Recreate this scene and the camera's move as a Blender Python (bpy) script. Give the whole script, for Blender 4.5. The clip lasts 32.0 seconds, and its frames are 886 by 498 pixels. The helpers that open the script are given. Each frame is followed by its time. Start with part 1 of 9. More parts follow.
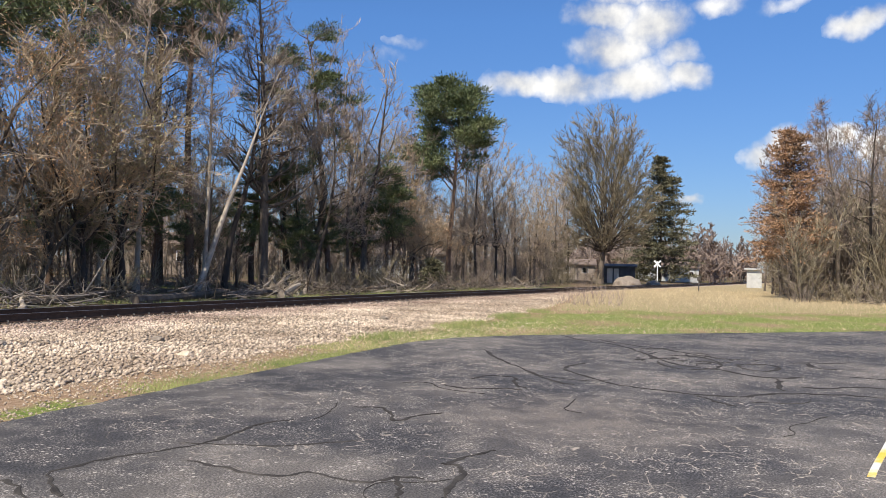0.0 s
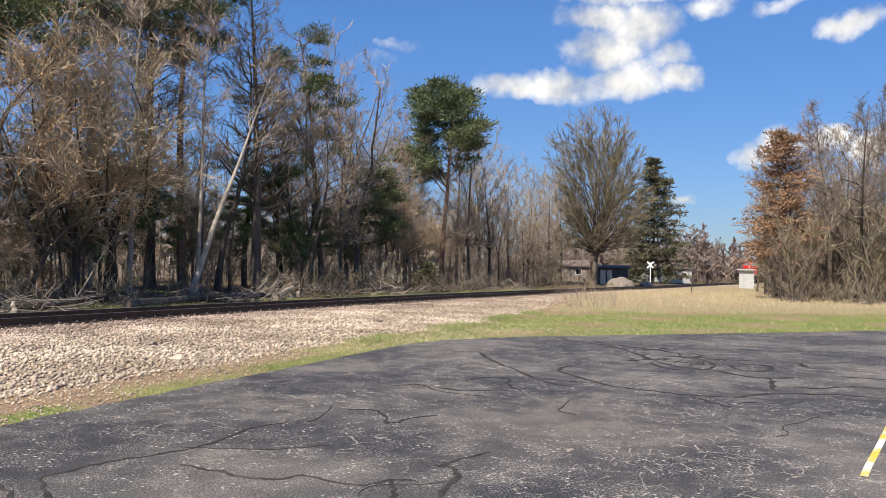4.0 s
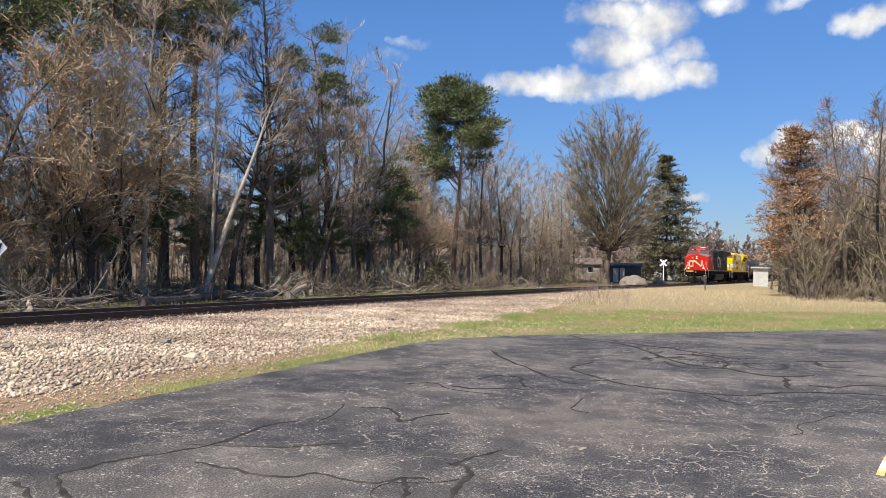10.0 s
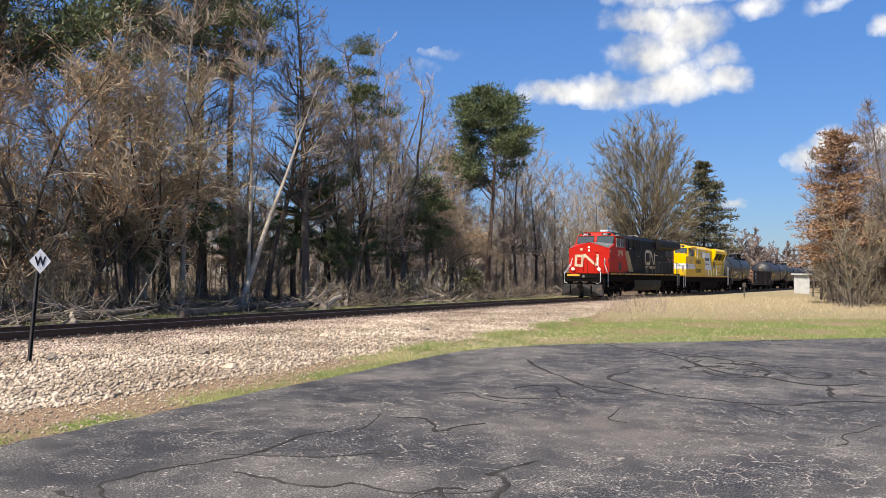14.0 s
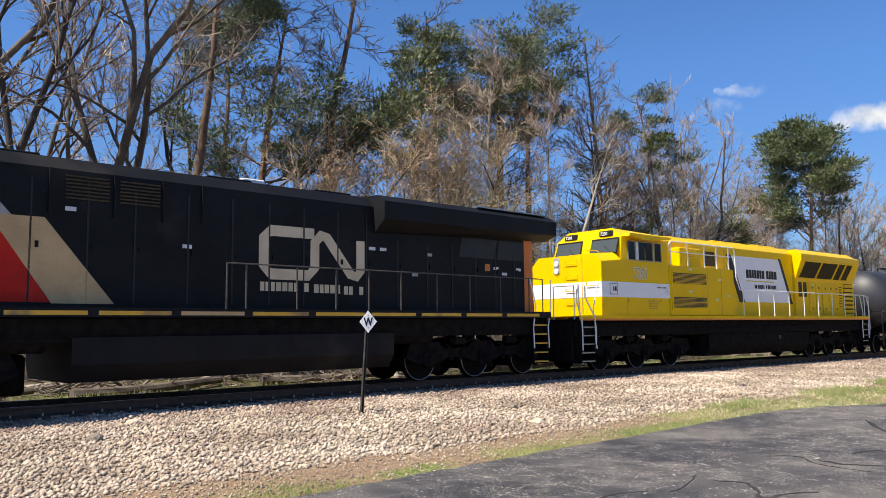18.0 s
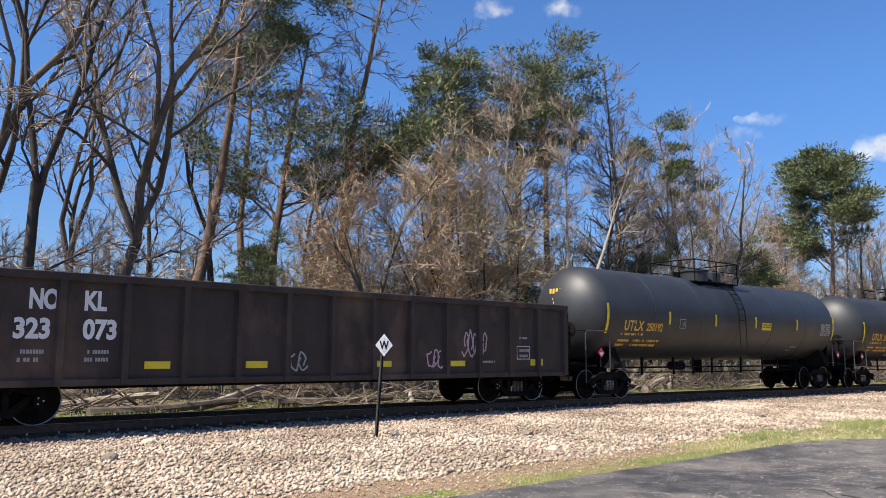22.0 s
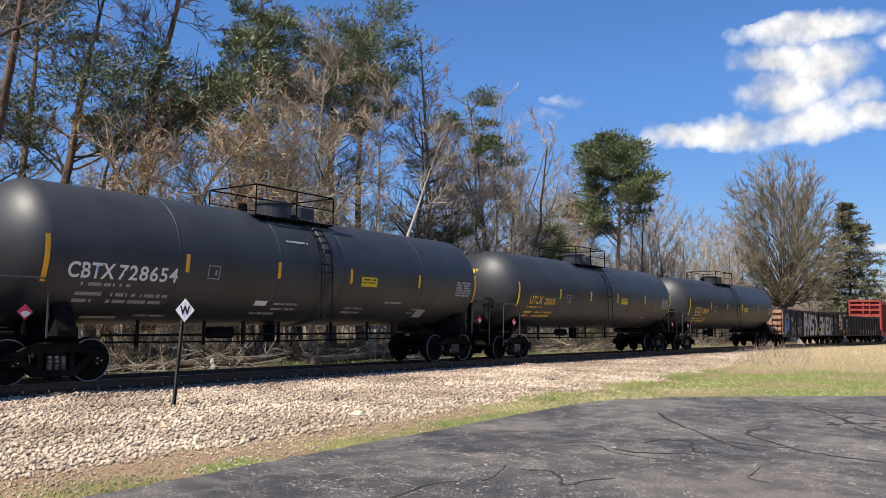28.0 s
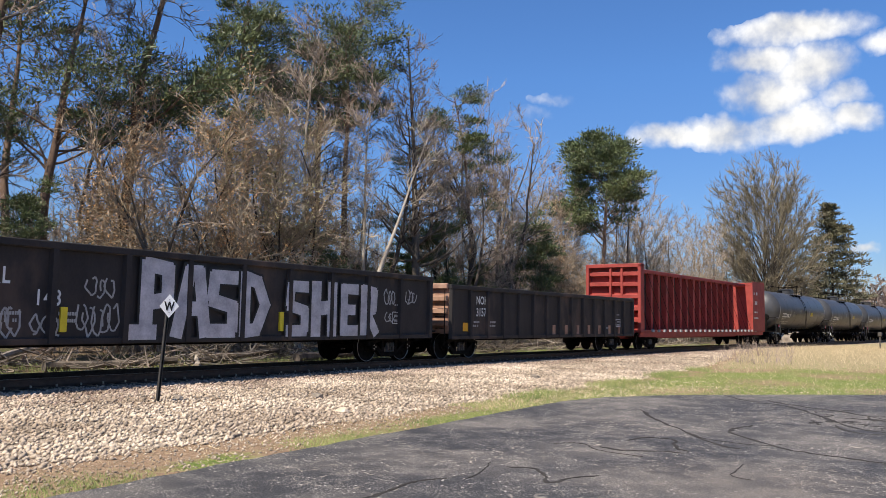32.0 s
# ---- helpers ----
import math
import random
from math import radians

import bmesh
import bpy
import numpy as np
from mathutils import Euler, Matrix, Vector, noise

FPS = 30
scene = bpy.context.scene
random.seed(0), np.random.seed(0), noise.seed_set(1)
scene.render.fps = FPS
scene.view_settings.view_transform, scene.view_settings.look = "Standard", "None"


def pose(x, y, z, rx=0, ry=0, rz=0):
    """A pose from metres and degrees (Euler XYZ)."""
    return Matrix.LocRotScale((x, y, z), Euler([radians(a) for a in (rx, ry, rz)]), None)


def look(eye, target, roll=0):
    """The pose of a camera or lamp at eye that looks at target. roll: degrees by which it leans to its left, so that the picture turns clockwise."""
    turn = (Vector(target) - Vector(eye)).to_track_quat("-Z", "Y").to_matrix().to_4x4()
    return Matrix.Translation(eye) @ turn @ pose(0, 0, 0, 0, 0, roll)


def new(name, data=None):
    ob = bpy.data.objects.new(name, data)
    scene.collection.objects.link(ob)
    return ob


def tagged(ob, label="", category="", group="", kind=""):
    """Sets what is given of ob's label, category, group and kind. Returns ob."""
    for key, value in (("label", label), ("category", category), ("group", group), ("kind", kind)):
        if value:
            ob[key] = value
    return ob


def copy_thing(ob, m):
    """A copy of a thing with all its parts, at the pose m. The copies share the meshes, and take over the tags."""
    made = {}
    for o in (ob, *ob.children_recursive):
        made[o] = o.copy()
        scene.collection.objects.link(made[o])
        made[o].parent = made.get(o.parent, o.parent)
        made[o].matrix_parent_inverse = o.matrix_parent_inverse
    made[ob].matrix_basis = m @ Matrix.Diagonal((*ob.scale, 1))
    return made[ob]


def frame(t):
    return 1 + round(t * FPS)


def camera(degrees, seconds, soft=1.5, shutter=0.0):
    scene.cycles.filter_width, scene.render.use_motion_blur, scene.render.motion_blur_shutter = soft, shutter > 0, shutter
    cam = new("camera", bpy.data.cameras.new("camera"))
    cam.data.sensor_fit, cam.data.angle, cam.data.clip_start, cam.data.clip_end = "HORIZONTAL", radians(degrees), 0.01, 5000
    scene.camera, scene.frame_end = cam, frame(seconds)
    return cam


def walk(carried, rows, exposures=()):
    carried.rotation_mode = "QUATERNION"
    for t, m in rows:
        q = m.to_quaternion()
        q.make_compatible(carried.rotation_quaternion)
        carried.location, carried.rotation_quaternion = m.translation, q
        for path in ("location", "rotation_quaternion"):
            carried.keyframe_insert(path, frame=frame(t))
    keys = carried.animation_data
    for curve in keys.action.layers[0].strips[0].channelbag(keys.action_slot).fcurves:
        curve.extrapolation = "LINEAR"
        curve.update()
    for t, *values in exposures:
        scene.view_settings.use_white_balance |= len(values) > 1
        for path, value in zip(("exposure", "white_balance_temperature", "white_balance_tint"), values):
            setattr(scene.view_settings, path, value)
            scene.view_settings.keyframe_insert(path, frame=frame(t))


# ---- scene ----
cam = camera(59.0, 32.0, soft=0.6)

PATH = [
    (0.0, pose(0.0, 0.0, 1.67, 91.193, -1.453, -67.343)),
    (0.5, pose(0.0, 0.0, 1.67, 91.033, -1.322, -67.315)),
    (1.0, pose(0.0, 0.0, 1.67, 90.831, -1.316, -67.452)),
    (1.5, pose(0.0, 0.0, 1.67, 90.836, -1.317, -67.611)),
    (2.0, pose(0.0, 0.0, 1.67, 90.921, -1.203, -67.686)),
    (2.5, pose(0.0, 0.0, 1.67, 91.065, -1.060, -67.743)),
    (3.0, pose(0.0, 0.0, 1.67, 91.228, -1.080, -67.776)),
    (3.5, pose(0.0, 0.0, 1.67, 91.350, -1.174, -67.859)),
    (5.5, pose(0.0, 0.0, 1.67, 91.438, -1.034, -67.606)),
    (6.0, pose(0.0, 0.0, 1.67, 91.580, -1.187, -67.496)),
    (6.5, pose(0.0, 0.0, 1.67, 91.562, -1.262, -67.382)),
    (7.0, pose(0.0, 0.0, 1.67, 91.405, -1.291, -67.274)),
    (7.5, pose(0.0, 0.0, 1.67, 91.389, -1.281, -67.214)),
    (8.0, pose(0.0, 0.0, 1.67, 91.453, -1.268, -67.130)),
    (8.5, pose(0.0, 0.0, 1.67, 91.454, -1.286, -67.063)),
    (9.0, pose(0.0, 0.0, 1.67, 91.392, -1.287, -67.001)),
    (9.5, pose(0.0, 0.0, 1.67, 91.291, -1.185, -66.978)),
    (10.0, pose(0.0, 0.0, 1.67, 91.216, -1.083, -66.935)),
    (10.5, pose(0.0, 0.0, 1.67, 91.153, -0.983, -66.860)),
    (11.0, pose(0.0, 0.0, 1.67, 90.998, -0.966, -66.727)),
    (11.5, pose(0.0, 0.0, 1.67, 90.862, -1.011, -66.540)),
    (12.0, pose(0.0, 0.0, 1.67, 91.035, -0.924, -66.262)),
    (12.5, pose(0.0, 0.0, 1.67, 91.573, -0.900, -65.756)),
    (13.0, pose(0.0, 0.0, 1.67, 91.766, -0.955, -65.400)),
    (13.5, pose(0.0, 0.0, 1.67, 91.633, -0.837, -65.041)),
    (15.5, pose(0.0, 0.0, 1.67, 93.751, -0.127, -60.886)),
    (16.0, pose(0.0, 0.0, 1.67, 94.121, -0.149, -59.131)),
    (16.5, pose(0.0, 0.0, 1.67, 94.626, 0.103, -56.398)),
    (17.0, pose(0.0, 0.0, 1.67, 95.163, 0.407, -51.893)),
    (17.5, pose(0.0, 0.0, 1.67, 95.686, 0.691, -46.343)),
    (18.0, pose(0.0, 0.0, 1.67, 95.845, 0.659, -42.624)),
    (18.5, pose(0.0, 0.0, 1.67, 95.953, 0.492, -40.611)),
    (19.0, pose(0.0, 0.0, 1.67, 96.029, 0.373, -39.140)),
    (19.5, pose(0.0, 0.0, 1.67, 96.353, 0.522, -37.786)),
    (20.0, pose(0.0, 0.0, 1.67, 96.793, 0.635, -36.685)),
    (20.5, pose(0.0, 0.0, 1.67, 97.120, 0.230, -36.413)),
    (21.0, pose(0.0, 0.0, 1.67, 97.215, 0.048, -36.856)),
    (21.5, pose(0.0, 0.0, 1.67, 97.335, -0.083, -38.408)),
    (22.0, pose(0.0, 0.0, 1.67, 97.622, -0.293, -41.470)),
    (22.5, pose(0.0, 0.0, 1.67, 97.795, -0.353, -44.457)),
    (23.0, pose(0.0, 0.0, 1.67, 97.623, -0.273, -46.526)),
    (23.5, pose(0.0, 0.0, 1.67, 97.548, -0.519, -48.435)),
    (24.0, pose(0.0, 0.0, 1.67, 97.066, -0.685, -50.719)),
    (24.5, pose(0.0, 0.0, 1.67, 96.424, -0.544, -52.666)),
    (25.0, pose(0.0, 0.0, 1.67, 96.369, -0.791, -53.945)),
    (25.5, pose(0.0, 0.0, 1.67, 96.315, -1.075, -54.475)),
    (27.5, pose(0.0, 0.0, 1.67, 95.627, -0.815, -55.296)),
    (28.0, pose(0.0, 0.0, 1.67, 95.319, -0.671, -55.391)),
    (28.5, pose(0.0, 0.0, 1.67, 95.051, -0.462, -55.520)),
    (29.0, pose(0.0, 0.0, 1.67, 94.924, -0.416, -55.588)),
    (29.5, pose(0.0, 0.0, 1.67, 94.881, -0.332, -55.634)),
    (30.0, pose(0.0, 0.0, 1.67, 94.920, -0.409, -55.647)),
    (30.5, pose(0.0, 0.0, 1.67, 95.006, -0.501, -55.696)),
    (31.0, pose(0.0, 0.0, 1.67, 95.064, -0.687, -55.965)),
    (31.5, pose(0.0, 0.0, 1.67, 95.081, -0.881, -56.219)),
    (32.0, pose(0.0, 0.0, 1.67, 95.142, -0.954, -56.427)),
]
walk(cam, PATH, exposures=[(0.0, 0.46, 6800, 10), (16.0, 0.46, 6800, 10), (18.5, 0.64, 6800, 10), (20.5, 0.68, 6800, 10), (22.5, 0.72, 6800, 10), (25.0, 0.48, 6800, 10), (28.0, 0.54, 6800, 10), (32.0, 0.54, 6800, 10)])

# ---- light ----
SUN_ELEV = radians(54)
SUN_VEC = Vector((-0.715, 0.115, 1.0)).normalized()
world = bpy.data.worlds.new("sky")
scene.world = world
world.use_nodes = True


def links(tree):
    return lambda a, b: tree.links.new(a, b)


def build_sky():
    nt = world.node_tree
    nt.nodes.clear()
    ln = links(nt)
    out = nt.nodes.new("ShaderNodeOutputWorld")
    bg = nt.nodes.new("ShaderNodeBackground")
    sky = nt.nodes.new("ShaderNodeTexSky")
    sky.sky_type = "NISHITA"
    sky.sun_disc = False
    sky.sun_elevation = SUN_ELEV
    sky.sun_rotation = math.atan2(SUN_VEC.x, SUN_VEC.y)
    sky.air_density, sky.dust_density, sky.ozone_density = 1.0, 0.3, 3.0
    bg.inputs["Strength"].default_value = SKY_STRENGTH
    # clouds: soft lobes around fixed directions, frayed by noise
    tc = nt.nodes.new("ShaderNodeTexCoord")
    nz = nt.nodes.new("ShaderNodeTexNoise")
    nz.inputs["Scale"].default_value = 17.0
    nz.inputs["Detail"].default_value = 9.0
    nz.inputs["Roughness"].default_value = 0.55
    ln(tc.outputs["Generated"], nz.inputs["Vector"])

    def math_node(op, a, b, clamp=False):
        n = nt.nodes.new("ShaderNodeMath")
        n.operation, n.use_clamp = op, clamp
        for i, v in enumerate((a, b)):
            if isinstance(v, (int, float)):
                n.inputs[i].default_value = v
            elif v is not None:
                ln(v, n.inputs[i])
        return n.outputs[0]

    # the looked-at direction, stirred at two scales so that the lobes' outlines curl
    way_in = tc.outputs["Generated"]
    for size, amount in ((7.0, 0.05), (26.0, 0.03), (90.0, 0.008)):
        stir = nt.nodes.new("ShaderNodeTexNoise")
        stir.inputs["Scale"].default_value, stir.inputs["Detail"].default_value = size, 3
        ln(tc.outputs["Generated"], stir.inputs["Vector"])
        off = nt.nodes.new("ShaderNodeVectorMath")
        off.operation = "SUBTRACT"
        ln(stir.outputs["Color"], off.inputs[0])
        off.inputs[1].default_value = (0.5, 0.5, 0.5)
        adds = nt.nodes.new("ShaderNodeVectorMath")
        adds.operation = "MULTIPLY_ADD"
        ln(off.outputs[0], adds.inputs[0])
        adds.inputs[1].default_value = (amount, amount, amount)
        ln(way_in, adds.inputs[2])
        way_in = adds.outputs[0]

    total = None
    # each lobe: bearing and height in degrees, half width and half height, weight
    for az, el, wa, we, weight in CLOUDS:
        a, e = radians(az), radians(el)
        way = Vector((math.cos(a) * math.cos(e), math.sin(a) * math.cos(e), math.sin(e)))
        side = Vector((math.sin(a), -math.cos(a), 0))
        top = side.cross(way)
        terms = []
        for axis, half in ((side, wa), (top, we)):
            dot = nt.nodes.new("ShaderNodeVectorMath")
            dot.operation = "DOT_PRODUCT"
            ln(way_in, dot.inputs[0])
            dot.inputs[1].default_value = axis / math.sin(radians(half))
            d = math_node("SUBTRACT", dot.outputs["Value"], axis.dot(way) / math.sin(radians(half)))
            terms.append(math_node("MULTIPLY", d, d))
        front = nt.nodes.new("ShaderNodeVectorMath")
        front.operation = "DOT_PRODUCT"
        ln(tc.outputs["Generated"], front.inputs[0])
        front.inputs[1].default_value = way
        r2 = math_node("ADD", terms[0], terms[1])
        lobe = math_node("SUBTRACT", 1.0, r2, True)
        lobe = math_node("MULTIPLY", lobe, math_node("GREATER_THAN", front.outputs["Value"], 0.5))
        lobe = math_node("MULTIPLY", lobe, weight)
        total = lobe if total is None else math_node("MAXIMUM", total, lobe)
    fray = math_node("MULTIPLY", math_node("SUBTRACT", nz.outputs["Fac"], 0.5), 2.0)
    dens = math_node("ADD", total, math_node("MULTIPLY", fray, 1.1))
    dens = math_node("MULTIPLY", dens, math_node("GREATER_THAN", total, 0.001))
    ramp = nt.nodes.new("ShaderNodeMapRange")
    ramp.interpolation_type = "SMOOTHSTEP"
    ln(dens, ramp.inputs["Value"])
    ramp.inputs["From Min"].default_value, ramp.inputs["From Max"].default_value = 0.04, 1.15
    shade = nt.nodes.new("ShaderNodeMapRange")
    ln(nz.outputs["Fac"], shade.inputs["Value"])
    shade.inputs["From Min"].default_value, shade.inputs["From Max"].default_value = 0.32, 0.66
    shade.inputs["To Min"].default_value, shade.inputs["To Max"].default_value = 0.58, 1.06
    white = nt.nodes.new("ShaderNodeMix")
    white.data_type = "RGBA"
    white.blend_type = "MULTIPLY"
    white.inputs["Factor"].default_value = 1.0
    white.inputs["A"].default_value = (CLOUD_WHITE * 0.97, CLOUD_WHITE * 0.985, CLOUD_WHITE, 1)
    ln(shade.outputs["Result"], white.inputs["B"])
    blue = nt.nodes.new("ShaderNodeMix")
    blue.data_type = "RGBA"
    blue.blend_type = "MULTIPLY"
    blue.inputs["Factor"].default_value = 1.0
    ln(sky.outputs["Color"], blue.inputs["A"])
    # a clear dry horizon: less pale haze than the model gives low down
    sep = nt.nodes.new("ShaderNodeSeparateXYZ")
    ln(tc.outputs["Generated"], sep.inputs[0])
    low = nt.nodes.new("ShaderNodeMapRange")
    ln(sep.outputs["Z"], low.inputs["Value"])
    low.inputs["From Min"].default_value, low.inputs["From Max"].default_value = -0.02, 0.3
    tint = nt.nodes.new("ShaderNodeMix")
    tint.data_type = "RGBA"
    ln(low.outputs[0], tint.inputs["Factor"])
    tint.inputs["A"].default_value, tint.inputs["B"].default_value = (0.56, 0.65, 0.9, 1), SKY_TINT
    ln(tint.outputs["Result"], blue.inputs["B"])
    mix = nt.nodes.new("ShaderNodeMix")
    mix.data_type = "RGBA"
    ln(ramp.outputs["Result"], mix.inputs["Factor"])
    ln(blue.outputs["Result"], mix.inputs["A"])
    ln(white.outputs["Result"], mix.inputs["B"])
    ln(mix.outputs["Result"], bg.inputs["Color"])
    ln(bg.outputs["Background"], out.inputs["Surface"])


SKY_STRENGTH, CLOUD_WHITE, SKY_TINT = 0.075, 10.2, (0.64, 1.02, 1.5, 1)
CLOUDS = [
    # the large cloud
    (17.57, 13.13, 3.07, 1.18, 0.95), (13.69, 13.2, 3.8, 1.63, 1), (9.7, 13.62, 3.69, 1.61, 1), (5.82, 13.48, 2.25, 1.2, 0.95), (10.93, 15.76, 3.54, 1.96, 1),
    (11.78, 17.86, 2.98, 1.48, 1), (8.2, 16.97, 3.26, 2.02, 1), (3.84, 18.25, 2.4, 0.79, 0.6), (6.23, 15.01, 1.89, 1.12, 0.8), (9.43, 19.6, 5.01, 1.26, 1),
    (-5.43, 16.2, 2.22, 1.09, 0.95), (-0.69, 17.78, 2.4, 0.5, 0.38), (5.21, 5.31, 1.01, 0.55, 0.95), (0.75, 8.18, 1.48, 1.36, 0.95), (-1.18, 8.86, 1.88, 1.26, 1),
    (-3.56, 8.94, 1.97, 1.09, 1), (-6.49, 8.25, 1.86, 1.42, 1), (27.4, 14.6, 2.0, 0.7, 0.38), (25.3, 15.8, 2.2, 0.6, 0.36), (44.86, 24.89, 1.96, 0.84, 0.55),
    (39.21, 24.86, 1.94, 0.72, 0.5),
    # out of view
    (-30.0, 24.0, 9.0, 3.0, 1.0), (-60.0, 16.0, 12.0, 3.5, 1.0), (120.0, 26.0, 11.0, 4.0, 1.0), (170.0, 18.0, 12.0, 4.0, 1.0), (-120.0, 30.0, 13.0, 5.0, 1.0),
]
build_sky()

sun = new("sun", bpy.data.lights.new("sun", "SUN"))
sun.data.energy, sun.data.angle, sun.data.color = 5.0, radians(0.53), (1.0, 0.935, 0.835)
sun.matrix_world = look(SUN_VEC * 80, (0, 0, 0))

# ---- materials ----
def surf(name, c1, c2, scale=4.0, rough=0.75, metal=0.0, bump=0.3, fine=60.0, c3=None, c3_at=0.62, stretch=(1, 1, 1), island=0.0, spec=0.4, dist=0.02):
    """Two-scale noise paint: c1 and c2 mixed by broad patches, c3 in stains, fine grain in the relief."""
    m = bpy.data.materials.new(name)
    m.use_nodes = True
    nt = m.node_tree
    ln = links(nt)
    b = nt.nodes["Principled BSDF"]
    b.inputs["Roughness"].default_value, b.inputs["Metallic"].default_value = rough, metal
    b.inputs["Specular IOR Level"].default_value = spec
    tc = nt.nodes.new("ShaderNodeTexCoord")
    mp = nt.nodes.new("ShaderNodeMapping")
    mp.inputs["Scale"].default_value = stretch
    ln(tc.outputs["Object"], mp.inputs["Vector"])
    n1 = nt.nodes.new("ShaderNodeTexNoise")
    n1.inputs["Scale"].default_value, n1.inputs["Detail"].default_value = scale, 5
    n2 = nt.nodes.new("ShaderNodeTexNoise")
    n2.inputs["Scale"].default_value, n2.inputs["Detail"].default_value = fine, 4
    for n in (n1, n2):
        ln(mp.outputs[0], n.inputs["Vector"])
    add = nt.nodes.new("ShaderNodeMath")
    add.operation = "MULTIPLY_ADD"
    ln(n2.outputs["Fac"], add.inputs[0])
    add.inputs[1].default_value = 0.45
    ln(n1.outputs["Fac"], add.inputs[2])
    rng = nt.nodes.new("ShaderNodeMapRange")
    rng.inputs["From Min"].default_value, rng.inputs["From Max"].default_value = 0.5, 0.95
    ln(add.outputs[0], rng.inputs["Value"])
    mix = nt.nodes.new("ShaderNodeMix")
    mix.data_type = "RGBA"
    ln(rng.outputs[0], mix.inputs["Factor"])
    mix.inputs["A"].default_value, mix.inputs["B"].default_value = (*c1, 1), (*c2, 1)
    col = mix.outputs["Result"]
    if c3:
        n3 = nt.nodes.new("ShaderNodeTexNoise")
        n3.inputs["Scale"].default_value, n3.inputs["Detail"].default_value = scale * 0.37, 6
        ln(mp.outputs[0], n3.inputs["Vector"])
        r3 = nt.nodes.new("ShaderNodeMapRange")
        r3.inputs["From Min"].default_value, r3.inputs["From Max"].default_value = c3_at - 0.06, c3_at + 0.06
        ln(n3.outputs["Fac"], r3.inputs["Value"])
        mx = nt.nodes.new("ShaderNodeMix")
        mx.data_type = "RGBA"
        ln(r3.outputs[0], mx.inputs["Factor"])
        ln(col, mx.inputs["A"])
        mx.inputs["B"].default_value = (*c3, 1)
        col = mx.outputs["Result"]
    if island:
        g = nt.nodes.new("ShaderNodeNewGeometry")
        hsv = nt.nodes.new("ShaderNodeHueSaturation")
        r4 = nt.nodes.new("ShaderNodeMapRange")
        ln(g.outputs["Random Per Island"], r4.inputs["Value"])
        r4.inputs["To Min"].default_value, r4.inputs["To Max"].default_value = 1 - island, 1 + island
        ln(r4.outputs[0], hsv.inputs["Value"])
        ln(col, hsv.inputs["Color"])
        col = hsv.outputs["Color"]
    ln(col, b.inputs["Base Color"])
    if bump:
        bp = nt.nodes.new("ShaderNodeBump")
        bp.inputs["Strength"].default_value, bp.inputs["Distance"].default_value = bump, dist
        ln(add.outputs[0], bp.inputs["Height"])
        ln(bp.outputs["Normal"], b.inputs["Normal"])
    return m


def glass(name, tint=(0.03, 0.04, 0.05), rough=0.05, spec=0.6):
    m = bpy.data.materials.new(name)
    m.use_nodes = True
    b = m.node_tree.nodes["Principled BSDF"]
    b.inputs["Base Color"].default_value = (*tint, 1)
    b.inputs["Roughness"].default_value = rough
    b.inputs["Specular IOR Level"].default_value = spec
    return m


def glow(name, color, strength):
    m = bpy.data.materials.new(name)
    m.use_nodes = True
    b = m.node_tree.nodes["Principled BSDF"]
    b.inputs["Base Color"].default_value = (*color, 1)
    b.inputs["Emission Color"].default_value = (*color, 1)
    b.inputs["Emission Strength"].default_value = strength
    return m


M = {}


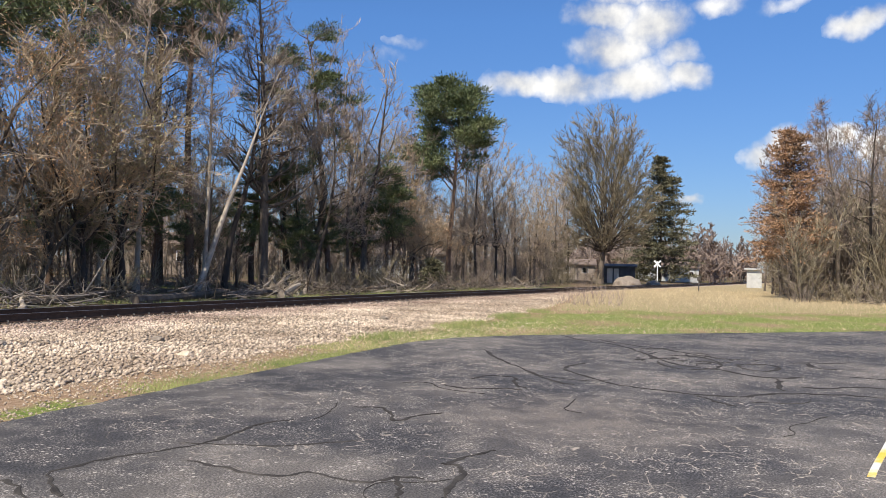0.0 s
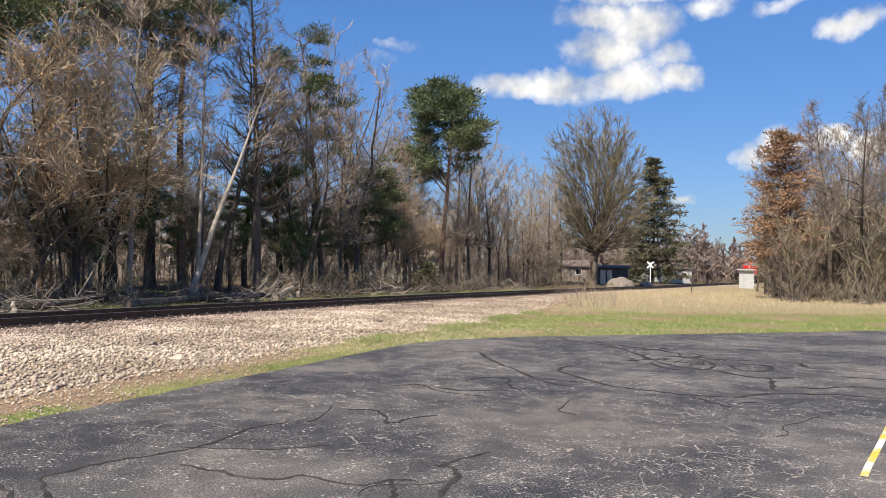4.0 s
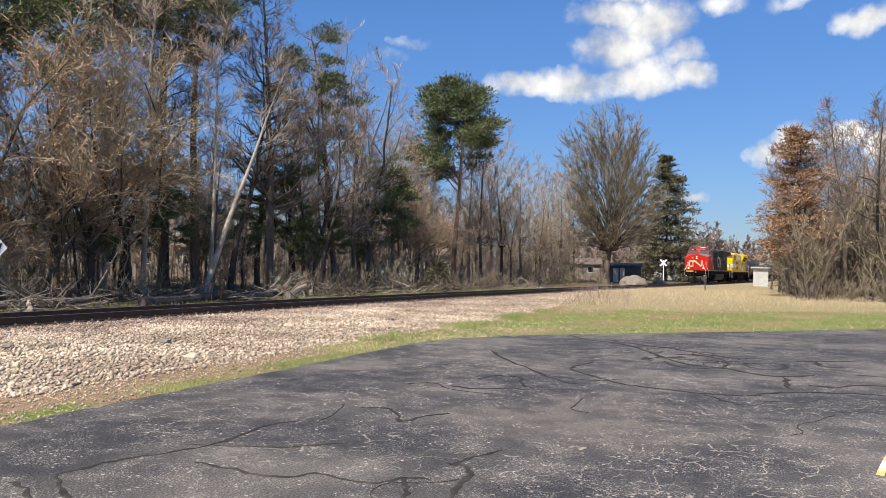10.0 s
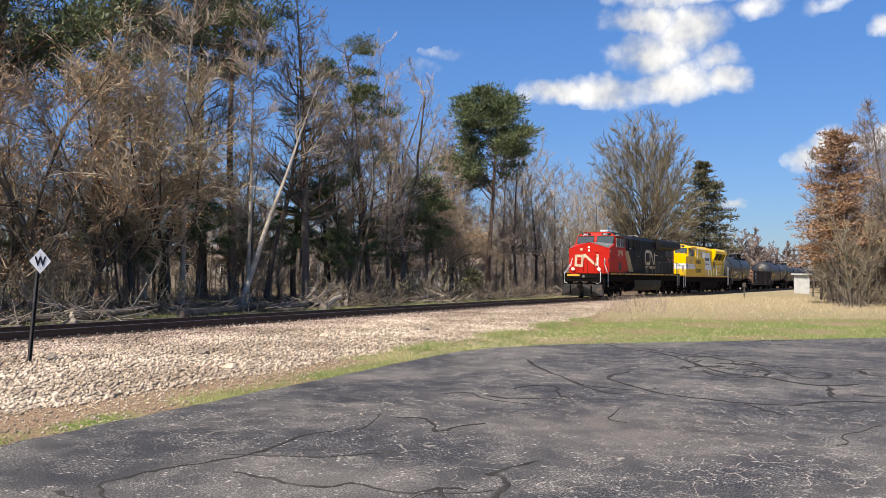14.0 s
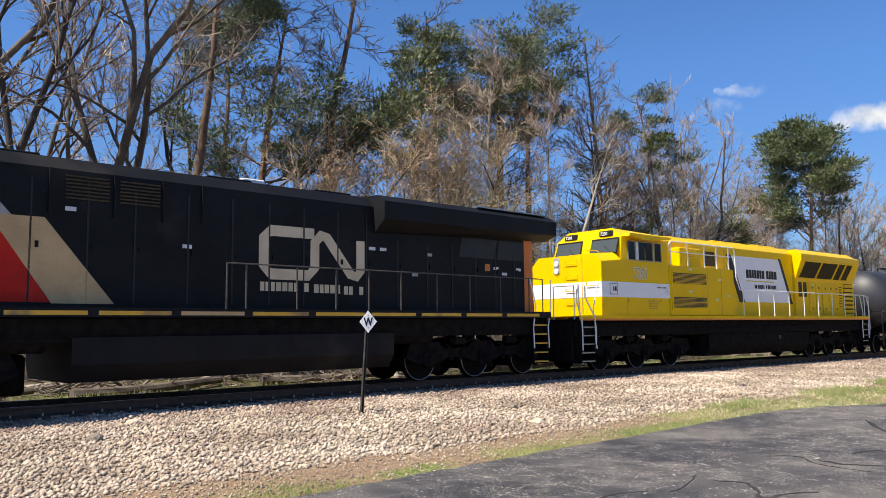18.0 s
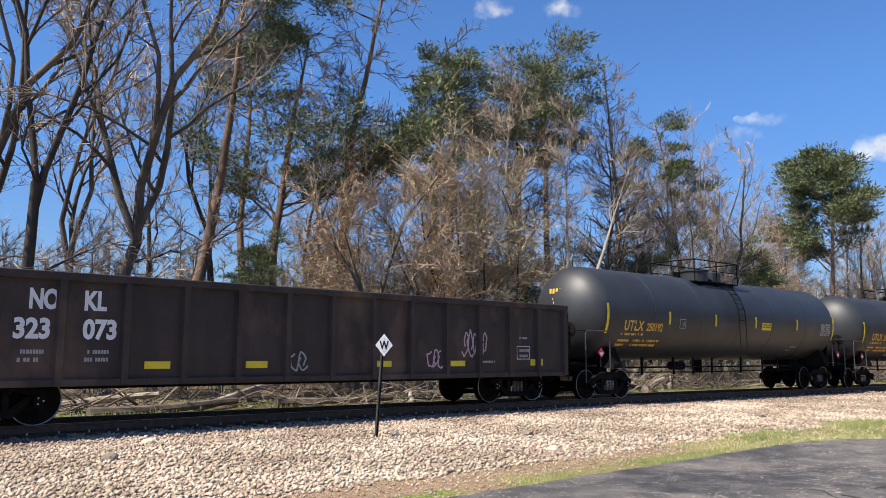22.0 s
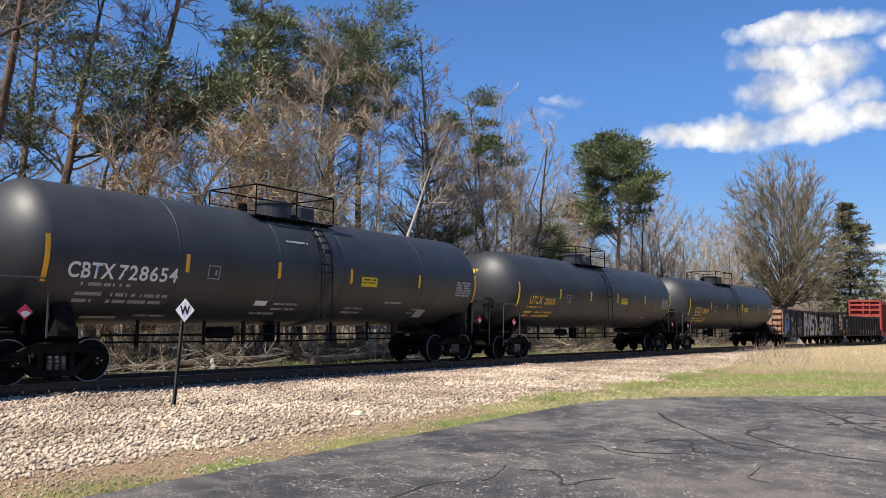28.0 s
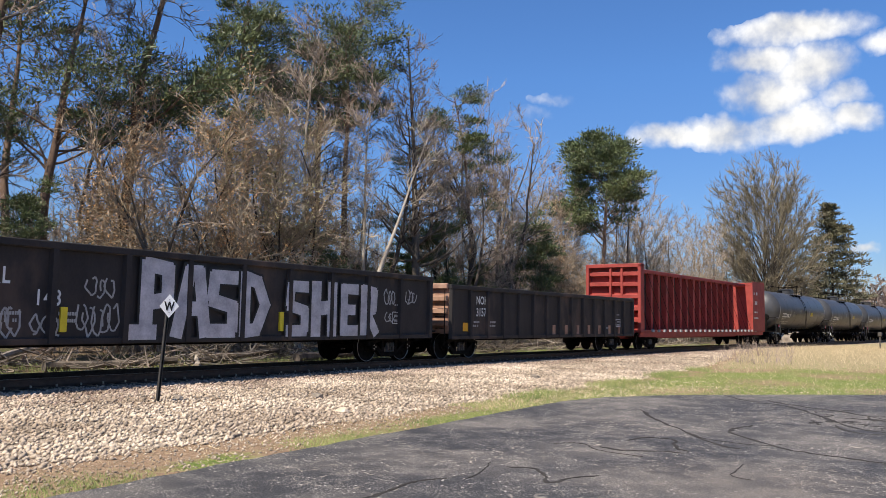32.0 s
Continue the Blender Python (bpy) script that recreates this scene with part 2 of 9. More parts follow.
def materials():
    M["bark"] = surf("bark_grey", (0.055, 0.043, 0.033), (0.17, 0.137, 0.107), 3, 0.9, bump=0.8, fine=25, stretch=(1, 1, 0.25), island=0.25)
    M["bark_dark"] = surf("bark_dark", (0.035, 0.027, 0.022), (0.085, 0.068, 0.055), 3, 0.92, bump=0.8, fine=25, stretch=(1, 1, 0.25))
    M["bark_pale"] = surf("bark_pale", (0.24, 0.2, 0.155), (0.46, 0.4, 0.33), 4, 0.85, bump=0.5, fine=22, stretch=(1, 1, 0.5), c3=(0.1, 0.085, 0.07), c3_at=0.66)
    M["bark_pine"] = surf("bark_pine", (0.085, 0.055, 0.04), (0.22, 0.14, 0.095), 3, 0.9, bump=0.9, fine=20, stretch=(1, 1, 0.3))
    M["twig"] = surf("twig_grey_brown", (0.205, 0.153, 0.114), (0.5, 0.4, 0.305), 0.5, 0.85, bump=0, fine=3, island=0.3)
    M["twig_dark"] = surf("twig_dark_brown", (0.1, 0.078, 0.062), (0.3, 0.24, 0.19), 0.5, 0.85, bump=0, fine=3, island=0.3)
    M["twig_red"] = surf("twig_reddish", (0.16, 0.115, 0.092), (0.36, 0.28, 0.23), 0.5, 0.85, bump=0, fine=3, island=0.3)
    M["twig_tan"] = surf("twig_tan", (0.23, 0.17, 0.11), (0.48, 0.38, 0.265), 0.5, 0.85, bump=0, fine=3, island=0.3)
    M["twig_olive"] = surf("twig_olive_grey", (0.14, 0.115, 0.075), (0.34, 0.285, 0.19), 0.5, 0.85, bump=0, fine=3, island=0.3)
    M["bud"] = surf("bud_rust", (0.48, 0.255, 0.11), (0.6, 0.38, 0.2), 0.6, 0.8, bump=0, fine=3, island=0.35)
    M["bud_green"] = surf("bud_olive", (0.27, 0.235, 0.1), (0.4, 0.35, 0.18), 0.6, 0.8, bump=0, fine=3, island=0.35)
    M["needle"] = surf("pine_needles", (0.05, 0.075, 0.03), (0.165, 0.188, 0.076), 0.8, 0.55, bump=0, fine=5, island=0.4)
    M["needle_blue"] = surf("spruce_needles", (0.065, 0.066, 0.034), (0.17, 0.15, 0.085), 0.8, 0.6, bump=0, fine=5, island=0.4)
    M["needle_dead"] = surf("dead_needles", (0.26, 0.15, 0.085), (0.43, 0.265, 0.155), 0.8, 0.8, bump=0, fine=5, island=0.35)
    M["grass"] = surf("grass_green", (0.11, 0.145, 0.036), (0.24, 0.25, 0.085), 0.7, 0.7, bump=0, fine=4, island=0.35)
    M["grass_dry"] = surf("grass_dry", (0.36, 0.27, 0.15), (0.55, 0.44, 0.28), 0.5, 0.8, bump=0, fine=4, island=0.3)
    M["stone"] = surf("ballast_stone", (0.23, 0.17, 0.118), (0.56, 0.455, 0.345), 0.5, 0.85, bump=0.3, fine=6, island=0.5)
    M["rail"] = surf("rail_steel", (0.05, 0.03, 0.022), (0.10, 0.062, 0.045), 8, 0.6, 0.3, bump=0.3, fine=40)
    M["rail_top"] = surf("rail_polished", (0.4, 0.39, 0.38), (0.55, 0.54, 0.52), 8, 0.3, 0.9, bump=0.05, fine=40)
    M["tie"] = surf("tie_wood", (0.035, 0.027, 0.022), (0.085, 0.07, 0.058), 5, 0.9, bump=0.6, fine=30, stretch=(1, 0.2, 1))
    M["log"] = surf("dead_wood", (0.2, 0.16, 0.12), (0.42, 0.36, 0.29), 3, 0.9, bump=0.5, fine=20, island=0.3)


materials()

# ---- plan: the track's line ----
RAIL_Z, GRADE, YC = 0.37, -0.0034, 16.5
_S = np.arange(-140.0, 720.0, 0.5)
_H = 0.0121 - 0.00172 * np.clip(_S, 0.0, 57.7)
_X, _Y = np.cumsum(np.cos(_H)) * 0.5, np.cumsum(np.sin(_H)) * 0.5
_i0 = int(np.searchsorted(_S, 0.0))
_X, _Y = _X - _X[_i0], _Y - _Y[_i0] + YC


def on_track(s, off=0.0, z=0.0):
    """The place at s metres along the track, off metres to its far side, z above the rails; and the heading."""
    h = float(np.interp(s, _S, _H))
    x, y = float(np.interp(s, _S, _X)), float(np.interp(s, _S, _Y))
    return Vector((x - off * math.sin(h), y + off * math.cos(h), RAIL_Z + GRADE * max(s, 0.0) + z)), h


def track_pose(s, off=0.0, z=0.0):
    p, h = on_track(s, off, z)
    return Matrix.Translation(p) @ Matrix.Rotation(h, 4, "Z")


def track_y(x):
    return np.interp(x, _X, _Y)


# ---- helpers for meshes ----
def part(name, bm, material, parent=None, label="", smooth=False):
    """Links a bmesh as one mesh object under a thing or part."""
    me = bpy.data.meshes.new(name)
    bm.to_mesh(me)
    bm.free()
    return part_mesh(name, me, material, parent, label, smooth)


def part_mesh(name, me, material, parent=None, label="", smooth=False):
    for mm in (material if isinstance(material, (list, tuple)) else [material]):
        me.materials.append(M[mm] if isinstance(mm, str) else mm)
    if smooth:
        me.polygons.foreach_set("use_smooth", [True] * len(me.polygons))
    ob = new(name, me)
    if parent is not None:
        ob.parent = parent
    if label:
        ob["label"] = label
    return ob


def thing(name, m=None):
    e = new(name)
    e.empty_display_size = 0.3
    if m is not None:
        e.matrix_world = m
    return e


def raw(name, verts, faces, material, parent=None, label="", smooth=False):
    me = bpy.data.meshes.new(name)
    me.from_pydata([tuple(v) for v in verts], [], faces)
    return part_mesh(name, me, material, parent, label, smooth)


def fast_mesh(name, verts, tris):
    """A mesh from arrays of vertices and triangles."""
    verts, tris = np.asarray(verts, np.float32), np.asarray(tris, np.int32)
    me = bpy.data.meshes.new(name)
    me.vertices.add(len(verts))
    me.vertices.foreach_set("co", verts.ravel())
    me.loops.add(tris.size)
    me.loops.foreach_set("vertex_index", tris.ravel())
    me.polygons.add(len(tris))
    me.polygons.foreach_set("loop_start", np.arange(0, tris.size, 3, dtype=np.int32))
    me.update(calc_edges=True)
    return me


def box(bm, x0, x1, y0, y1, z0, z1, bevel=0.0):
    vs = [bm.verts.new((x, y, z)) for x in (x0, x1) for y in (y0, y1) for z in (z0, z1)]
    q = [(0, 1, 3, 2), (4, 6, 7, 5), (0, 4, 5, 1), (2, 3, 7, 6), (0, 2, 6, 4), (1, 5, 7, 3)]
    fs = [bm.faces.new([vs[i] for i in f]) for f in q]
    if bevel:
        es = {e for f in fs for e in f.edges}
        bmesh.ops.bevel(bm, geom=list(es), offset=bevel, segments=1, affect="EDGES")
    return bm


def prism(bm, outline, y0, y1):
    """A profile of (x, z) points drawn out along y."""
    a = [bm.verts.new((x, y0, z)) for x, z in outline]
    b = [bm.verts.new((x, y1, z)) for x, z in outline]
    n = len(outline)
    bm.faces.new(a[::-1]), bm.faces.new(b)
    for i in range(n):
        bm.faces.new((a[i], a[(i + 1) % n], b[(i + 1) % n], b[i]))
    bmesh.ops.recalc_face_normals(bm, faces=bm.faces[:])
    return bm


def prism_x(bm, outline, x0, x1):
    """A profile of (y, z) points drawn out along x."""
    a = [bm.verts.new((x0, y, z)) for y, z in outline]
    b = [bm.verts.new((x1, y, z)) for y, z in outline]
    n = len(outline)
    bm.faces.new(a[::-1]), bm.faces.new(b)
    for i in range(n):
        bm.faces.new((a[i], a[(i + 1) % n], b[(i + 1) % n], b[i]))
    bmesh.ops.recalc_face_normals(bm, faces=bm.faces[:])
    return bm


def rod(bm, pts, r=0.018, n=6):
    """A bent round bar through the points."""
    pts = [Vector(p) for p in pts]
    rings = []
    for i, p in enumerate(pts):
        a = pts[max(i - 1, 0)]
        b = pts[min(i + 1, len(pts) - 1)]
        d = (b - a).normalized()
        u = d.orthogonal().normalized() if abs(d.z) > 0.95 else d.cross(Vector((0, 0, 1))).normalized()
        w = d.cross(u)
        rings.append([bm.verts.new(p + (u * math.cos(k * 2 * math.pi / n) + w * math.sin(k * 2 * math.pi / n)) * r) for k in range(n)])
    for a, b in zip(rings, rings[1:]):
        for k in range(n):
            bm.faces.new((a[k], a[(k + 1) % n], b[(k + 1) % n], b[k]))
    bm.faces.new(rings[0][::-1]), bm.faces.new(rings[-1])
    return bm


def drum(bm, c, r, half, axis="y", n=20, rings=None):
    """A turned body about an axis through c: rings of (along, radius)."""
    rings = rings or [(-half, r), (half, r)]
    c = Vector(c)
    ax = {"x": Vector((1, 0, 0)), "y": Vector((0, 1, 0)), "z": Vector((0, 0, 1))}[axis]
    u = ax.orthogonal().normalized()
    w = ax.cross(u)
    rows = []
    for d, rr in rings:
        rows.append([bm.verts.new(c + ax * d + (u * math.cos(2 * math.pi * k / n) + w * math.sin(2 * math.pi * k / n)) * max(rr, 1e-4)) for k in range(n)])
    for a, b in zip(rows, rows[1:]):
        for k in range(n):
            bm.faces.new((a[k], a[(k + 1) % n], b[(k + 1) % n], b[k]))
    bm.faces.new(rows[0][::-1]), bm.faces.new(rows[-1])
    bmesh.ops.recalc_face_normals(bm, faces=bm.faces[:])
    return bm

# ---- ground ----
ASPHALT_EDGE = [(-42, 7.0), (-10, 7.05), (4, 7.02), (12.4, 7.12), (15.2, 7.12), (16.9, 6.75), (18.2, 5.9), (19.4, 4.85), (23.0, 1.05), (27.0, -2.95), (41, -17), (60, -36)]
_ex, _ey = np.array([p[0] for p in ASPHALT_EDGE]), np.array([p[1] for p in ASPHALT_EDGE])


def asphalt_y(x):
    return np.interp(x, _ex, _ey)


def gravel_y(x):
    near = np.interp(x, [-60, 4, 13, 20, 30, 39, 47, 56], [9.0, 8.7, 8.5, 8.2, 8.5, 9.5, 11.2, 11.9])
    return np.where(x > 56, track_y(x) - 2.6, near)


def ground_z(x, y):
    """The height of the ground, without the pavement."""
    x, y = np.asarray(x, float), np.asarray(y, float)
    base = -0.03 + GRADE * np.clip(x - 26.0, 0, 220)
    ty = track_y(x)
    crown = RAIL_Z + GRADE * np.clip(x, 0, 246) - 0.215
    o = y - ty
    g = np.clip(ty - gravel_y(x) - 1.7, 0.8, 20)
    near = np.clip((o + 1.7 + g) / g, 0, 1)
    far = np.clip((3.6 - o) / 1.8, 0, 1)
    t = np.where(o < 0, near ** 0.8, far)
    z = base + (crown - base) * t
    wood = np.clip((o - 4.5) / 20.0, 0, 1)
    lumps = 0.12 * np.sin(x * 0.37 + 1.3) * np.sin(y * 0.41) * np.clip((o - 4) / 4, 0, 1)
    z = z + wood * 0.5 + lumps
    verge = (y < gravel_y(x)) & (y > asphalt_y(x))
    z = np.where(verge, z + 0.03 * np.sin(x * 1.1) * np.sin(y * 1.7 + x) + np.clip((x - 30) / 12, 0, 1) * 0.15, z)
    return z


def ground_material():
    m = bpy.data.materials.new("ground_soil")
    m.use_nodes = True
    nt = m.node_tree
    ln = links(nt)
    b = nt.nodes["Principled BSDF"]
    b.inputs["Roughness"].default_value = 0.95
    b.inputs["Specular IOR Level"].default_value = 0.15
    tc = nt.nodes.new("ShaderNodeTexCoord")

    def noise_node(scale, detail=5):
        n = nt.nodes.new("ShaderNodeTexNoise")
        n.inputs["Scale"].default_value, n.inputs["Detail"].default_value = scale, detail
        ln(tc.outputs["Object"], n.inputs["Vector"])
        return n.outputs["Fac"]

    def mixc(fac, a, c):
        n = nt.nodes.new("ShaderNodeMix")
        n.data_type = "RGBA"
        for key, v in (("Factor", fac), ("A", a), ("B", c)):
            if isinstance(v, tuple):
                n.inputs[key].default_value = (*v, 1)
            else:
                ln(v, n.inputs[key])
        return n.outputs["Result"]

    def ramp(v, lo, hi):
        n = nt.nodes.new("ShaderNodeMapRange")
        ln(v, n.inputs["Value"])
        n.inputs["From Min"].default_value, n.inputs["From Max"].default_value = lo, hi
        return n.outputs[0]

    mid, fine, broad, tiny = noise_node(2.2), noise_node(14), noise_node(0.35), noise_node(55, 3)

    def zone(name):
        a = nt.nodes.new("ShaderNodeAttribute")
        a.attribute_name = name
        s = nt.nodes.new("ShaderNodeMath")
        s.operation = "MULTIPLY_ADD"
        ln(fine, s.inputs[0])
        s.inputs[1].default_value = 0.5
        ln(a.outputs["Fac"], s.inputs[2])
        s2 = nt.nodes.new("ShaderNodeMath")
        s2.operation = "MULTIPLY_ADD"
        ln(mid, s2.inputs[0])
        s2.inputs[1].default_value = 0.5
        ln(s.outputs[0], s2.inputs[2])
        return ramp(s2.outputs[0], 0.88, 1.12)

    dirt = mixc(ramp(fine, 0.35, 0.7), (0.24, 0.155, 0.095), (0.36, 0.255, 0.17))
    green = mixc(ramp(fine, 0.35, 0.65), (0.10, 0.15, 0.03), (0.25, 0.27, 0.085))
    dry = mixc(ramp(fine, 0.35, 0.65), (0.25, 0.2, 0.105), (0.42, 0.34, 0.2))
    litter = mixc(ramp(fine, 0.35, 0.65), (0.07, 0.048, 0.031), (0.2, 0.145, 0.095))
    litter = mixc(ramp(broad, 0.52, 0.66), litter, (0.09, 0.11, 0.035))
    gravel = mixc(ramp(tiny, 0.35, 0.65), (0.22, 0.165, 0.115), (0.56, 0.46, 0.35))
    gravel = mixc(ramp(broad, 0.4, 0.65), gravel, mixc(ramp(tiny, 0.3, 0.7), (0.24, 0.165, 0.115), (0.5, 0.38, 0.28)))
    col = mixc(zone("green"), dirt, green)
    col = mixc(zone("dry"), col, dry)
    col = mixc(zone("litter"), col, litter)
    col = mixc(zone("gravel"), col, gravel)
    ln(col, b.inputs["Base Color"])
    bp = nt.nodes.new("ShaderNodeBump")
    bp.inputs["Strength"].default_value, bp.inputs["Distance"].default_value = 0.8, 0.04
    h = nt.nodes.new("ShaderNodeMath")
    h.operation = "ADD"
    ln(fine, h.inputs[0]), ln(tiny, h.inputs[1])
    ln(h.outputs[0], bp.inputs["Height"])
    ln(bp.outputs["Normal"], b.inputs["Normal"])
    return m


def build_ground():
    xs = np.concatenate([[-3000, -1200, -500, -250, -150, -100, -75], np.arange(-55, -8, 3.0), np.arange(-8, 50, 0.5), np.arange(50, 120, 2.0), np.arange(120, 260, 10.0), [280, 320, 400, 600, 1200, 3000]])
    ys = np.concatenate([[-3000, -1000, -400, -200, -100, -60], np.arange(-40, -4, 3.0), np.arange(-4, 5, 1.0), np.arange(5, 22, 0.4), np.arange(22, 40, 1.5), np.arange(42, 80, 5.0), [90, 120, 180, 300, 700, 3000]])
    X, Y = np.meshgrid(xs, ys, indexing="ij")
    Z = ground_z(X, Y)
    Z = np.where(Y < asphalt_y(X) - 0.25, np.minimum(Z, -0.09), Z)
    nx, ny = X.shape
    idx = np.arange(nx * ny).reshape(nx, ny)
    a, b, c, d = idx[:-1, :-1].ravel(), idx[1:, :-1].ravel(), idx[1:, 1:].ravel(), idx[:-1, 1:].ravel()
    me = fast_mesh("ground", np.stack([X.ravel(), Y.ravel(), Z.ravel()], 1), np.concatenate([np.stack([a, b, c], 1), np.stack([a, c, d], 1)]))
    x, y = X.ravel(), Y.ravel()
    edge, gy, ty = asphalt_y(x), gravel_y(x), track_y(x)
    z_gravel = np.clip((y - gy) / 0.7 + 0.5, 0, 1) * np.clip((ty + 3.2 - y) / 0.8 + 0.5, 0, 1)
    z_litter = np.clip((y - ty - 3.0) / 1.0, 0, 1)
    verge = np.clip(1 - np.abs(y - edge - 0.25) / 0.75, 0, 1)
    verge = verge * np.where(x < 17, np.clip(0.66 + 0.7 * np.sin(x * 0.9) * np.sin(x * 0.37 + 1.0) + 0.25 * np.sin(x * 2.3), 0, 1), 1)
    lawn = np.clip((x - 13) / 5, 0, 1) * np.clip((gy - y) / 0.8, 0, 1) * (y > edge - 1)
    far_from_edge = np.clip((x - 31 + (y - 1) * 0.6) / 9.0, 0, 1)
    z_dry = lawn * far_from_edge
    patch = 0.62 + 0.3 * np.sin(x * 0.83 + 0.6 * y) * np.sin(y * 1.07 - 0.4 * x)
    z_green = np.maximum(verge * 0.9, lawn * (1 - 0.6 * far_from_edge) * patch)
    z_dry = np.maximum(z_dry, lawn * 0.34)
    z_dry = np.where((y < -20) | (x > 130) & (y < ty - 3), 0.6, z_dry)
    for name, v in (("gravel", z_gravel), ("litter", z_litter), ("green", z_green), ("dry", z_dry)):
        at = me.attributes.new(name, "FLOAT", "POINT")
        at.data.foreach_set("value", v.astype(np.float32))
    ob = part_mesh("ground", me, ground_material(), None, "", True)
    tagged(ob, "soil, leaf litter, patchy grass and gravel beside the railway", "ground", kind="structure")


def asphalt_material():
    m = bpy.data.materials.new("asphalt")
    m.use_nodes = True
    nt = m.node_tree
    ln = links(nt)
    b = nt.nodes["Principled BSDF"]
    b.inputs["Roughness"].default_value = 0.78
    b.inputs["Specular IOR Level"].default_value = 0.35
    tc = nt.nodes.new("ShaderNodeTexCoord")

    def tex(kind, scale, detail=5, vec=None):
        n = nt.nodes.new(kind)
        n.inputs["Scale"].default_value = scale
        if kind == "ShaderNodeTexNoise":
            n.inputs["Detail"].default_value = detail
        ln(vec or tc.outputs["Object"], n.inputs["Vector"])
        return n

    def ramp(v, lo, hi, a=0.0, c=1.0):
        n = nt.nodes.new("ShaderNodeMapRange")
        ln(v, n.inputs["Value"])
        n.inputs["From Min"].default_value, n.inputs["From Max"].default_value = lo, hi
        n.inputs["To Min"].default_value, n.inputs["To Max"].default_value = a, c
        return n.outputs[0]

    def mul(a, c):
        n = nt.nodes.new("ShaderNodeMath")
        n.operation = "MULTIPLY"
        ln(a, n.inputs[0]), ln(c, n.inputs[1])
        return n.outputs[0]

    def mixc(fac, a, c):
        n = nt.nodes.new("ShaderNodeMix")
        n.data_type = "RGBA"
        for key, v in (("Factor", fac), ("A", a), ("B", c)):
            if isinstance(v, tuple):
                n.inputs[key].default_value = (*v, 1)
            else:
                ln(v, n.inputs[key])
        return n.outputs["Result"]

    grain = tex("ShaderNodeTexNoise", 55, 6).outputs["Fac"]
    speck = tex("ShaderNodeTexVoronoi", 48)
    broad = tex("ShaderNodeTexNoise", 0.42, 6).outputs["Fac"]
    mid = tex("ShaderNodeTexNoise", 2.4, 6).outputs["Fac"]
    col = mixc(ramp(grain, 0.38, 0.66), (0.015, 0.015, 0.0165), (0.072, 0.069, 0.07))
    col = mixc(ramp(broad, 0.44, 0.64), col, mixc(ramp(grain, 0.35, 0.7), (0.052, 0.047, 0.043), (0.21, 0.187, 0.165)))
    col = mixc(mul(ramp(mid, 0.5, 0.66, 0, 0.6), ramp(broad, 0.35, 0.6)), col, mixc(ramp(grain, 0.4, 0.6), (0.1, 0.088, 0.076), (0.24, 0.21, 0.18)))
    # pale bare stones showing in the worn binder
    col = mixc(mul(ramp(speck.outputs["Distance"], 0.36, 0.26), ramp(mid, 0.38, 0.56)), col, (0.3, 0.275, 0.25))
    # crazing
    warp = nt.nodes.new("ShaderNodeVectorMath")
    warp.operation = "MULTIPLY_ADD"
    ln(tex("ShaderNodeTexNoise", 3.0, 4).outputs["Color"], warp.inputs[0])
    warp.inputs[1].default_value = (0.35, 0.35, 0.0)
    ln(tc.outputs["Object"], warp.inputs[2])
    craze = tex("ShaderNodeTexVoronoi", 3.6, vec=warp.outputs[0])
    craze.feature = "DISTANCE_TO_EDGE"
    worst = nt.nodes.new("ShaderNodeVectorMath")
    worst.operation = "DISTANCE"
    ln(warp.outputs[0], worst.inputs[0])
    worst.inputs[1].default_value = (7.7, 0.5, 0.0)
    lift = nt.nodes.new("ShaderNodeMath")
    lift.operation = "MAXIMUM"
    ln(ramp(tex("ShaderNodeTexNoise", 0.55, 4).outputs["Fac"], 0.46, 0.56, 0, 0.8), lift.inputs[0])
    ln(ramp(worst.outputs["Value"], 2.0, 0.9), lift.inputs[1])
    where = lift.outputs[0]
    broken = ramp(tex("ShaderNodeTexNoise", 5.0, 4).outputs["Fac"], 0.46, 0.56)
    line = mul(mul(ramp(craze.outputs["Distance"], 0.024, 0.006), where), broken)
    col = mixc(line, col, (0.42, 0.36, 0.29))
    # grit, and a dusty patch where the surface has worn bare
    grit = tex("ShaderNodeTexVoronoi", 11)
    col = mixc(mul(ramp(grit.outputs["Distance"], 0.19, 0.12), ramp(mid, 0.42, 0.5)), col, (0.42, 0.38, 0.33))
    gap = nt.nodes.new("ShaderNodeVectorMath")
    gap.operation = "DISTANCE"
    ln(warp.outputs[0], gap.inputs[0])
    gap.inputs[1].default_value = (8.9, 2.1, 0.0)
    col = mixc(mul(ramp(gap.outputs["Value"], 1.9, 0.3), ramp(mid, 0.35, 0.65, 0.2, 0.75)), col, mixc(ramp(grain, 0.35, 0.7), (0.12, 0.1, 0.085), (0.2, 0.172, 0.145)))
    ln(col, b.inputs["Base Color"])
    bp = nt.nodes.new("ShaderNodeBump")
    bp.inputs["Strength"].default_value, bp.inputs["Distance"].default_value = 0.55, 0.012
    ln(grain, bp.inputs["Height"])
    ln(bp.outputs["Normal"], b.inputs["Normal"])
    return m


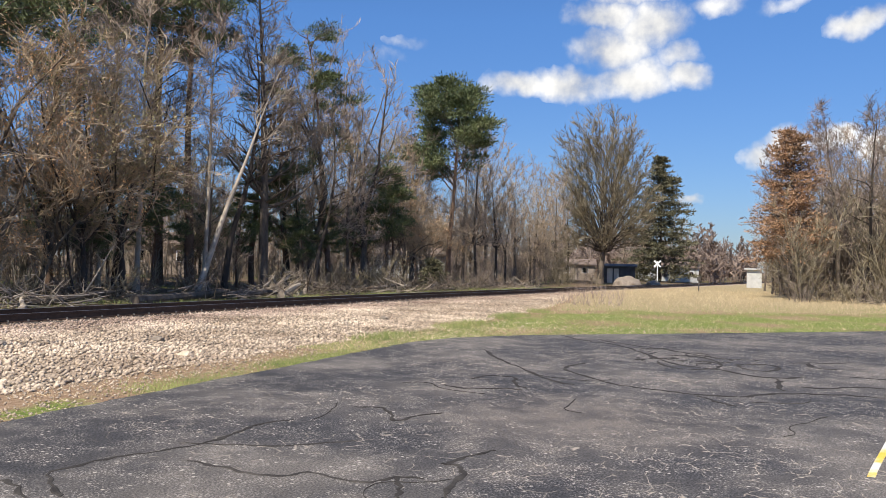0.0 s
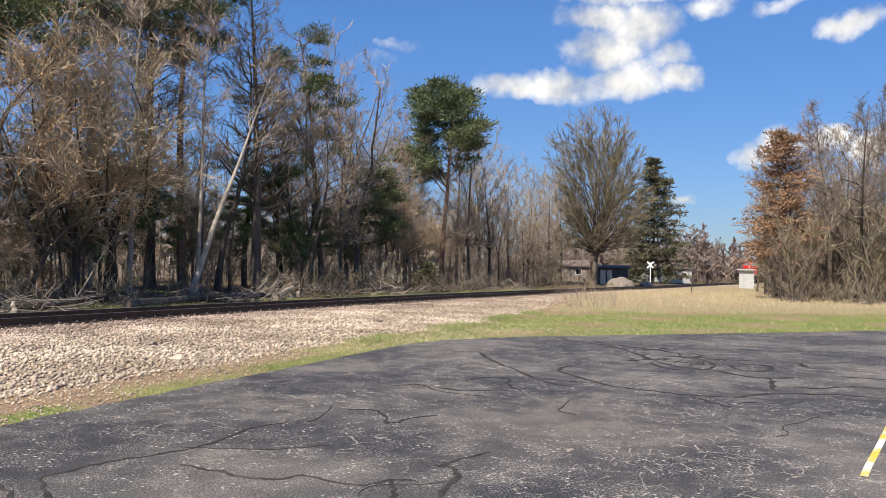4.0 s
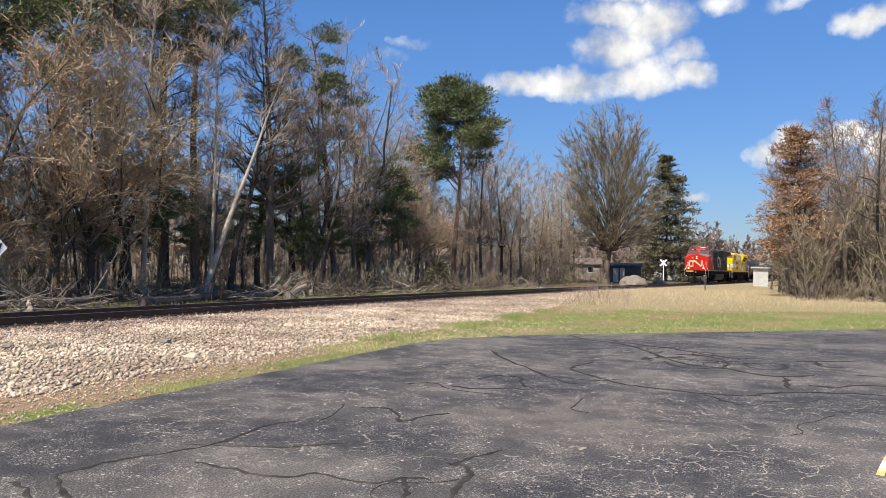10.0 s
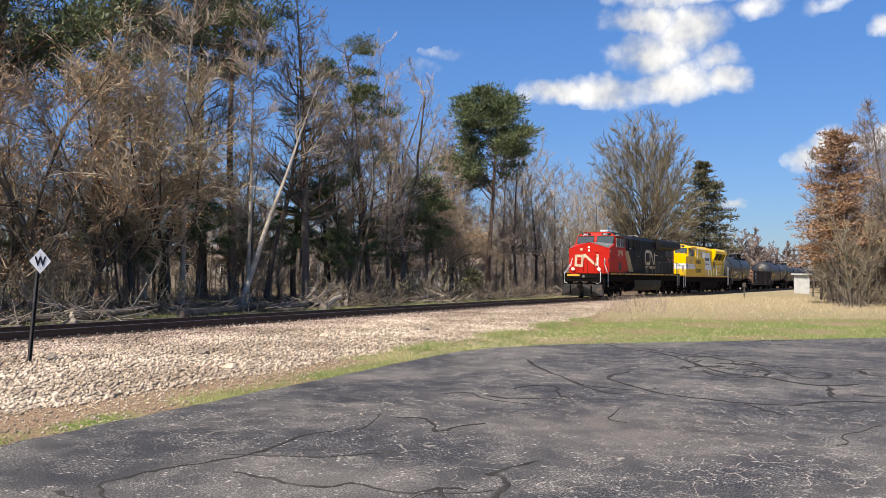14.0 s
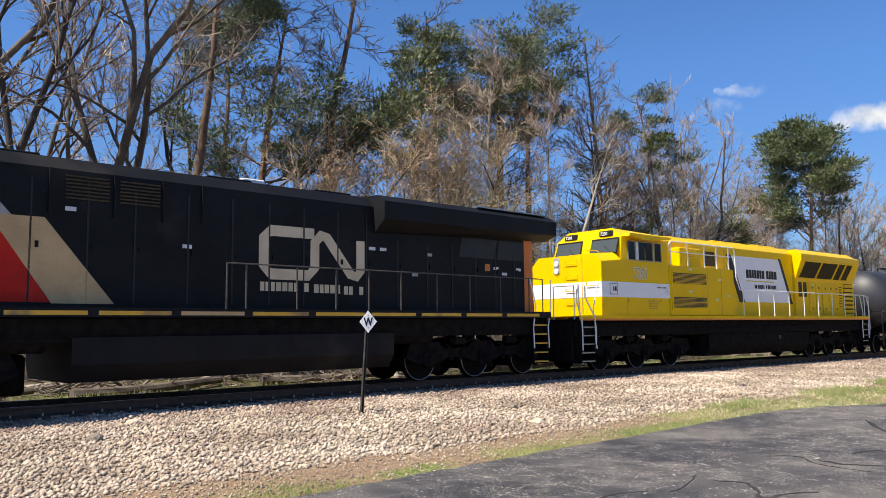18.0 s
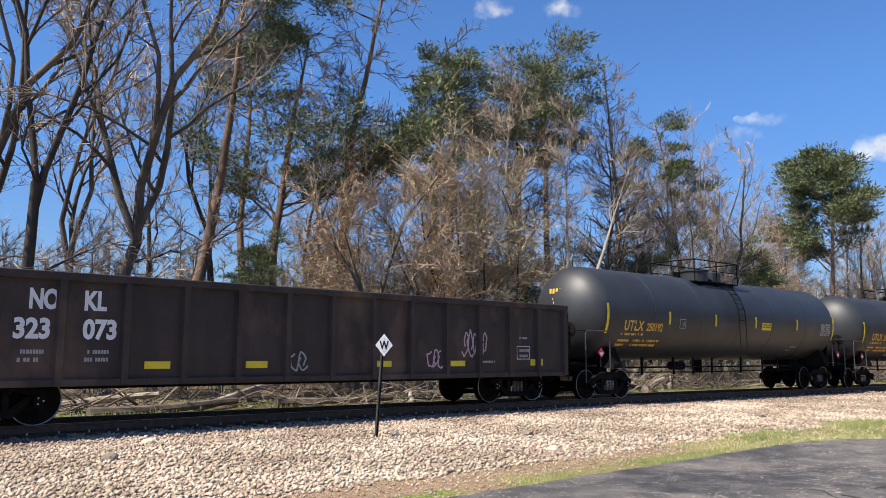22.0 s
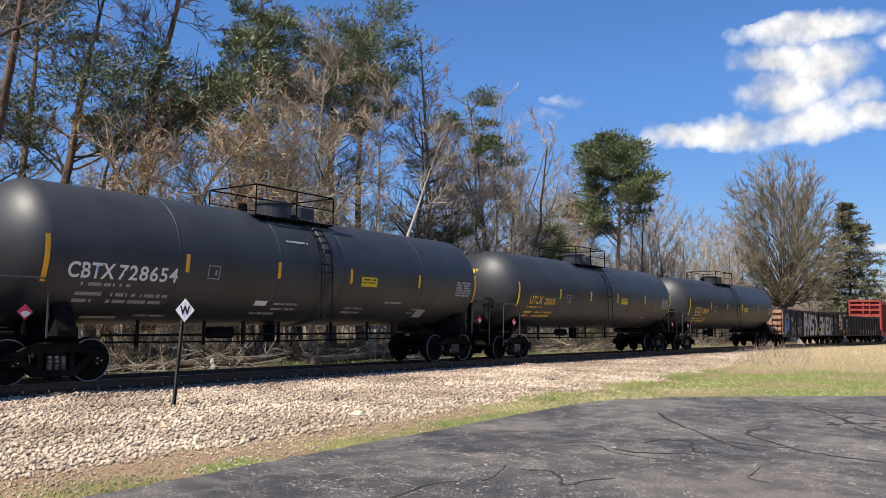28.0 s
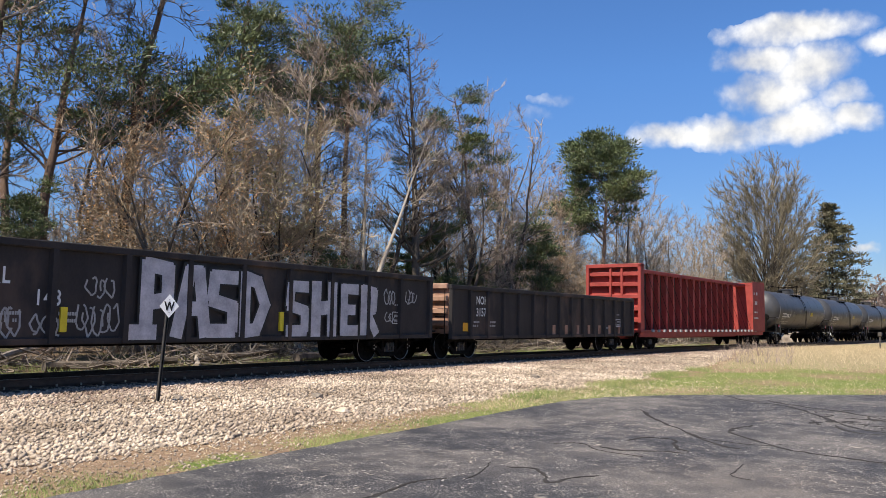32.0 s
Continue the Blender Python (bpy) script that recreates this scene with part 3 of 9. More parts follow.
def build_asphalt():
    rng = random.Random(5)
    outline = []
    for (x0, y0), (x1, y1) in zip(ASPHALT_EDGE, ASPHALT_EDGE[1:]):
        n = max(1, int(math.hypot(x1 - x0, y1 - y0) / (0.3 if -2 < x0 < 30 else 2)))
        for i in range(n):
            f = i / n
            j = rng.uniform(-0.035, 0.035)
            outline.append((x0 + (x1 - x0) * f + j * 0.6, y0 + (y1 - y0) * f + j))
    outline += [(60, -36), (60, -45), (-42, -45)]
    bm = bmesh.new()
    top = [bm.verts.new((x, y, 0.0)) for x, y in outline]
    low = [bm.verts.new((x, y + (0.05 if y > -3 else 0), -0.08)) for x, y in outline]
    bm.faces.new(top[::-1])
    n = len(outline)
    for i in range(n):
        bm.faces.new((top[i], top[(i + 1) % n], low[(i + 1) % n], low[i]))
    bmesh.ops.triangulate(bm, faces=[f for f in bm.faces if len(f.verts) > 4])
    bmesh.ops.recalc_face_normals(bm, faces=bm.faces[:])
    M["asphalt"] = asphalt_material()
    M["sealant"] = surf("crack_sealant", (0.026, 0.023, 0.021), (0.06, 0.054, 0.048), 5, 0.85, bump=0.3, fine=40, c3=(0.085, 0.075, 0.065), c3_at=0.64, spec=0.2)
    return tagged(part("pavement", bm, "asphalt"), "worn black asphalt lot with sealed cracks", "pavement", kind="structure")


def ribbon(bm, pts, width, z=0.004, rng=None):
    """A low flat bead along a bent line on the pavement."""
    pts = [Vector((p[0], p[1], 0)) for p in pts]
    # smooth the line
    for _ in range(2):
        q = [pts[0]]
        for a, b in zip(pts, pts[1:]):
            q += [a * 0.75 + b * 0.25, a * 0.25 + b * 0.75]
        pts = q + [pts[-1]]
    rows = []
    for i, p in enumerate(pts):
        d = (pts[min(i + 1, len(pts) - 1)] - pts[max(i - 1, 0)]).normalized()
        s = Vector((-d.y, d.x, 0))
        w = width * (rng.uniform(0.35, 1.3) if rng else 1) * 0.5
        if rng:
            p = p + s * rng.gauss(0, width * 0.22)
            w *= min(1.0, 0.15 + 0.3 * min(i, len(pts) - 1 - i))
        rows.append((bm.verts.new(p + s * w + Vector((0, 0, 0.0005))), bm.verts.new(p + s * w * 0.6 + Vector((0, 0, z))), bm.verts.new(p - s * w * 0.6 + Vector((0, 0, z))), bm.verts.new(p - s * w + Vector((0, 0, 0.0005)))))
    for a, b in zip(rows, rows[1:]):
        for k in range(3):
            bm.faces.new((a[k], b[k], b[k + 1], a[k + 1]))


build_ground()
PAVEMENT = build_asphalt()


# ---- trees ----
def tubes(P0, P1, R0, R1, n):
    """Tapered tubes between arrays of points: vertices and triangles. A zero end radius gives a spike."""
    P0, P1 = np.asarray(P0, float), np.asarray(P1, float)
    R0, R1 = np.asarray(R0, float), np.asarray(R1, float)
    d = P1 - P0
    d /= np.maximum(np.linalg.norm(d, axis=1, keepdims=True), 1e-9)
    ref = np.where(np.abs(d[:, 2:3]) > 0.9, [[1.0, 0, 0]], [[0, 0, 1.0]])
    u = np.cross(d, ref)
    u /= np.maximum(np.linalg.norm(u, axis=1, keepdims=True), 1e-9)
    w = np.cross(d, u)
    k = len(P0)
    ang = np.arange(n) * 2 * np.pi / n
    ring = u[:, None, :] * np.cos(ang)[None, :, None] + w[:, None, :] * np.sin(ang)[None, :, None]
    A = P0[:, None, :] + ring * R0[:, None, None]
    spike = R1.max() <= 0 if k else False
    i = np.arange(n)
    j = (i + 1) % n
    if spike:
        V = np.concatenate([A.reshape(k, -1, 3), P1[:, None, :]], 1)
        base = (np.arange(k) * (n + 1))[:, None]
        T = np.stack([base + i, base + j, base + n + 0 * i], 2).reshape(-1, 3)
        return V.reshape(-1, 3), T
    B = P1[:, None, :] + ring * R1[:, None, None]
    V = np.concatenate([A, B], 1).reshape(-1, 3)
    base = (np.arange(k) * 2 * n)[:, None]
    T = np.concatenate([np.stack([base + i, base + j, base + n + j], 2).reshape(-1, 3), np.stack([base + i, base + n + j, base + n + i], 2).reshape(-1, 3)])
    return V, T


def merge(chunks):
    vs, ts, o = [], [], 0
    for v, t in chunks:
        if len(v):
            vs.append(v), ts.append(t + o)
            o += len(v)
    return np.concatenate(vs), np.concatenate(ts)


def unit(v):
    return v / np.maximum(np.linalg.norm(v, axis=-1, keepdims=True), 1e-9)


class Grower:
    """Collects the limbs of a tree: thick ones, thin ones, and the segments that bear twigs."""

    def __init__(self, seed):
        self.r = random.Random(seed)
        self.rng = np.random.default_rng(seed)
        self.limbs, self.mid, self.feed = [], [], []
        self.stem = None

    def limb(self, p, d, length, radius, segs, wander, lift, end=0.25, feed=False, sink=None):
        """A bent limb; returns its points with directions and radii."""
        r, out = self.r, []
        p, d = Vector(p), Vector(d).normalized()
        step = length / segs
        for i in range(segs):
            r0 = radius * (1 - (1 - end) * i / segs)
            r1 = radius * (1 - (1 - end) * (i + 1) / segs)
            d = (d + Vector((r.gauss(0, wander), r.gauss(0, wander), r.gauss(0, wander) + lift))).normalized()
            q = p + d * step
            (sink if sink is not None else self.limbs if r0 > 0.032 else self.mid).append((p, q, r0, r1))
            if feed:
                self.feed.append((*p, *q, r1))
            out.append((q, d.copy(), r1))
            p = q
        return out

    def side(self, d, spread, up=0.0):
        r = self.r
        a = r.uniform(0, 2 * math.pi)
        u = d.orthogonal().normalized()
        w = d.cross(u)
        s = u * math.cos(a) + w * math.sin(a)
        return (d * math.cos(spread) + s * math.sin(spread) + Vector((0, 0, up))).normalized()

    def grow(self, p, d, length, radius, depth, kids, wander=0.16, lift=0.05, ang=(0.5, 1.0), ratio=(0.4, 0.7), start=0.25, up=0.12, end=0.3):
        """A limb with its branches, and theirs; the last two orders bear the twigs."""
        r = self.r
        segs = 3 if depth == 0 else 5 if depth == 1 else 7
        pts = self.limb(p, d, length, radius, segs, wander, lift, end, depth <= 1)
        if depth == 0:
            return
        n = kids[depth]
        for k in range(n):
            f = start + (1 - start) * (k + r.random()) / n
            i = min(segs - 1, int(f * segs))
            q, dd, rr = pts[i]
            q = (pts[i - 1][0] if i else Vector(p)).lerp(q, f * segs - i if f < 1 else 1.0)
            self.grow(q, self.side(dd, r.uniform(*ang), up), length * r.uniform(*ratio) * (1.2 - 0.5 * f), max(rr * r.uniform(0.5, 0.75), 0.009), depth - 1, kids, wander, lift, ang, ratio, start, up, end)


def limb_mesh(limbs, n, least=0.0):
    a = np.array([[*s[0], *s[1], max(s[2], least), max(s[3], least * 0.8)] for s in limbs])
    return tubes(a[:, :3], a[:, 3:6], a[:, 6], a[:, 7], n)


def slivers(P0, P1, R, rng):
    """Needles and the finest shoots: one narrow pointed blade each."""
    side = unit(np.cross(P1 - P0, rng.normal(size=P0.shape))) * np.broadcast_to(R, (len(P0),))[:, None]
    V = np.stack([P0 + side, P0 - side, P1], 1).reshape(-1, 3)
    return V, np.arange(len(V)).reshape(-1, 3)


def ribbons(P0, M1, P1, R, rng):
    """Bent shoots: a tapering blade with a knee."""
    side = unit(np.cross(P1 - P0, rng.normal(size=P0.shape))) * np.broadcast_to(R, (len(P0),))[:, None]
    V = np.stack([P0 + side, P0 - side, M1 + side * 0.7, M1 - side * 0.7, P1], 1).reshape(-1, 3)
    k = (np.arange(len(P0)) * 5)[:, None]
    return V, np.concatenate([k + [0, 1, 3], k + [0, 3, 2], k + [2, 3, 4]])


def shoots(P0, P1, per, lo, hi, spread, up, rng):
    """Points and directions of side shoots along segments."""
    k = rng.poisson(per, len(P0))
    i = np.repeat(np.arange(len(P0)), k)
    f = rng.random(len(i))[:, None]
    d = unit(P1[i] - P0[i])
    s = unit(np.cross(d, rng.normal(size=d.shape)))
    a = rng.uniform(spread * 0.5, spread * 1.3, len(i))[:, None]
    w = unit(d * np.cos(a) + s * np.sin(a) + [0, 0, up])
    p = P0[i] + (P1[i] - P0[i]) * f
    return p, w, rng.uniform(lo, hi, len(i))[:, None]


def twiggery(g, per=1.7, long=(0.35, 0.95), per2=2.2, short=(0.16, 0.45), spread=0.75, up=0.12, r1=0.019, r2=0.015):
    """Twigs on every thin branch, and twiglets on the twigs. Returns the meshes and the tips."""
    F = np.array(g.feed)
    rng = g.rng
    p, w, ln_ = shoots(F[:, :3], F[:, 3:6], per, *long, spread, up, rng)
    m = p + w * ln_ * 0.5 + rng.normal(size=p.shape) * ln_ * 0.05
    q = m + unit(w + rng.normal(size=p.shape) * 0.25 + [0, 0, up]) * ln_ * 0.5
    p2, w2, l2 = shoots(np.concatenate([p, m]), np.concatenate([m, q]), per2 / 2, *short, spread, up, rng)
    q2 = p2 + w2 * l2
    return [ribbons(p, m, q, r1, rng), slivers(p2, q2, r2, rng)], np.concatenate([q, q2])


def flakes(pts, rng, lo, hi):
    """Small folded leaves, two triangles each."""
    n = len(pts)
    a = unit(rng.normal(size=(n, 3)))
    b = unit(np.cross(a, rng.normal(size=(n, 3))))
    c = np.cross(a, b)
    s = rng.uniform(lo, hi, (n, 1))
    V = np.stack([pts, pts + (a + b * 0.45 + c * 0.15) * s, pts + a * 1.7 * s, pts + (a - b * 0.45 + c * 0.15) * s], 1).reshape(-1, 3)
    k = (np.arange(n) * 4)[:, None]
    return V, np.concatenate([k + [0, 1, 2], k + [0, 2, 3]])


def stem_mesh(limbs, n):
    """One unbroken tapering tube along an upright stem."""
    P = np.array([[*s[0]] for s in limbs] + [[*limbs[-1][1]]])
    R = np.array([s[2] for s in limbs] + [limbs[-1][3]])
    d = unit(np.gradient(P, axis=0))
    u = unit(np.array([1.0, 0, 0]) - d * d[:, :1])
    w = np.cross(d, u)
    a = np.arange(n) * 2 * np.pi / n
    V = P[:, None] + (u[:, None] * np.cos(a)[None, :, None] + w[:, None] * np.sin(a)[None, :, None]) * R[:, None, None]
    k = (np.arange(len(P) - 1) * n)[:, None]
    i, j = np.arange(n), (np.arange(n) + 1) % n
    T = np.concatenate([np.stack([k + i, k + j, k + n + j], 2).reshape(-1, 3), np.stack([k + i, k + n + j, k + n + i], 2).reshape(-1, 3)])
    return V.reshape(-1, 3), T


def bole_parts(e, g, bark):
    """The stem, and its limbs as a tangle of their own where they are too many to tell apart."""
    n = g.stem or len(g.limbs)
    mesh = stem_mesh(g.limbs[:n], 9) if g.stem else limb_mesh(g.limbs, 7)
    part_mesh("trunk", fast_mesh("trunk", *mesh), bark, e, "", True)
    if len(g.limbs) > n:
        tagged(part_mesh("limb_tangle", fast_mesh("limb_tangle", *limb_mesh(g.limbs[n:], 6)), bark, e, "", True), kind="stuff")


def finish_tree(name, g, bark, twig, buds=None, per_tip=1.0, size=(0.03, 0.06), stuff=False, least=0.017, **tw):
    e = thing(name)
    if stuff and g.limbs:
        tagged(part_mesh("stem_tangle", fast_mesh("stem_tangle", *limb_mesh(g.limbs, 4)), bark, e, "", True), kind="stuff")
    elif g.limbs:
        bole_parts(e, g, bark)
    fine, tips = twiggery(g, **tw)
    chunks = fine + ([limb_mesh(g.mid, 3, least)] if g.mid else [])
    part_mesh("crown", fast_mesh("crown", *merge(chunks)), twig, e)
    if buds:
        i = g.rng.integers(0, len(tips), int(len(tips) * per_tip))
        pts = tips[i] + g.rng.normal(size=(len(i), 3)) * 0.06
        tagged(part_mesh("bud_cover", fast_mesh("bud_cover", *flakes(pts, g.rng, *size)), buds, e), kind="stuff")
    return e


def root(g, radius, flare=1.55):
    g.limbs.append((Vector((0, 0, -0.4)), Vector((0, 0, 0.1)), radius * flare, radius * 1.3))
    g.limbs.append((Vector((0, 0, 0.1)), Vector((0, 0, 0.6)), radius * 1.3, radius))


def bare_tree(name, seed, height, radius, crown=0.35, limbs=18, reach=0.26, ang=(0.65, 1.15), depth=1, kids=(0, 6, 4), wander=0.05, bend=0.16, lift=0.06, bark="bark", twig="twig", buds=None, lean=0.03, **tw):
    """A leafless tree with one main stem."""
    g = Grower(seed)
    r = g.r
    root(g, radius)
    trunk = g.limb((0, 0, 0.55), (r.gauss(0, lean), r.gauss(0, lean), 1), height * 0.94, radius, 16, wander, 0.015, 0.09)
    g.stem = len(g.limbs)
    for k in range(limbs):
        f = crown + (0.98 - crown) * ((k + r.random()) / limbs) ** 0.9
        i = min(15, int(f * 16))
        q, dd, rr = trunk[i]
        q = trunk[i - 1][0].lerp(q, r.random())
        ln_ = height * reach * (1.18 - f) ** 0.8 * r.uniform(0.6, 1.25) + 0.4
        g.grow(q, g.side(dd, r.uniform(*ang), 0.1), ln_, max(rr * r.uniform(0.38, 0.6), 0.022), depth, kids, bend, lift)
    for q, d, rr in trunk[-3:]:
        g.feed.append((*(q - d * 0.5), *q, rr))
    return finish_tree(name, g, bark, twig, buds, **tw)


def forked_tree(name, seed, height, radius, bole=0.28, leaders=3, tilt=0.35, depth=2, kids=(0, 5, 7), wander=0.17, lift=0.07, bark="bark", twig="twig", buds=None, low=4, **tw):
    """A hardwood whose crooked stem parts into sinuous leaders."""
    g = Grower(seed)
    r = g.r
    root(g, radius)
    trunk = g.limb((0, 0, 0.55), (r.gauss(0, 0.06), r.gauss(0, 0.06), 1), height * bole, radius, 6, 0.08, 0.02, 0.75)
    a0 = r.uniform(0, 6.28)
    for s in range(leaders):
        a = a0 + s * 6.283 / leaders + r.uniform(-0.4, 0.4)
        q = trunk[-1 - s % 2][0]
        t = tilt * r.uniform(0.5, 1.25) * (0.35 if s == 0 else 1)
        g.grow(q, (math.cos(a) * t, math.sin(a) * t, 1), height * (1 - bole) * (1 if s == 0 else r.uniform(0.7, 0.95)), radius * r.uniform(0.5, 0.68), depth, kids, wander, lift, (0.45, 0.95), (0.3, 0.55), 0.22)
    for _ in range(low):
        q, d, rr = trunk[r.randrange(2, 6)]
        g.grow(q, g.side(d, r.uniform(0.9, 1.3), 0.1), height * r.uniform(0.14, 0.24), rr * 0.3, 1, kids, 0.2, 0.05)
    return finish_tree(name, g, bark, twig, buds, **tw)


def dome_tree(name, seed, height, radius, wide=0.3, ends=60, low=0.12, bark="bark", twig="twig", ragged=0.1, bole=0.5, kids=4, thick=1.0, **tw):
    """A hardwood whose limbs rise steeply from the bole and fan out into an egg-shaped crown."""
    g = Grower(seed)
    r = g.r
    root(g, radius)
    trunk = g.limb((0, 0, 0.55), (r.gauss(0, 0.02), r.gauss(0, 0.02), 1), height * bole, radius, 9, 0.025, 0.02, 0.3)
    for k in range(ends):
        a = k * 2.39996 + r.uniform(-0.3, 0.3)
        el = math.asin(-0.75 + 1.75 * (k + 0.5) / ends)
        rr = (1 + r.uniform(-ragged, ragged)) * r.choice((1.0, 1.0, 0.72))
        end = Vector((math.cos(a) * math.cos(el) * wide * height * rr, math.sin(a) * math.cos(el) * wide * height * rr, height * (0.55 + 0.43 * math.sin(el) * rr)))
        zs = max(low * height, min(bole * height * 0.97, end.z - height * wide * r.uniform(0.9, 1.6) * math.cos(el) - height * 0.1))
        i = min(8, max(0, int((zs - 0.3) / (height * bole) * 9)))
        q = trunk[i][0]
        br = min(max(trunk[i][2] * r.uniform(0.32, 0.5), 0.04), thick)
        bend = Vector((q.x + (end.x - q.x) * 0.38, q.y + (end.y - q.y) * 0.38, q.z + (end.z - q.z) * 0.56))
        last, n = q, 8
        for j in range(1, n + 1):
            t = j / n
            p = q * (1 - t) ** 2 + bend * 2 * t * (1 - t) + end * t * t + Vector((r.gauss(0, 0.12), r.gauss(0, 0.12), r.gauss(0, 0.08))) * (j < n)
            ra, rb = br * (1 - 0.85 * (j - 1) / n), br * (1 - 0.85 * j / n)
            (g.limbs if ra > 0.045 else g.mid).append((last, p, ra, rb))
            d = (p - last).normalized()
            if j > 4:
                g.feed.append((*last, *p, rb))
            if j > 2:
                for _ in range(kids if j > 4 else 1):
                    g.limb(p, g.side(d, r.uniform(0.3, 0.7), 0.1), height * r.uniform(0.04, 0.085), max(rb * 0.5, 0.014), 3, 0.1, 0.04, 0.4, True)
            last = p
    return finish_tree(name, g, bark, twig, **tw)


def tuft_mesh(C, D, S, per, rng, width=0.032, flat=0.45, long=(0.14, 0.3)):
    """Plates of needles: about each centre a flattened tuft whose needles point out and up."""
    C, D, S = np.array(C), np.array(D), np.array(S)
    n = np.maximum((per * S ** 1.7).astype(int), 12)
    i = np.repeat(np.arange(len(C)), n)
    o = rng.normal(size=(len(i), 3)) * [1, 1, flat]
    o = o / np.maximum(np.linalg.norm(o, axis=1, keepdims=True), 1e-6) * (rng.random(len(i)) ** 0.5)[:, None] * [1, 1, flat]
    # needles sit on a few shoots within the tuft
    snap = np.round(o * 4 + rng.normal(size=o.shape) * 0.22) / 4
    o = o * 0.45 + snap * 0.55
    p = C[i] + o * S[i][:, None]
    w = unit(o * 0.9 + D[i] * 0.4 + rng.normal(size=o.shape) * 0.55 + [0, 0, 0.45])
    return slivers(p, p + w * rng.uniform(*long, len(i))[:, None], width, rng)


def pine_tree(name, seed, height, radius, crown=(0.6, 1.0), boughs=20, reach=0.2, needle="needle", bark="bark_pine", lean=0.03, dead=22, dead_span=(0.2, 0.65), per=110, size=(0.45, 0.85), rise=0.1, full=0.9, extra=(), taper=0.6, wander=0.03, bough_lift=0.05, turn=(0.9, 1.4), width=0.032, long=(0.14, 0.3)):
    """A ragged pine: a long stem with bare dead limbs, and plates of needles out on crooked boughs."""
    g = Grower(seed)
    r = g.r
    C, D, S = [], [], []
    root(g, radius, 1.4)
    trunk = g.limb((0, 0, 0.55), (r.gauss(0, lean), r.gauss(0, lean), 1), height * 0.95, radius, 18, wander, 0.012, 0.16)
    g.stem = len(g.limbs)

    def at(f):
        i = max(1, min(17, int(f * 18)))
        return trunk[i - 1][0].lerp(trunk[i][0], f * 18 - i if f < 1 else 1), trunk[i][1], trunk[i][2]

    def clump(q, d, s):
        C.append((*q,)), D.append((*d,)), S.append(s)

    def bough(f, d, ln_):
        q, dd, rr = at(f)
        limb = g.limb(q, d, ln_, max(rr * 0.36, 0.04), 6, 0.15, bough_lift, 0.35)
        green = r.random() < full
        for j, (q2, d2, r2) in enumerate(limb):
            if j < 2 and ln_ > 1.5:
                continue
            for _ in range(2):
                w = g.side(d2, r.uniform(0.5, 1.1), 0.05)
                w.z = w.z * 0.35 + 0.12
                sub = g.limb(q2, w, ln_ * r.uniform(0.18, 0.36) + 0.2, max(r2 * 0.5, 0.016), 3, 0.15, 0.06, 0.5, not green, g.mid)
                if green:
                    for q3, d3, _r in sub[1:]:
                        if r.random() < 0.75:
                            clump(q3, d3, r.uniform(*size) * (0.65 + 0.35 * min(1, ln_ / 2.5)))
        if green:
            clump(limb[-1][0], limb[-1][1], size[1] * r.uniform(0.7, 1.0))

    lo, hi = crown
    for k in range(boughs):
        f = lo + (hi - lo) * (k + r.random()) / boughs
        t = (hi - f) / (hi - lo)
        bough(f, g.side(at(f)[1], r.uniform(*turn), rise), height * reach * (1 - taper + taper * t ** 0.6) * r.uniform(0.5, 1.2) + 0.25)
    for f, a, ln_, z in extra:
        bough(f, Vector((math.cos(a), math.sin(a), z)), ln_)
    if hi > 0.95:
        for q, dd, _ in trunk[-2:]:
            clump(q, dd, size[1] * 0.8)
    for k in range(dead):
        q, dd, rr = at(r.uniform(*dead_span))
        g.grow(q, g.side(dd, r.uniform(1.15, 1.7), 0.0), height * r.uniform(0.06, 0.17), max(rr * 0.17, 0.022), 1, (0, 5), 0.2, 0.02, (0.5, 1.2), (0.25, 0.55))
    e = thing(name)
    bole_parts(e, g, bark)
    if g.feed:
        fine, _ = twiggery(g, 1.0, (0.3, 0.7), 1.6, (0.14, 0.35), 0.9, 0.02, 0.017, 0.014)
        tagged(part_mesh("dead_branch_tangle", fast_mesh("dead_branch_tangle", *merge(fine + [limb_mesh(g.mid, 3, 0.017)])), "twig_dark", e), kind="stuff")
    if C:
        part_mesh("crown", fast_mesh("crown", *tuft_mesh(C, D, S, per, g.rng, width, 0.45, long)), needle, e)
    return e


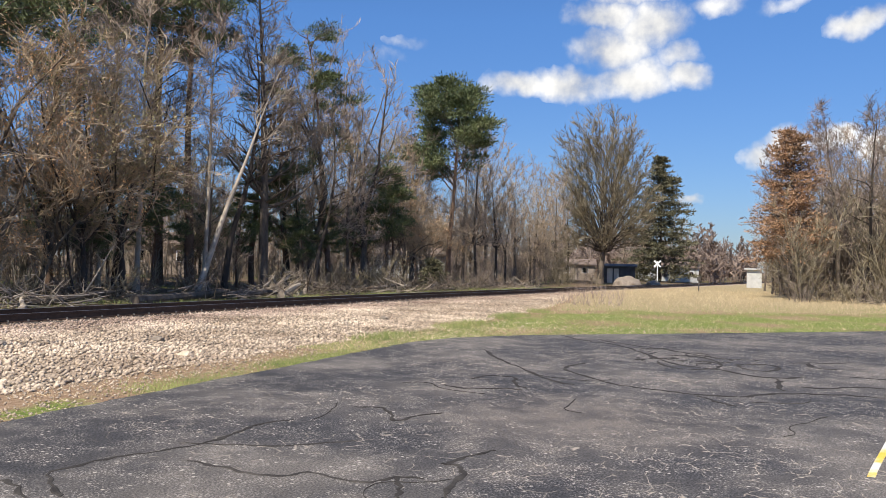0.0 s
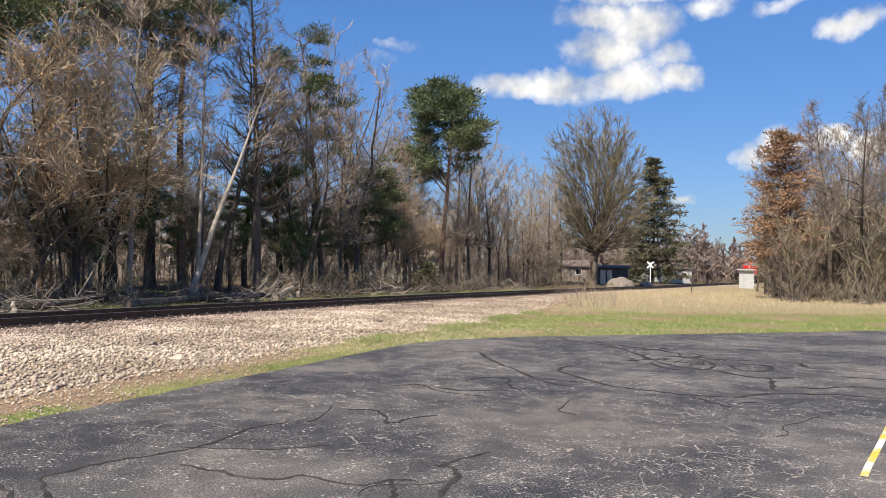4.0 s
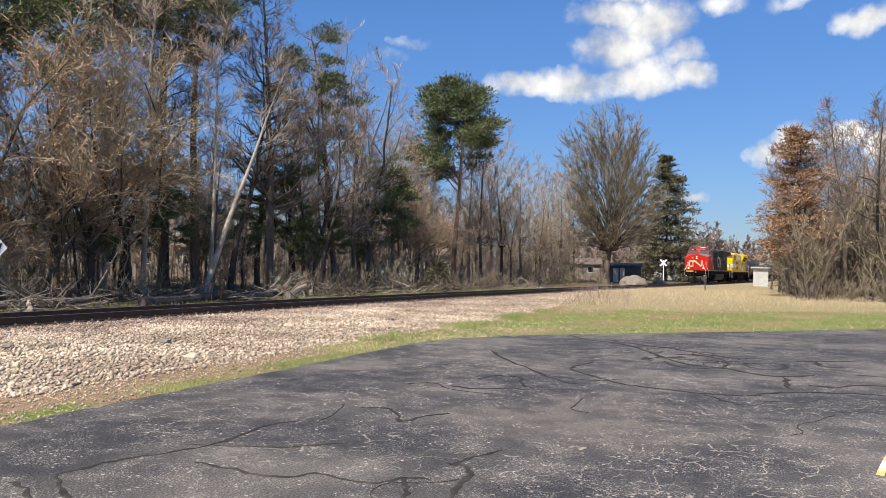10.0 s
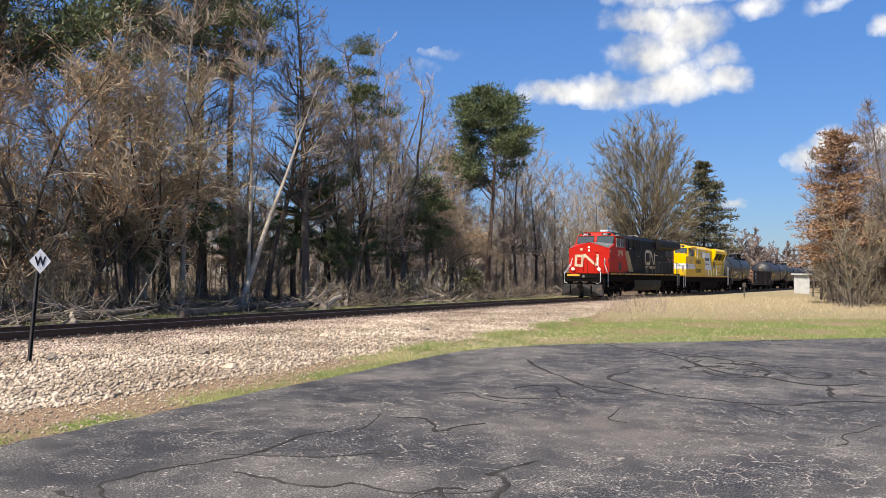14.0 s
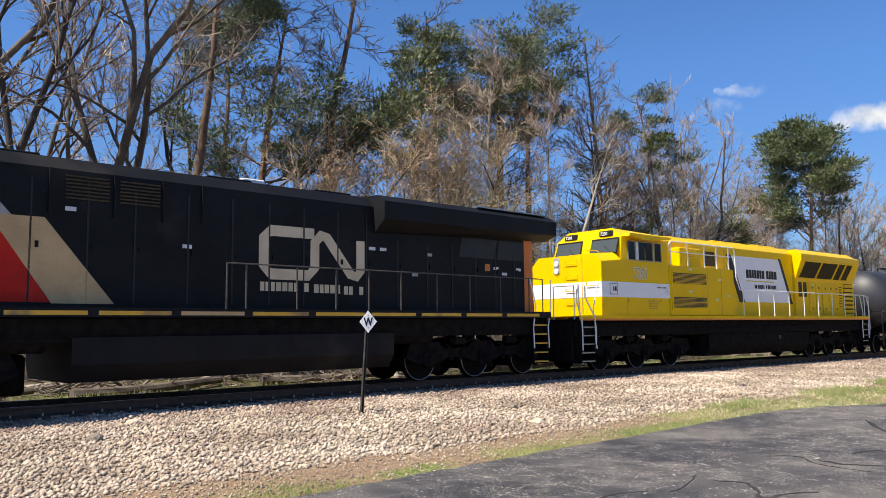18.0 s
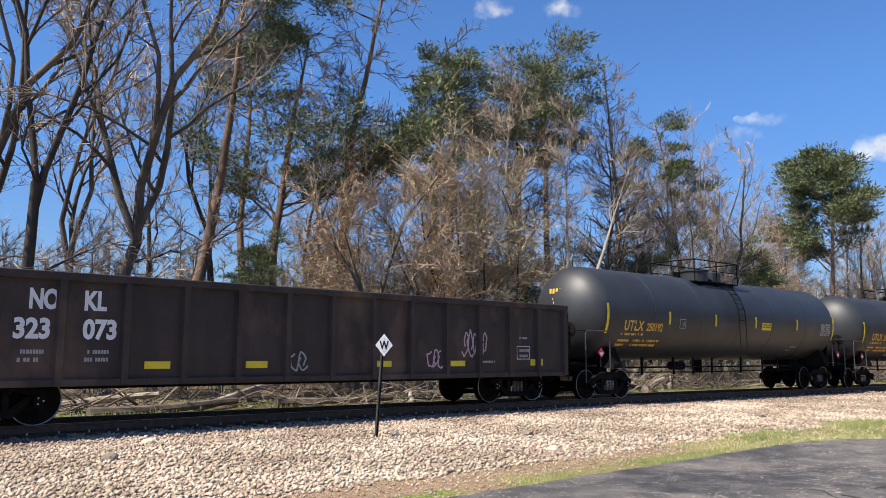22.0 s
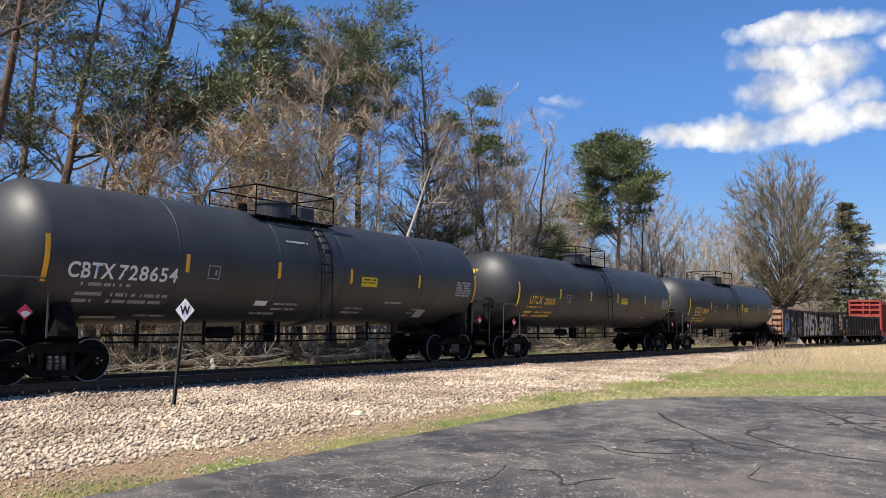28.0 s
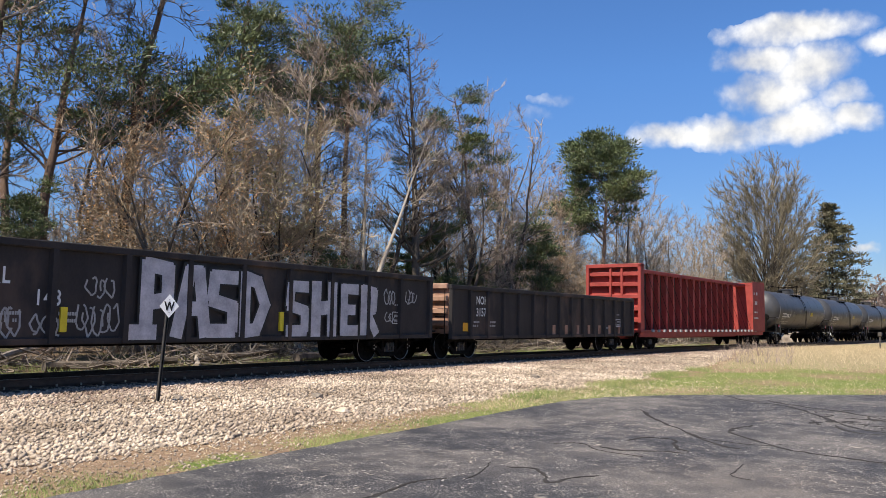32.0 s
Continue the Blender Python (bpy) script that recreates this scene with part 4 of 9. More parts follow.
def spruce_tree(name, seed, height, radius, needle="needle_blue", width=0.2, whorls=26, drop=-0.12, thin=1.0, per=60, blunt=0.8, from_z=0.06, broad=0.032, long=(0.14, 0.3)):
    """A cone of drooping, needle-clad boughs."""
    g = Grower(seed)
    r = g.r
    C, D, S = [], [], []
    g.limb((0, 0, -0.3), (0, 0, 1), height, radius, 12, 0.01, 0, 0.06)
    for k in range(whorls):
        f = from_z + (1 - from_z) * k / whorls
        z = height * f - 0.3
        for j in range(8):
            a = r.uniform(0, 2 * math.pi)
            ln_ = height * width * (1.02 - f) ** blunt * r.uniform(0.55, 1.2) + 0.12
            limb = g.limb((0, 0, z + r.uniform(-0.15, 0.15)), (math.cos(a), math.sin(a), drop + 0.3 * f), ln_, 0.03, 4, 0.09, 0.02, 0.25, True, g.mid)
            for q, d2, r2 in limb[0 if f > 0.7 else 1:]:
                if r.random() < thin:
                    C.append((*q,)), D.append((*(d2 + Vector((0, 0, -0.5))),)), S.append(min(0.25 + ln_ * 0.2, 0.95) * r.uniform(0.7, 1.2))
    e = thing(name)
    fine, _ = twiggery(g, 0.8, (0.2, 0.5), 1.5, (0.1, 0.2))
    part_mesh("trunk", fast_mesh("trunk", *merge([limb_mesh(g.limbs, 6), limb_mesh(g.mid, 3)] + fine)), "bark_dark", e)
    part_mesh("crown", fast_mesh("crown", *tuft_mesh(C, D, S, per, g.rng, broad, 0.4, long)), needle, e)
    return e


def shrub(name, seed, height, stems, twig="twig", bark="bark", spread=0.35, kids=5, buds=None, **tw):
    """Many thin stems from one root, thick with side shoots."""
    g = Grower(seed)
    r = g.r
    for s in range(stems):
        a = r.uniform(0, 2 * math.pi)
        o = Vector((math.cos(a), math.sin(a), 0)) * r.uniform(0, 0.13) * height
        tilt = r.uniform(0.05, spread)
        h = height * r.uniform(0.5, 1.0)
        g.grow(o - Vector((0, 0, 0.2)), (math.cos(a) * tilt, math.sin(a) * tilt, 1), h, 0.0065 * h ** 0.8 + 0.012, 1, (0, kids), 0.12, 0.01, (0.4, 0.9), (0.25, 0.5), 0.12)
    return finish_tree(name, g, bark, twig, buds, stuff=True, least=0.016, **tw)


_plant = random.Random(11)


def place(ob, x, y, scale=1.0, turn=None, lean=(0.0, 0.0), tall=1.0):
    """Puts the first of a kind, or a copy of it, on the ground at a place and size."""
    t = _plant.uniform(0, 2 * math.pi) if turn is None else turn
    m = Matrix.Translation((x, y, float(ground_z(x, y)))) @ Matrix.Rotation(lean[0], 4, "X") @ Matrix.Rotation(lean[1], 4, "Y") @ Matrix.Rotation(t, 4, "Z")
    if ob.get("_set"):
        c = copy_thing(ob, m)
    else:
        ob["_set"] = 1
        c = ob
        c.matrix_world = m
    c.scale = (scale, scale, scale * tall)
    return c


def polar(az, r):
    return r * math.cos(radians(az)), r * math.sin(radians(az))


def build_woods():
    def tree(ob, label, group="woodland trees", category="tree"):
        return tagged(ob, label, category, group)

    tall = [tree(bare_tree("bare_tree", 21 + i, 17, 0.2, crown=c, limbs=n, reach=e, ang=w, bark=b, twig=t, kids=(0, 7)), "tall leafless hardwood tree with fine twigs") for i, (b, t, c, n, e, w) in enumerate((("bark", "twig", 0.32, 20, 0.26, (0.6, 1.1)), ("bark_dark", "twig_dark", 0.38, 18, 0.3, (0.8, 1.3)), ("bark", "twig_red", 0.28, 22, 0.24, (0.5, 0.95))))]
    egg = tree(dome_tree("bare_tree", 27, 15, 0.17, wide=0.18, ends=30, low=0.22, twig="twig", ragged=0.25, bole=0.7, kids=2, per=1.1, per2=1.6), "leafless hardwood with steep rising limbs")
    egg2 = tree(dome_tree("bare_tree", 28, 15, 0.16, wide=0.22, ends=34, low=0.2, twig="twig_tan", bark="bark_dark", ragged=0.3, bole=0.6, kids=2, per=1.1, per2=1.6), "leafless hardwood with a fan of tan twigs")
    crooked = [tree(forked_tree("forked_tree", 31 + i, 17, rad, bole=bo, leaders=n, tilt=ti, bark=b, twig=t), "crooked forked hardwood, leafless, with sinuous limbs") for i, (rad, bo, n, ti, b, t) in enumerate(((0.24, 0.26, 3, 0.32, "bark", "twig"), (0.2, 0.36, 2, 0.36, "bark_dark", "twig_dark"), (0.19, 0.3, 3, 0.24, "bark", "twig")))]
    dead_pine = tree(bare_tree("dead_tree", 33, 18, 0.27, crown=0.2, limbs=64, reach=0.16, ang=(1.25, 1.65), kids=(0, 4), wander=0.014, bend=0.12, lift=0.15, bark="bark", twig="twig_dark", per=0.8, long=(0.2, 0.5), per2=1.5, short=(0.1, 0.25)), "dead tree with whorls of bare upturned branches")
    maple = tree(dome_tree("maple_tree", 35, 21, 0.42, wide=0.29, ends=140, low=0.13, bark="bark", twig="twig_olive", ragged=0.07, kids=3, thick=0.1, per=1.9, long=(0.5, 1.1), per2=2.4, short=(0.3, 0.7), spread=0.5, r1=0.024, r2=0.021, least=0.024), "broad round-crowned leafless maple standing alone")
    rust = tree(forked_tree("budding_tree", 37, 9.5, 0.13, bole=0.14, leaders=6, tilt=1.0, kids=(0, 6, 9), wander=0.2, lift=-0.02, bark="bark", twig="twig_tan", buds="bud", per=1.2, r1=0.02, r2=0.016, size=(0.04, 0.07), per_tip=0.9), "spreading small tree in rusty bud with tan twigs")
    olive = tree(forked_tree("budding_tree", 39, 10.5, 0.12, bole=0.2, leaders=5, tilt=0.7, kids=(0, 6, 9), wander=0.18, lift=0.01, bark="bark_dark", twig="twig_tan", buds="bud_green", per=1.2, r1=0.02, r2=0.016, size=(0.04, 0.07), per_tip=0.9), "slender tree in olive-yellow bud")
    birch = tree(bare_tree("birch_tree", 40, 16, 0.13, crown=0.45, limbs=16, reach=0.2, wander=0.025, bark="bark_pale", twig="twig"), "slim pale-barked birch with few branches")
    leaner = tree(bare_tree("leaning_snag", 42, 10.5, 0.12, crown=0.6, limbs=6, reach=0.24, wander=0.03, bark="bark_pale", twig="log", per=0.6, per2=0.6), "dead pale trunk leaning against other trees")
    # pines: flat-topped, plated low down, sparse and drooping, round and full, young
    flat = tree(pine_tree("pine_tree", 41, 17, 0.25, crown=(0.66, 1.0), boughs=24, reach=0.19, taper=0.25, per=120, dead=26, rise=0.2), "tall flat-topped pine with dead lower branches", "woodland pines")
    plated = tree(pine_tree("pine_tree", 43, 17, 0.26, crown=(0.4, 0.53), boughs=11, reach=0.24, taper=0.1, per=120, size=(0.5, 0.9), dead=26, dead_span=(0.5, 1.0), rise=0.0, wander=0.045, extra=((0.97, 0.5, 1.5, 0.5), (0.93, 3.4, 2.0, 0.4), (0.88, 2.0, 2.2, 0.3))), "tall crooked pine, bare above, with low plates of needles", "woodland pines")
    sparse = tree(pine_tree("pine_tree", 46, 17, 0.2, crown=(0.5, 1.0), boughs=20, reach=0.17, per=120, size=(0.45, 0.75), dead=16, rise=0.05, full=0.75, bough_lift=-0.02), "thin ragged pine with drooping boughs", "woodland pines")
    reddish = tree(pine_tree("pine_tree", 49, 18, 0.26, crown=(0.76, 1.0), boughs=16, reach=0.17, taper=0.2, per=110, dead=22, dead_span=(0.3, 0.85), rise=0.15, full=0.8, wander=0.04), "tall red-barked pine with a small dark top", "woodland pines")
    full = tree(pine_tree("pine_tree", 45, 17, 0.26, crown=(0.47, 1.0), boughs=40, reach=0.27, taper=0.55, per=62, size=(0.65, 1.1), dead=10, width=0.055, long=(0.2, 0.42), rise=0.12, full=1.0, dead_span=(0.15, 0.4)), "full-crowned dark green pine", "woodland pines")
    young = tree(pine_tree("pine_tree", 47, 9, 0.12, crown=(0.22, 1.0), boughs=24, reach=0.26, per=110, size=(0.4, 0.7), dead=6, full=0.95), "young bushy green pine", "woodland pines")
    spruce = tagged(spruce_tree("spruce_tree", 51, 22, 0.28, width=0.3, whorls=34, per=34, blunt=0.7, thin=0.85, broad=0.1, long=(0.4, 0.8)), "dark green spruce beside the line", "tree")
    fir = tagged(spruce_tree("fir_bush", 52, 2.4, 0.05, width=0.42, whorls=12, per=60, blunt=0.6), "small dark green fir at the wood's edge", "shrub")
    rusty = tagged(spruce_tree("dead_conifer", 53, 12.2, 0.16, needle="needle_dead", width=0.23, whorls=28, drop=0.02, thin=0.66, per=75, blunt=0.5, from_z=0.25, broad=0.042, long=(0.16, 0.36)), "dead conifer with rust-brown needles", "tree")
    thicket = [tree(shrub("thicket_shrub", 61 + i, 5.5, 9, twig=t, kids=6, per=1.5, per2=2.0, r1=0.02, r2=0.017), "dense leafless thicket shrub", "thicket", "shrub") for i, t in enumerate(("twig", "twig_olive", "twig_dark"))]
    brush = [tree(shrub("understorey_shrub", 65 + i, 2.6, 7, twig=t, spread=0.8, kids=4, per=1.2, per2=1.4, long=(0.2, 0.5), short=(0.1, 0.25)), "low leafless understorey shrub", "understorey", "shrub") for i, t in enumerate(("twig_dark", "twig_olive"))]
    R = random.Random(3)
    # trees that can be told apart: bearing, distance, size
    named = [
        # along the line, from the lot outwards
        (crooked[2], 88, 31, 1.0), (crooked[0], 81.0, 29, 1.0), (crooked[1], 84.5, 34, 0.95), (crooked[1], 76.7, 28, 1.02), (crooked[0], 71.3, 29, 1.06), (crooked[2], 74.2, 36, 1.0), (crooked[1], 64.0, 38, 0.95), (crooked[2], 58.6, 42, 0.85), (tall[0], 69.2, 40, 0.85),
        (reddish, 67.0, 33, 1.1), (reddish, 62.4, 42, 1.05), (plated, 60.6, 34, 0.98), (plated, 56.3, 35, 1.14), (sparse, 49.4, 42, 1.08), (sparse, 47.4, 43, 1.02), (tall[1], 45.3, 43, 1.05), (flat, 42.6, 46, 1.0), (flat, 40.6, 43, 1.04), (birch, 44.0, 38, 0.98), (birch, 39.6, 40, 0.9), (birch, 46.4, 40, 0.9), (tall[1], 38.2, 42, 0.86),
        (dead_pine, 35.6, 43, 18.4 / 18), (plated, 36.4, 48, 0.72), (egg2, 33.2, 48, 0.84), (crooked[1], 33.8, 52, 0.8), (tall[1], 31.9, 44, 0.62), (sparse, 31.0, 50, 0.96), (egg, 29.6, 53, 0.8), (crooked[0], 28.4, 54, 0.97), (young, 26.4, 57, 0.95), (sparse, 24.6, 70, 0.72), (egg, 25.0, 66, 0.86), (full, 22.3, 66, 16.2 / 17, 2.6),
        # in bud
        (rust, 52.6, 31.5, 0.95), (rust, 55.0, 33.5, 0.82), (rust, 49.8, 33, 0.9), (olive, 47.2, 33.5, 0.92), (olive, 44.8, 34.5, 0.95), (rust, 57.4, 37, 0.7), (rust, 28.6, 60, 0.95), (rust, 25.6, 62, 0.8), (rust, 23.9, 68, 0.75),
        # young conifers in the shade
        (young, 61.5, 31, 0.62), (fir, 23.4, 56, 1.0), (young, 43.0, 40, 0.62), (young, 34.2, 48, 0.7), (young, 31.6, 50, 0.55), (young, 48.8, 42, 0.6), (young, 45.8, 44, 0.7), (young, 40.2, 45, 0.5), (young, 37.4, 47, 0.6), (young, 46.8, 36, 0.42), (young, 53.6, 38, 0.5), (young, 32.8, 46, 0.45), (young, 29.2, 56, 0.6),
        # the line of hardwoods that leads to the crossing
        (egg, 20.3, 70, 0.92), (egg2, 18.8, 74, 0.95), (egg, 17.4, 80, 0.86), (egg2, 16.0, 86, 0.88), (egg, 21.2, 76, 0.98), (egg, 14.6, 94, 0.9), (egg2, 13.6, 106, 0.95), (egg2, 19.6, 84, 1.05), (egg, 8.8, 150, 0.95), (egg2, 6.2, 150, 0.95), (egg, 9.6, 128, 0.7), (egg2, 15.2, 100, 0.95),
        (maple, 11.3, 100, 1.0), (spruce, 7.2, 140, 1.0), (rusty, -1.2, 57, 0.95), (tall[0], 29.2, 57, 0.92, 1.0), (egg2, 26.8, 60, 0.9, 2.0), (crooked[2], 32.4, 50, 0.82, 0.5), (tall[2], 24.2, 68, 0.85, 3.0),
    ]
    for ob, az, r, s, *turn in named:
        x, y = polar(az, r)
        place(ob, x, y, s, *turn)
    place(leaner, 27.0, 22.8, 1.18, 0.4, lean=(0.0, 0.5))
    place(leaner, 21.0, 22.9, 0.32, 2.0, lean=(0.1, 0.55))
    # the wood's edge and depth
    for row, (depth, count, lo, hi) in enumerate(((26, 15, -12, 100), (30, 18, -14, 110), (38, 24, -20, 120), (48, 22, -25, 130))):
        for k in range(count):
            x = lo + (hi - lo) * (k + R.uniform(0.1, 0.9)) / count
            y = depth + R.uniform(-2, 3) - max(0, x - 45) * 0.04
            kind = R.choice(tall + [egg, egg2] + crooked[1:])
            hmax = np.interp(math.degrees(math.atan2(y, x)), [10, 16, 20, 25, 34, 42, 58, 90], [0.72, 0.72, 0.78, 0.8, 0.78, 0.58, 0.52, 0.5])
            place(kind, x, y, R.uniform(0.45, 0.9) * hmax)
    for k in range(50):
        x = R.uniform(-6, 100)
        place(R.choice(thicket), x, R.uniform(24.5, 37) - max(0, x - 45) * 0.06, R.uniform(0.4, 0.9))
    for k in range(60):
        x = R.uniform(0, 90)
        place(R.choice(brush), x, track_y(x) + R.uniform(6.4, 10.5), R.uniform(0.4, 1.0))
    # the thicket on the near side of the line
    for k in range(92):
        d = R.uniform(0, 1) ** 0.8
        x = 50 + 40 * d + R.uniform(-1, 1)
        az = R.uniform(-14, -0.2)
        y = x * math.tan(radians(az)) - 0.4
        s = np.interp(az, [-14, -6, -3, -1.5, -0.2], [1.6, 1.4, 1.2, 1.0, 0.75]) * R.uniform(0.6, 1.15) * (1 + 0.25 * d)
        place(thicket[R.choice((0, 1, 1, 1, 2, 2))], x, y, float(s))
    for az, r, s in ((-4.2, 58, 0.74), (-5.6, 55, 0.72), (-3.0, 66, 0.74), (-7.5, 60, 0.78), (-9, 58, 0.8), (-1.2, 78, 0.62), (-2.2, 74, 0.7), (-11, 62, 0.8), (-0.8, 95, 0.55), (-6.4, 70, 0.88), (-5.0, 62, 0.85), (-3.6, 75, 0.84), (-4.6, 80, 0.95), (-6.0, 63, 0.84), (0.3, 85, 0.5), (-0.2, 70, 0.58), (-0.7, 64, 0.62), (-1.8, 60, 0.6)):
        x, y = polar(az, r)
        place(R.choice([egg2, egg2, egg, tall[1], tall[2]]), x, y, s)
    for k in range(14):
        x = R.uniform(47, 60)
        place(R.choice(brush), x, x * math.tan(radians(R.uniform(-11, -1.2))), R.uniform(0.6, 1.0))


build_woods()


def far_wood(name, places, material, label, category, seed, fat=1.0, boughs=16, per=7, girth=0.16):
    """Many slender bare trees as one mesh: rows of (x, y, height)."""
    rng = np.random.default_rng(seed)
    P = np.array(places)
    base = np.stack([P[:, 0], P[:, 1], ground_z(P[:, 0], P[:, 1])], 1)
    h = P[:, 2:3]
    knee = base + np.concatenate([rng.normal(0, 0.03, (len(P), 2)) * h, h * 0.5], 1)
    top = knee + np.concatenate([rng.normal(0, 0.04, (len(P), 2)) * h, h * 0.5], 1)
    g = girth * (0.5 + h[:, 0] / 20)
    i = np.repeat(np.arange(len(P)), boughs)
    f = rng.uniform(0.12, 0.98, (len(i), 1))
    q = np.where(f < 0.5, base[i] + (knee[i] - base[i]) * f * 2, knee[i] + (top[i] - knee[i]) * (f * 2 - 1))
    a = rng.uniform(0, 2 * np.pi, len(i))
    d = unit(np.stack([np.cos(a), np.sin(a), rng.uniform(0.4, 1.5, len(i))], 1))
    ln_ = h[i] * 0.32 * (1.15 - f) * rng.uniform(0.6, 1.2, (len(i), 1))
    m = q + d * ln_ * 0.5
    e = m + unit(d + rng.normal(size=d.shape) * 0.25 + [0, 0, 0.15]) * ln_ * 0.5
    p2, w2, l2 = shoots(np.concatenate([q, m]), np.concatenate([m, e]), per / 2, 0.25, 0.6, 0.8, 0.15, rng)
    l2 = l2 * np.minimum(h.mean() / 10, 1.2) * 1.6
    me = fast_mesh(name, *merge([tubes(base, knee, g, g * 0.7, 4), tubes(knee, top, g * 0.7, g * 0.15, 4), ribbons(q, m, e, 0.055 * fat, rng), slivers(p2, p2 + w2 * l2, 0.032 * fat, rng)]))
    tagged(part_mesh(name, me, material), label, category, kind="stuff")


def build_far_woods():
    R = random.Random(17)
    far = []
    for k in range(200):
        x = R.uniform(-60, 190)
        far.append((x, R.uniform(58, 95), R.uniform(10, 16) * np.interp(x, [25, 45, 60, 100], [0.75, 0.75, 1.0, 0.75])))
    for k in range(300):
        far.append((R.uniform(-70, 200), R.uniform(50, 95), R.uniform(4, 8.5)))
    beyond = []
    for k in range(320):
        x = R.uniform(150, 250)
        beyond.append((x, float(track_y(x)) + R.uniform(5, 45), R.uniform(3.5, 8)))
    for k in range(260):
        x = R.uniform(165, 260)
        beyond.append((x, float(track_y(x)) + R.choice((-1, 1)) * R.uniform(5, 40), R.uniform(7, 14)))
    for k in range(150):
        beyond.append((R.uniform(300, 360), R.uniform(-70, 60), R.uniform(9, 14)))
    for k in range(120):
        far.append((R.uniform(100, 220), 26 + R.uniform(0, 40), R.uniform(5, 12)))
    for k in range(60):
        far.append((R.uniform(90, 230), -12 - R.uniform(0, 30), R.uniform(9, 14)))
    for k in range(90):
        a = R.uniform(0, math.pi)
        far.append((-110 * math.sin(a) * R.uniform(0.8, 1.2), -110 * math.cos(a) - 20, R.uniform(10, 17)))
    far_wood("far_woods", far, "twig_red", "distant leafless brown woods beyond the railway", "woods", 5, 1.3, 18, 9)
    far_wood("crossing_woods", beyond, "twig_red", "soft brown leafless woods beyond the road crossing", "woods", 8, 4.0, 20, 8, 0.1)
    # the slender trees that fill the depth of the wood
    deep = []
    for k in range(380):
        x = R.uniform(-30, 110)
        y = R.uniform(33, 60) - max(0, x - 45) * 0.06
        deep.append((x, y, R.uniform(5, 11.5) * np.interp(math.degrees(math.atan2(y, x)), [14, 22, 28, 38, 44, 52, 60, 70], [0.7, 0.95, 1.15, 1.1, 0.9, 0.75, 0.7, 0.75])))
    far_wood("woodland_saplings", deep, "twig_dark", "slender leafless trees crowding the depth of the wood", "woods", 6, 0.45, 18, 12, 0.09)
    # undergrowth within the wood
    low = []
    for k in range(850):
        x = R.uniform(-25, 115)
        low.append((x, R.uniform(26, 56) - max(0, x - 45) * 0.06, R.uniform(1.0, 4.2)))
    far_wood("undergrowth", low, "twig_dark", "tangled bare saplings and brambles under the trees", "undergrowth", 7, 0.4, 12, 7, 0.05)


build_far_woods()

# ---- railway ----
def rail_strip(name, off, profile, s0, s1, step, material, parent):
    vs, fs = [], []
    ss = np.arange(s0, s1 + 0.01, step)
    n = len(profile)
    for s in ss:
        m = track_pose(float(s), off)
        vs += [m @ Vector((0, y, z)) for y, z in profile]
    for i in range(len(ss) - 1):
        for k in range(n):
            a, b = i * n + k, i * n + (k + 1) % n
            fs.append((a, b, b + n, a + n))
    return raw(name, vs, fs, material, parent)


def build_track():
    e = thing("railway_track")
    tagged(e, "single railway track with brown rails on dark timber ties", "railway track", kind="structure")
    prof = [(-0.075, -0.185), (0.075, -0.185), (0.075, -0.17), (0.012, -0.15), (0.012, -0.045), (0.036, -0.035), (0.036, -0.003), (-0.036, -0.003), (-0.036, -0.035), (-0.012, -0.045), (-0.012, -0.15), (-0.075, -0.17)]
    for off in (-0.755, 0.755):
        rail_strip("rail", off, prof, -100, 560, 2.0, "rail", e)
        rail_strip("rail_head", off, [(-0.03, -0.004), (0.03, -0.004), (0.026, 0.0), (-0.026, 0.0)], -100, 560, 2.0, "rail_top", e)
    first = part("tie", box(bmesh.new(), -0.115, 0.115, -1.3, 1.3, -0.36, -0.19, 0.012), "tie", e)
    plate = part("tie_plate", box(bmesh.new(), -0.09, 0.09, -0.18, 0.18, -0.19, -0.176), "rail", e)
    spike = part("rail_spike", box(bmesh.new(), -0.012, 0.012, -0.02, 0.02, -0.18, -0.13), "rail_top", e)
    R = random.Random(8)
    n_tie, n_plate, n_spike = 0, 0, 0
    joined = []

    def again(ob, count):
        if not count:
            return ob
        c = ob.copy()
        scene.collection.objects.link(c)
        return c

    for i in range(560):
        s = -30 + i * 0.53
        m = track_pose(s) @ Matrix.Rotation(R.uniform(-0.015, 0.015), 4, "Z")
        if 0 < s < 120:
            again(first, n_tie).matrix_basis = m
            n_tie += 1
        else:
            joined.append(m)
        if 2 < s < 60:
            again(plate, n_plate).matrix_basis = m @ Matrix.Translation((0, -0.755, 0))
            n_plate += 1
        if 2 < s < 40:
            again(spike, n_spike).matrix_basis = m @ Matrix.Translation((0, -0.875, 0))
            n_spike += 1
    vs, fs = [], []
    q = [(0, 1, 3, 2), (4, 6, 7, 5), (0, 4, 5, 1), (2, 3, 7, 6), (0, 2, 6, 4), (1, 5, 7, 3)]
    for m in joined:
        k = len(vs)
        vs += [m @ Vector((x, y, z)) for x in (-0.115, 0.115) for y in (-1.3, 1.3) for z in (-0.36, -0.19)]
        fs += [tuple(k + i for i in f) for f in q]
    tagged(raw("far_ties", vs, fs, "tie", e), kind="stuff")


build_track()


# ---- train ----
SPEED, ACC, T0 = 13.95, 0.0275, 17.0
TRAIN, WHEELS = [], []


def travel(t):
    """How far along the line the train has come, back from its place at T0."""
    return -SPEED * (t - T0) - ACC * (t - T0) ** 2 / 2


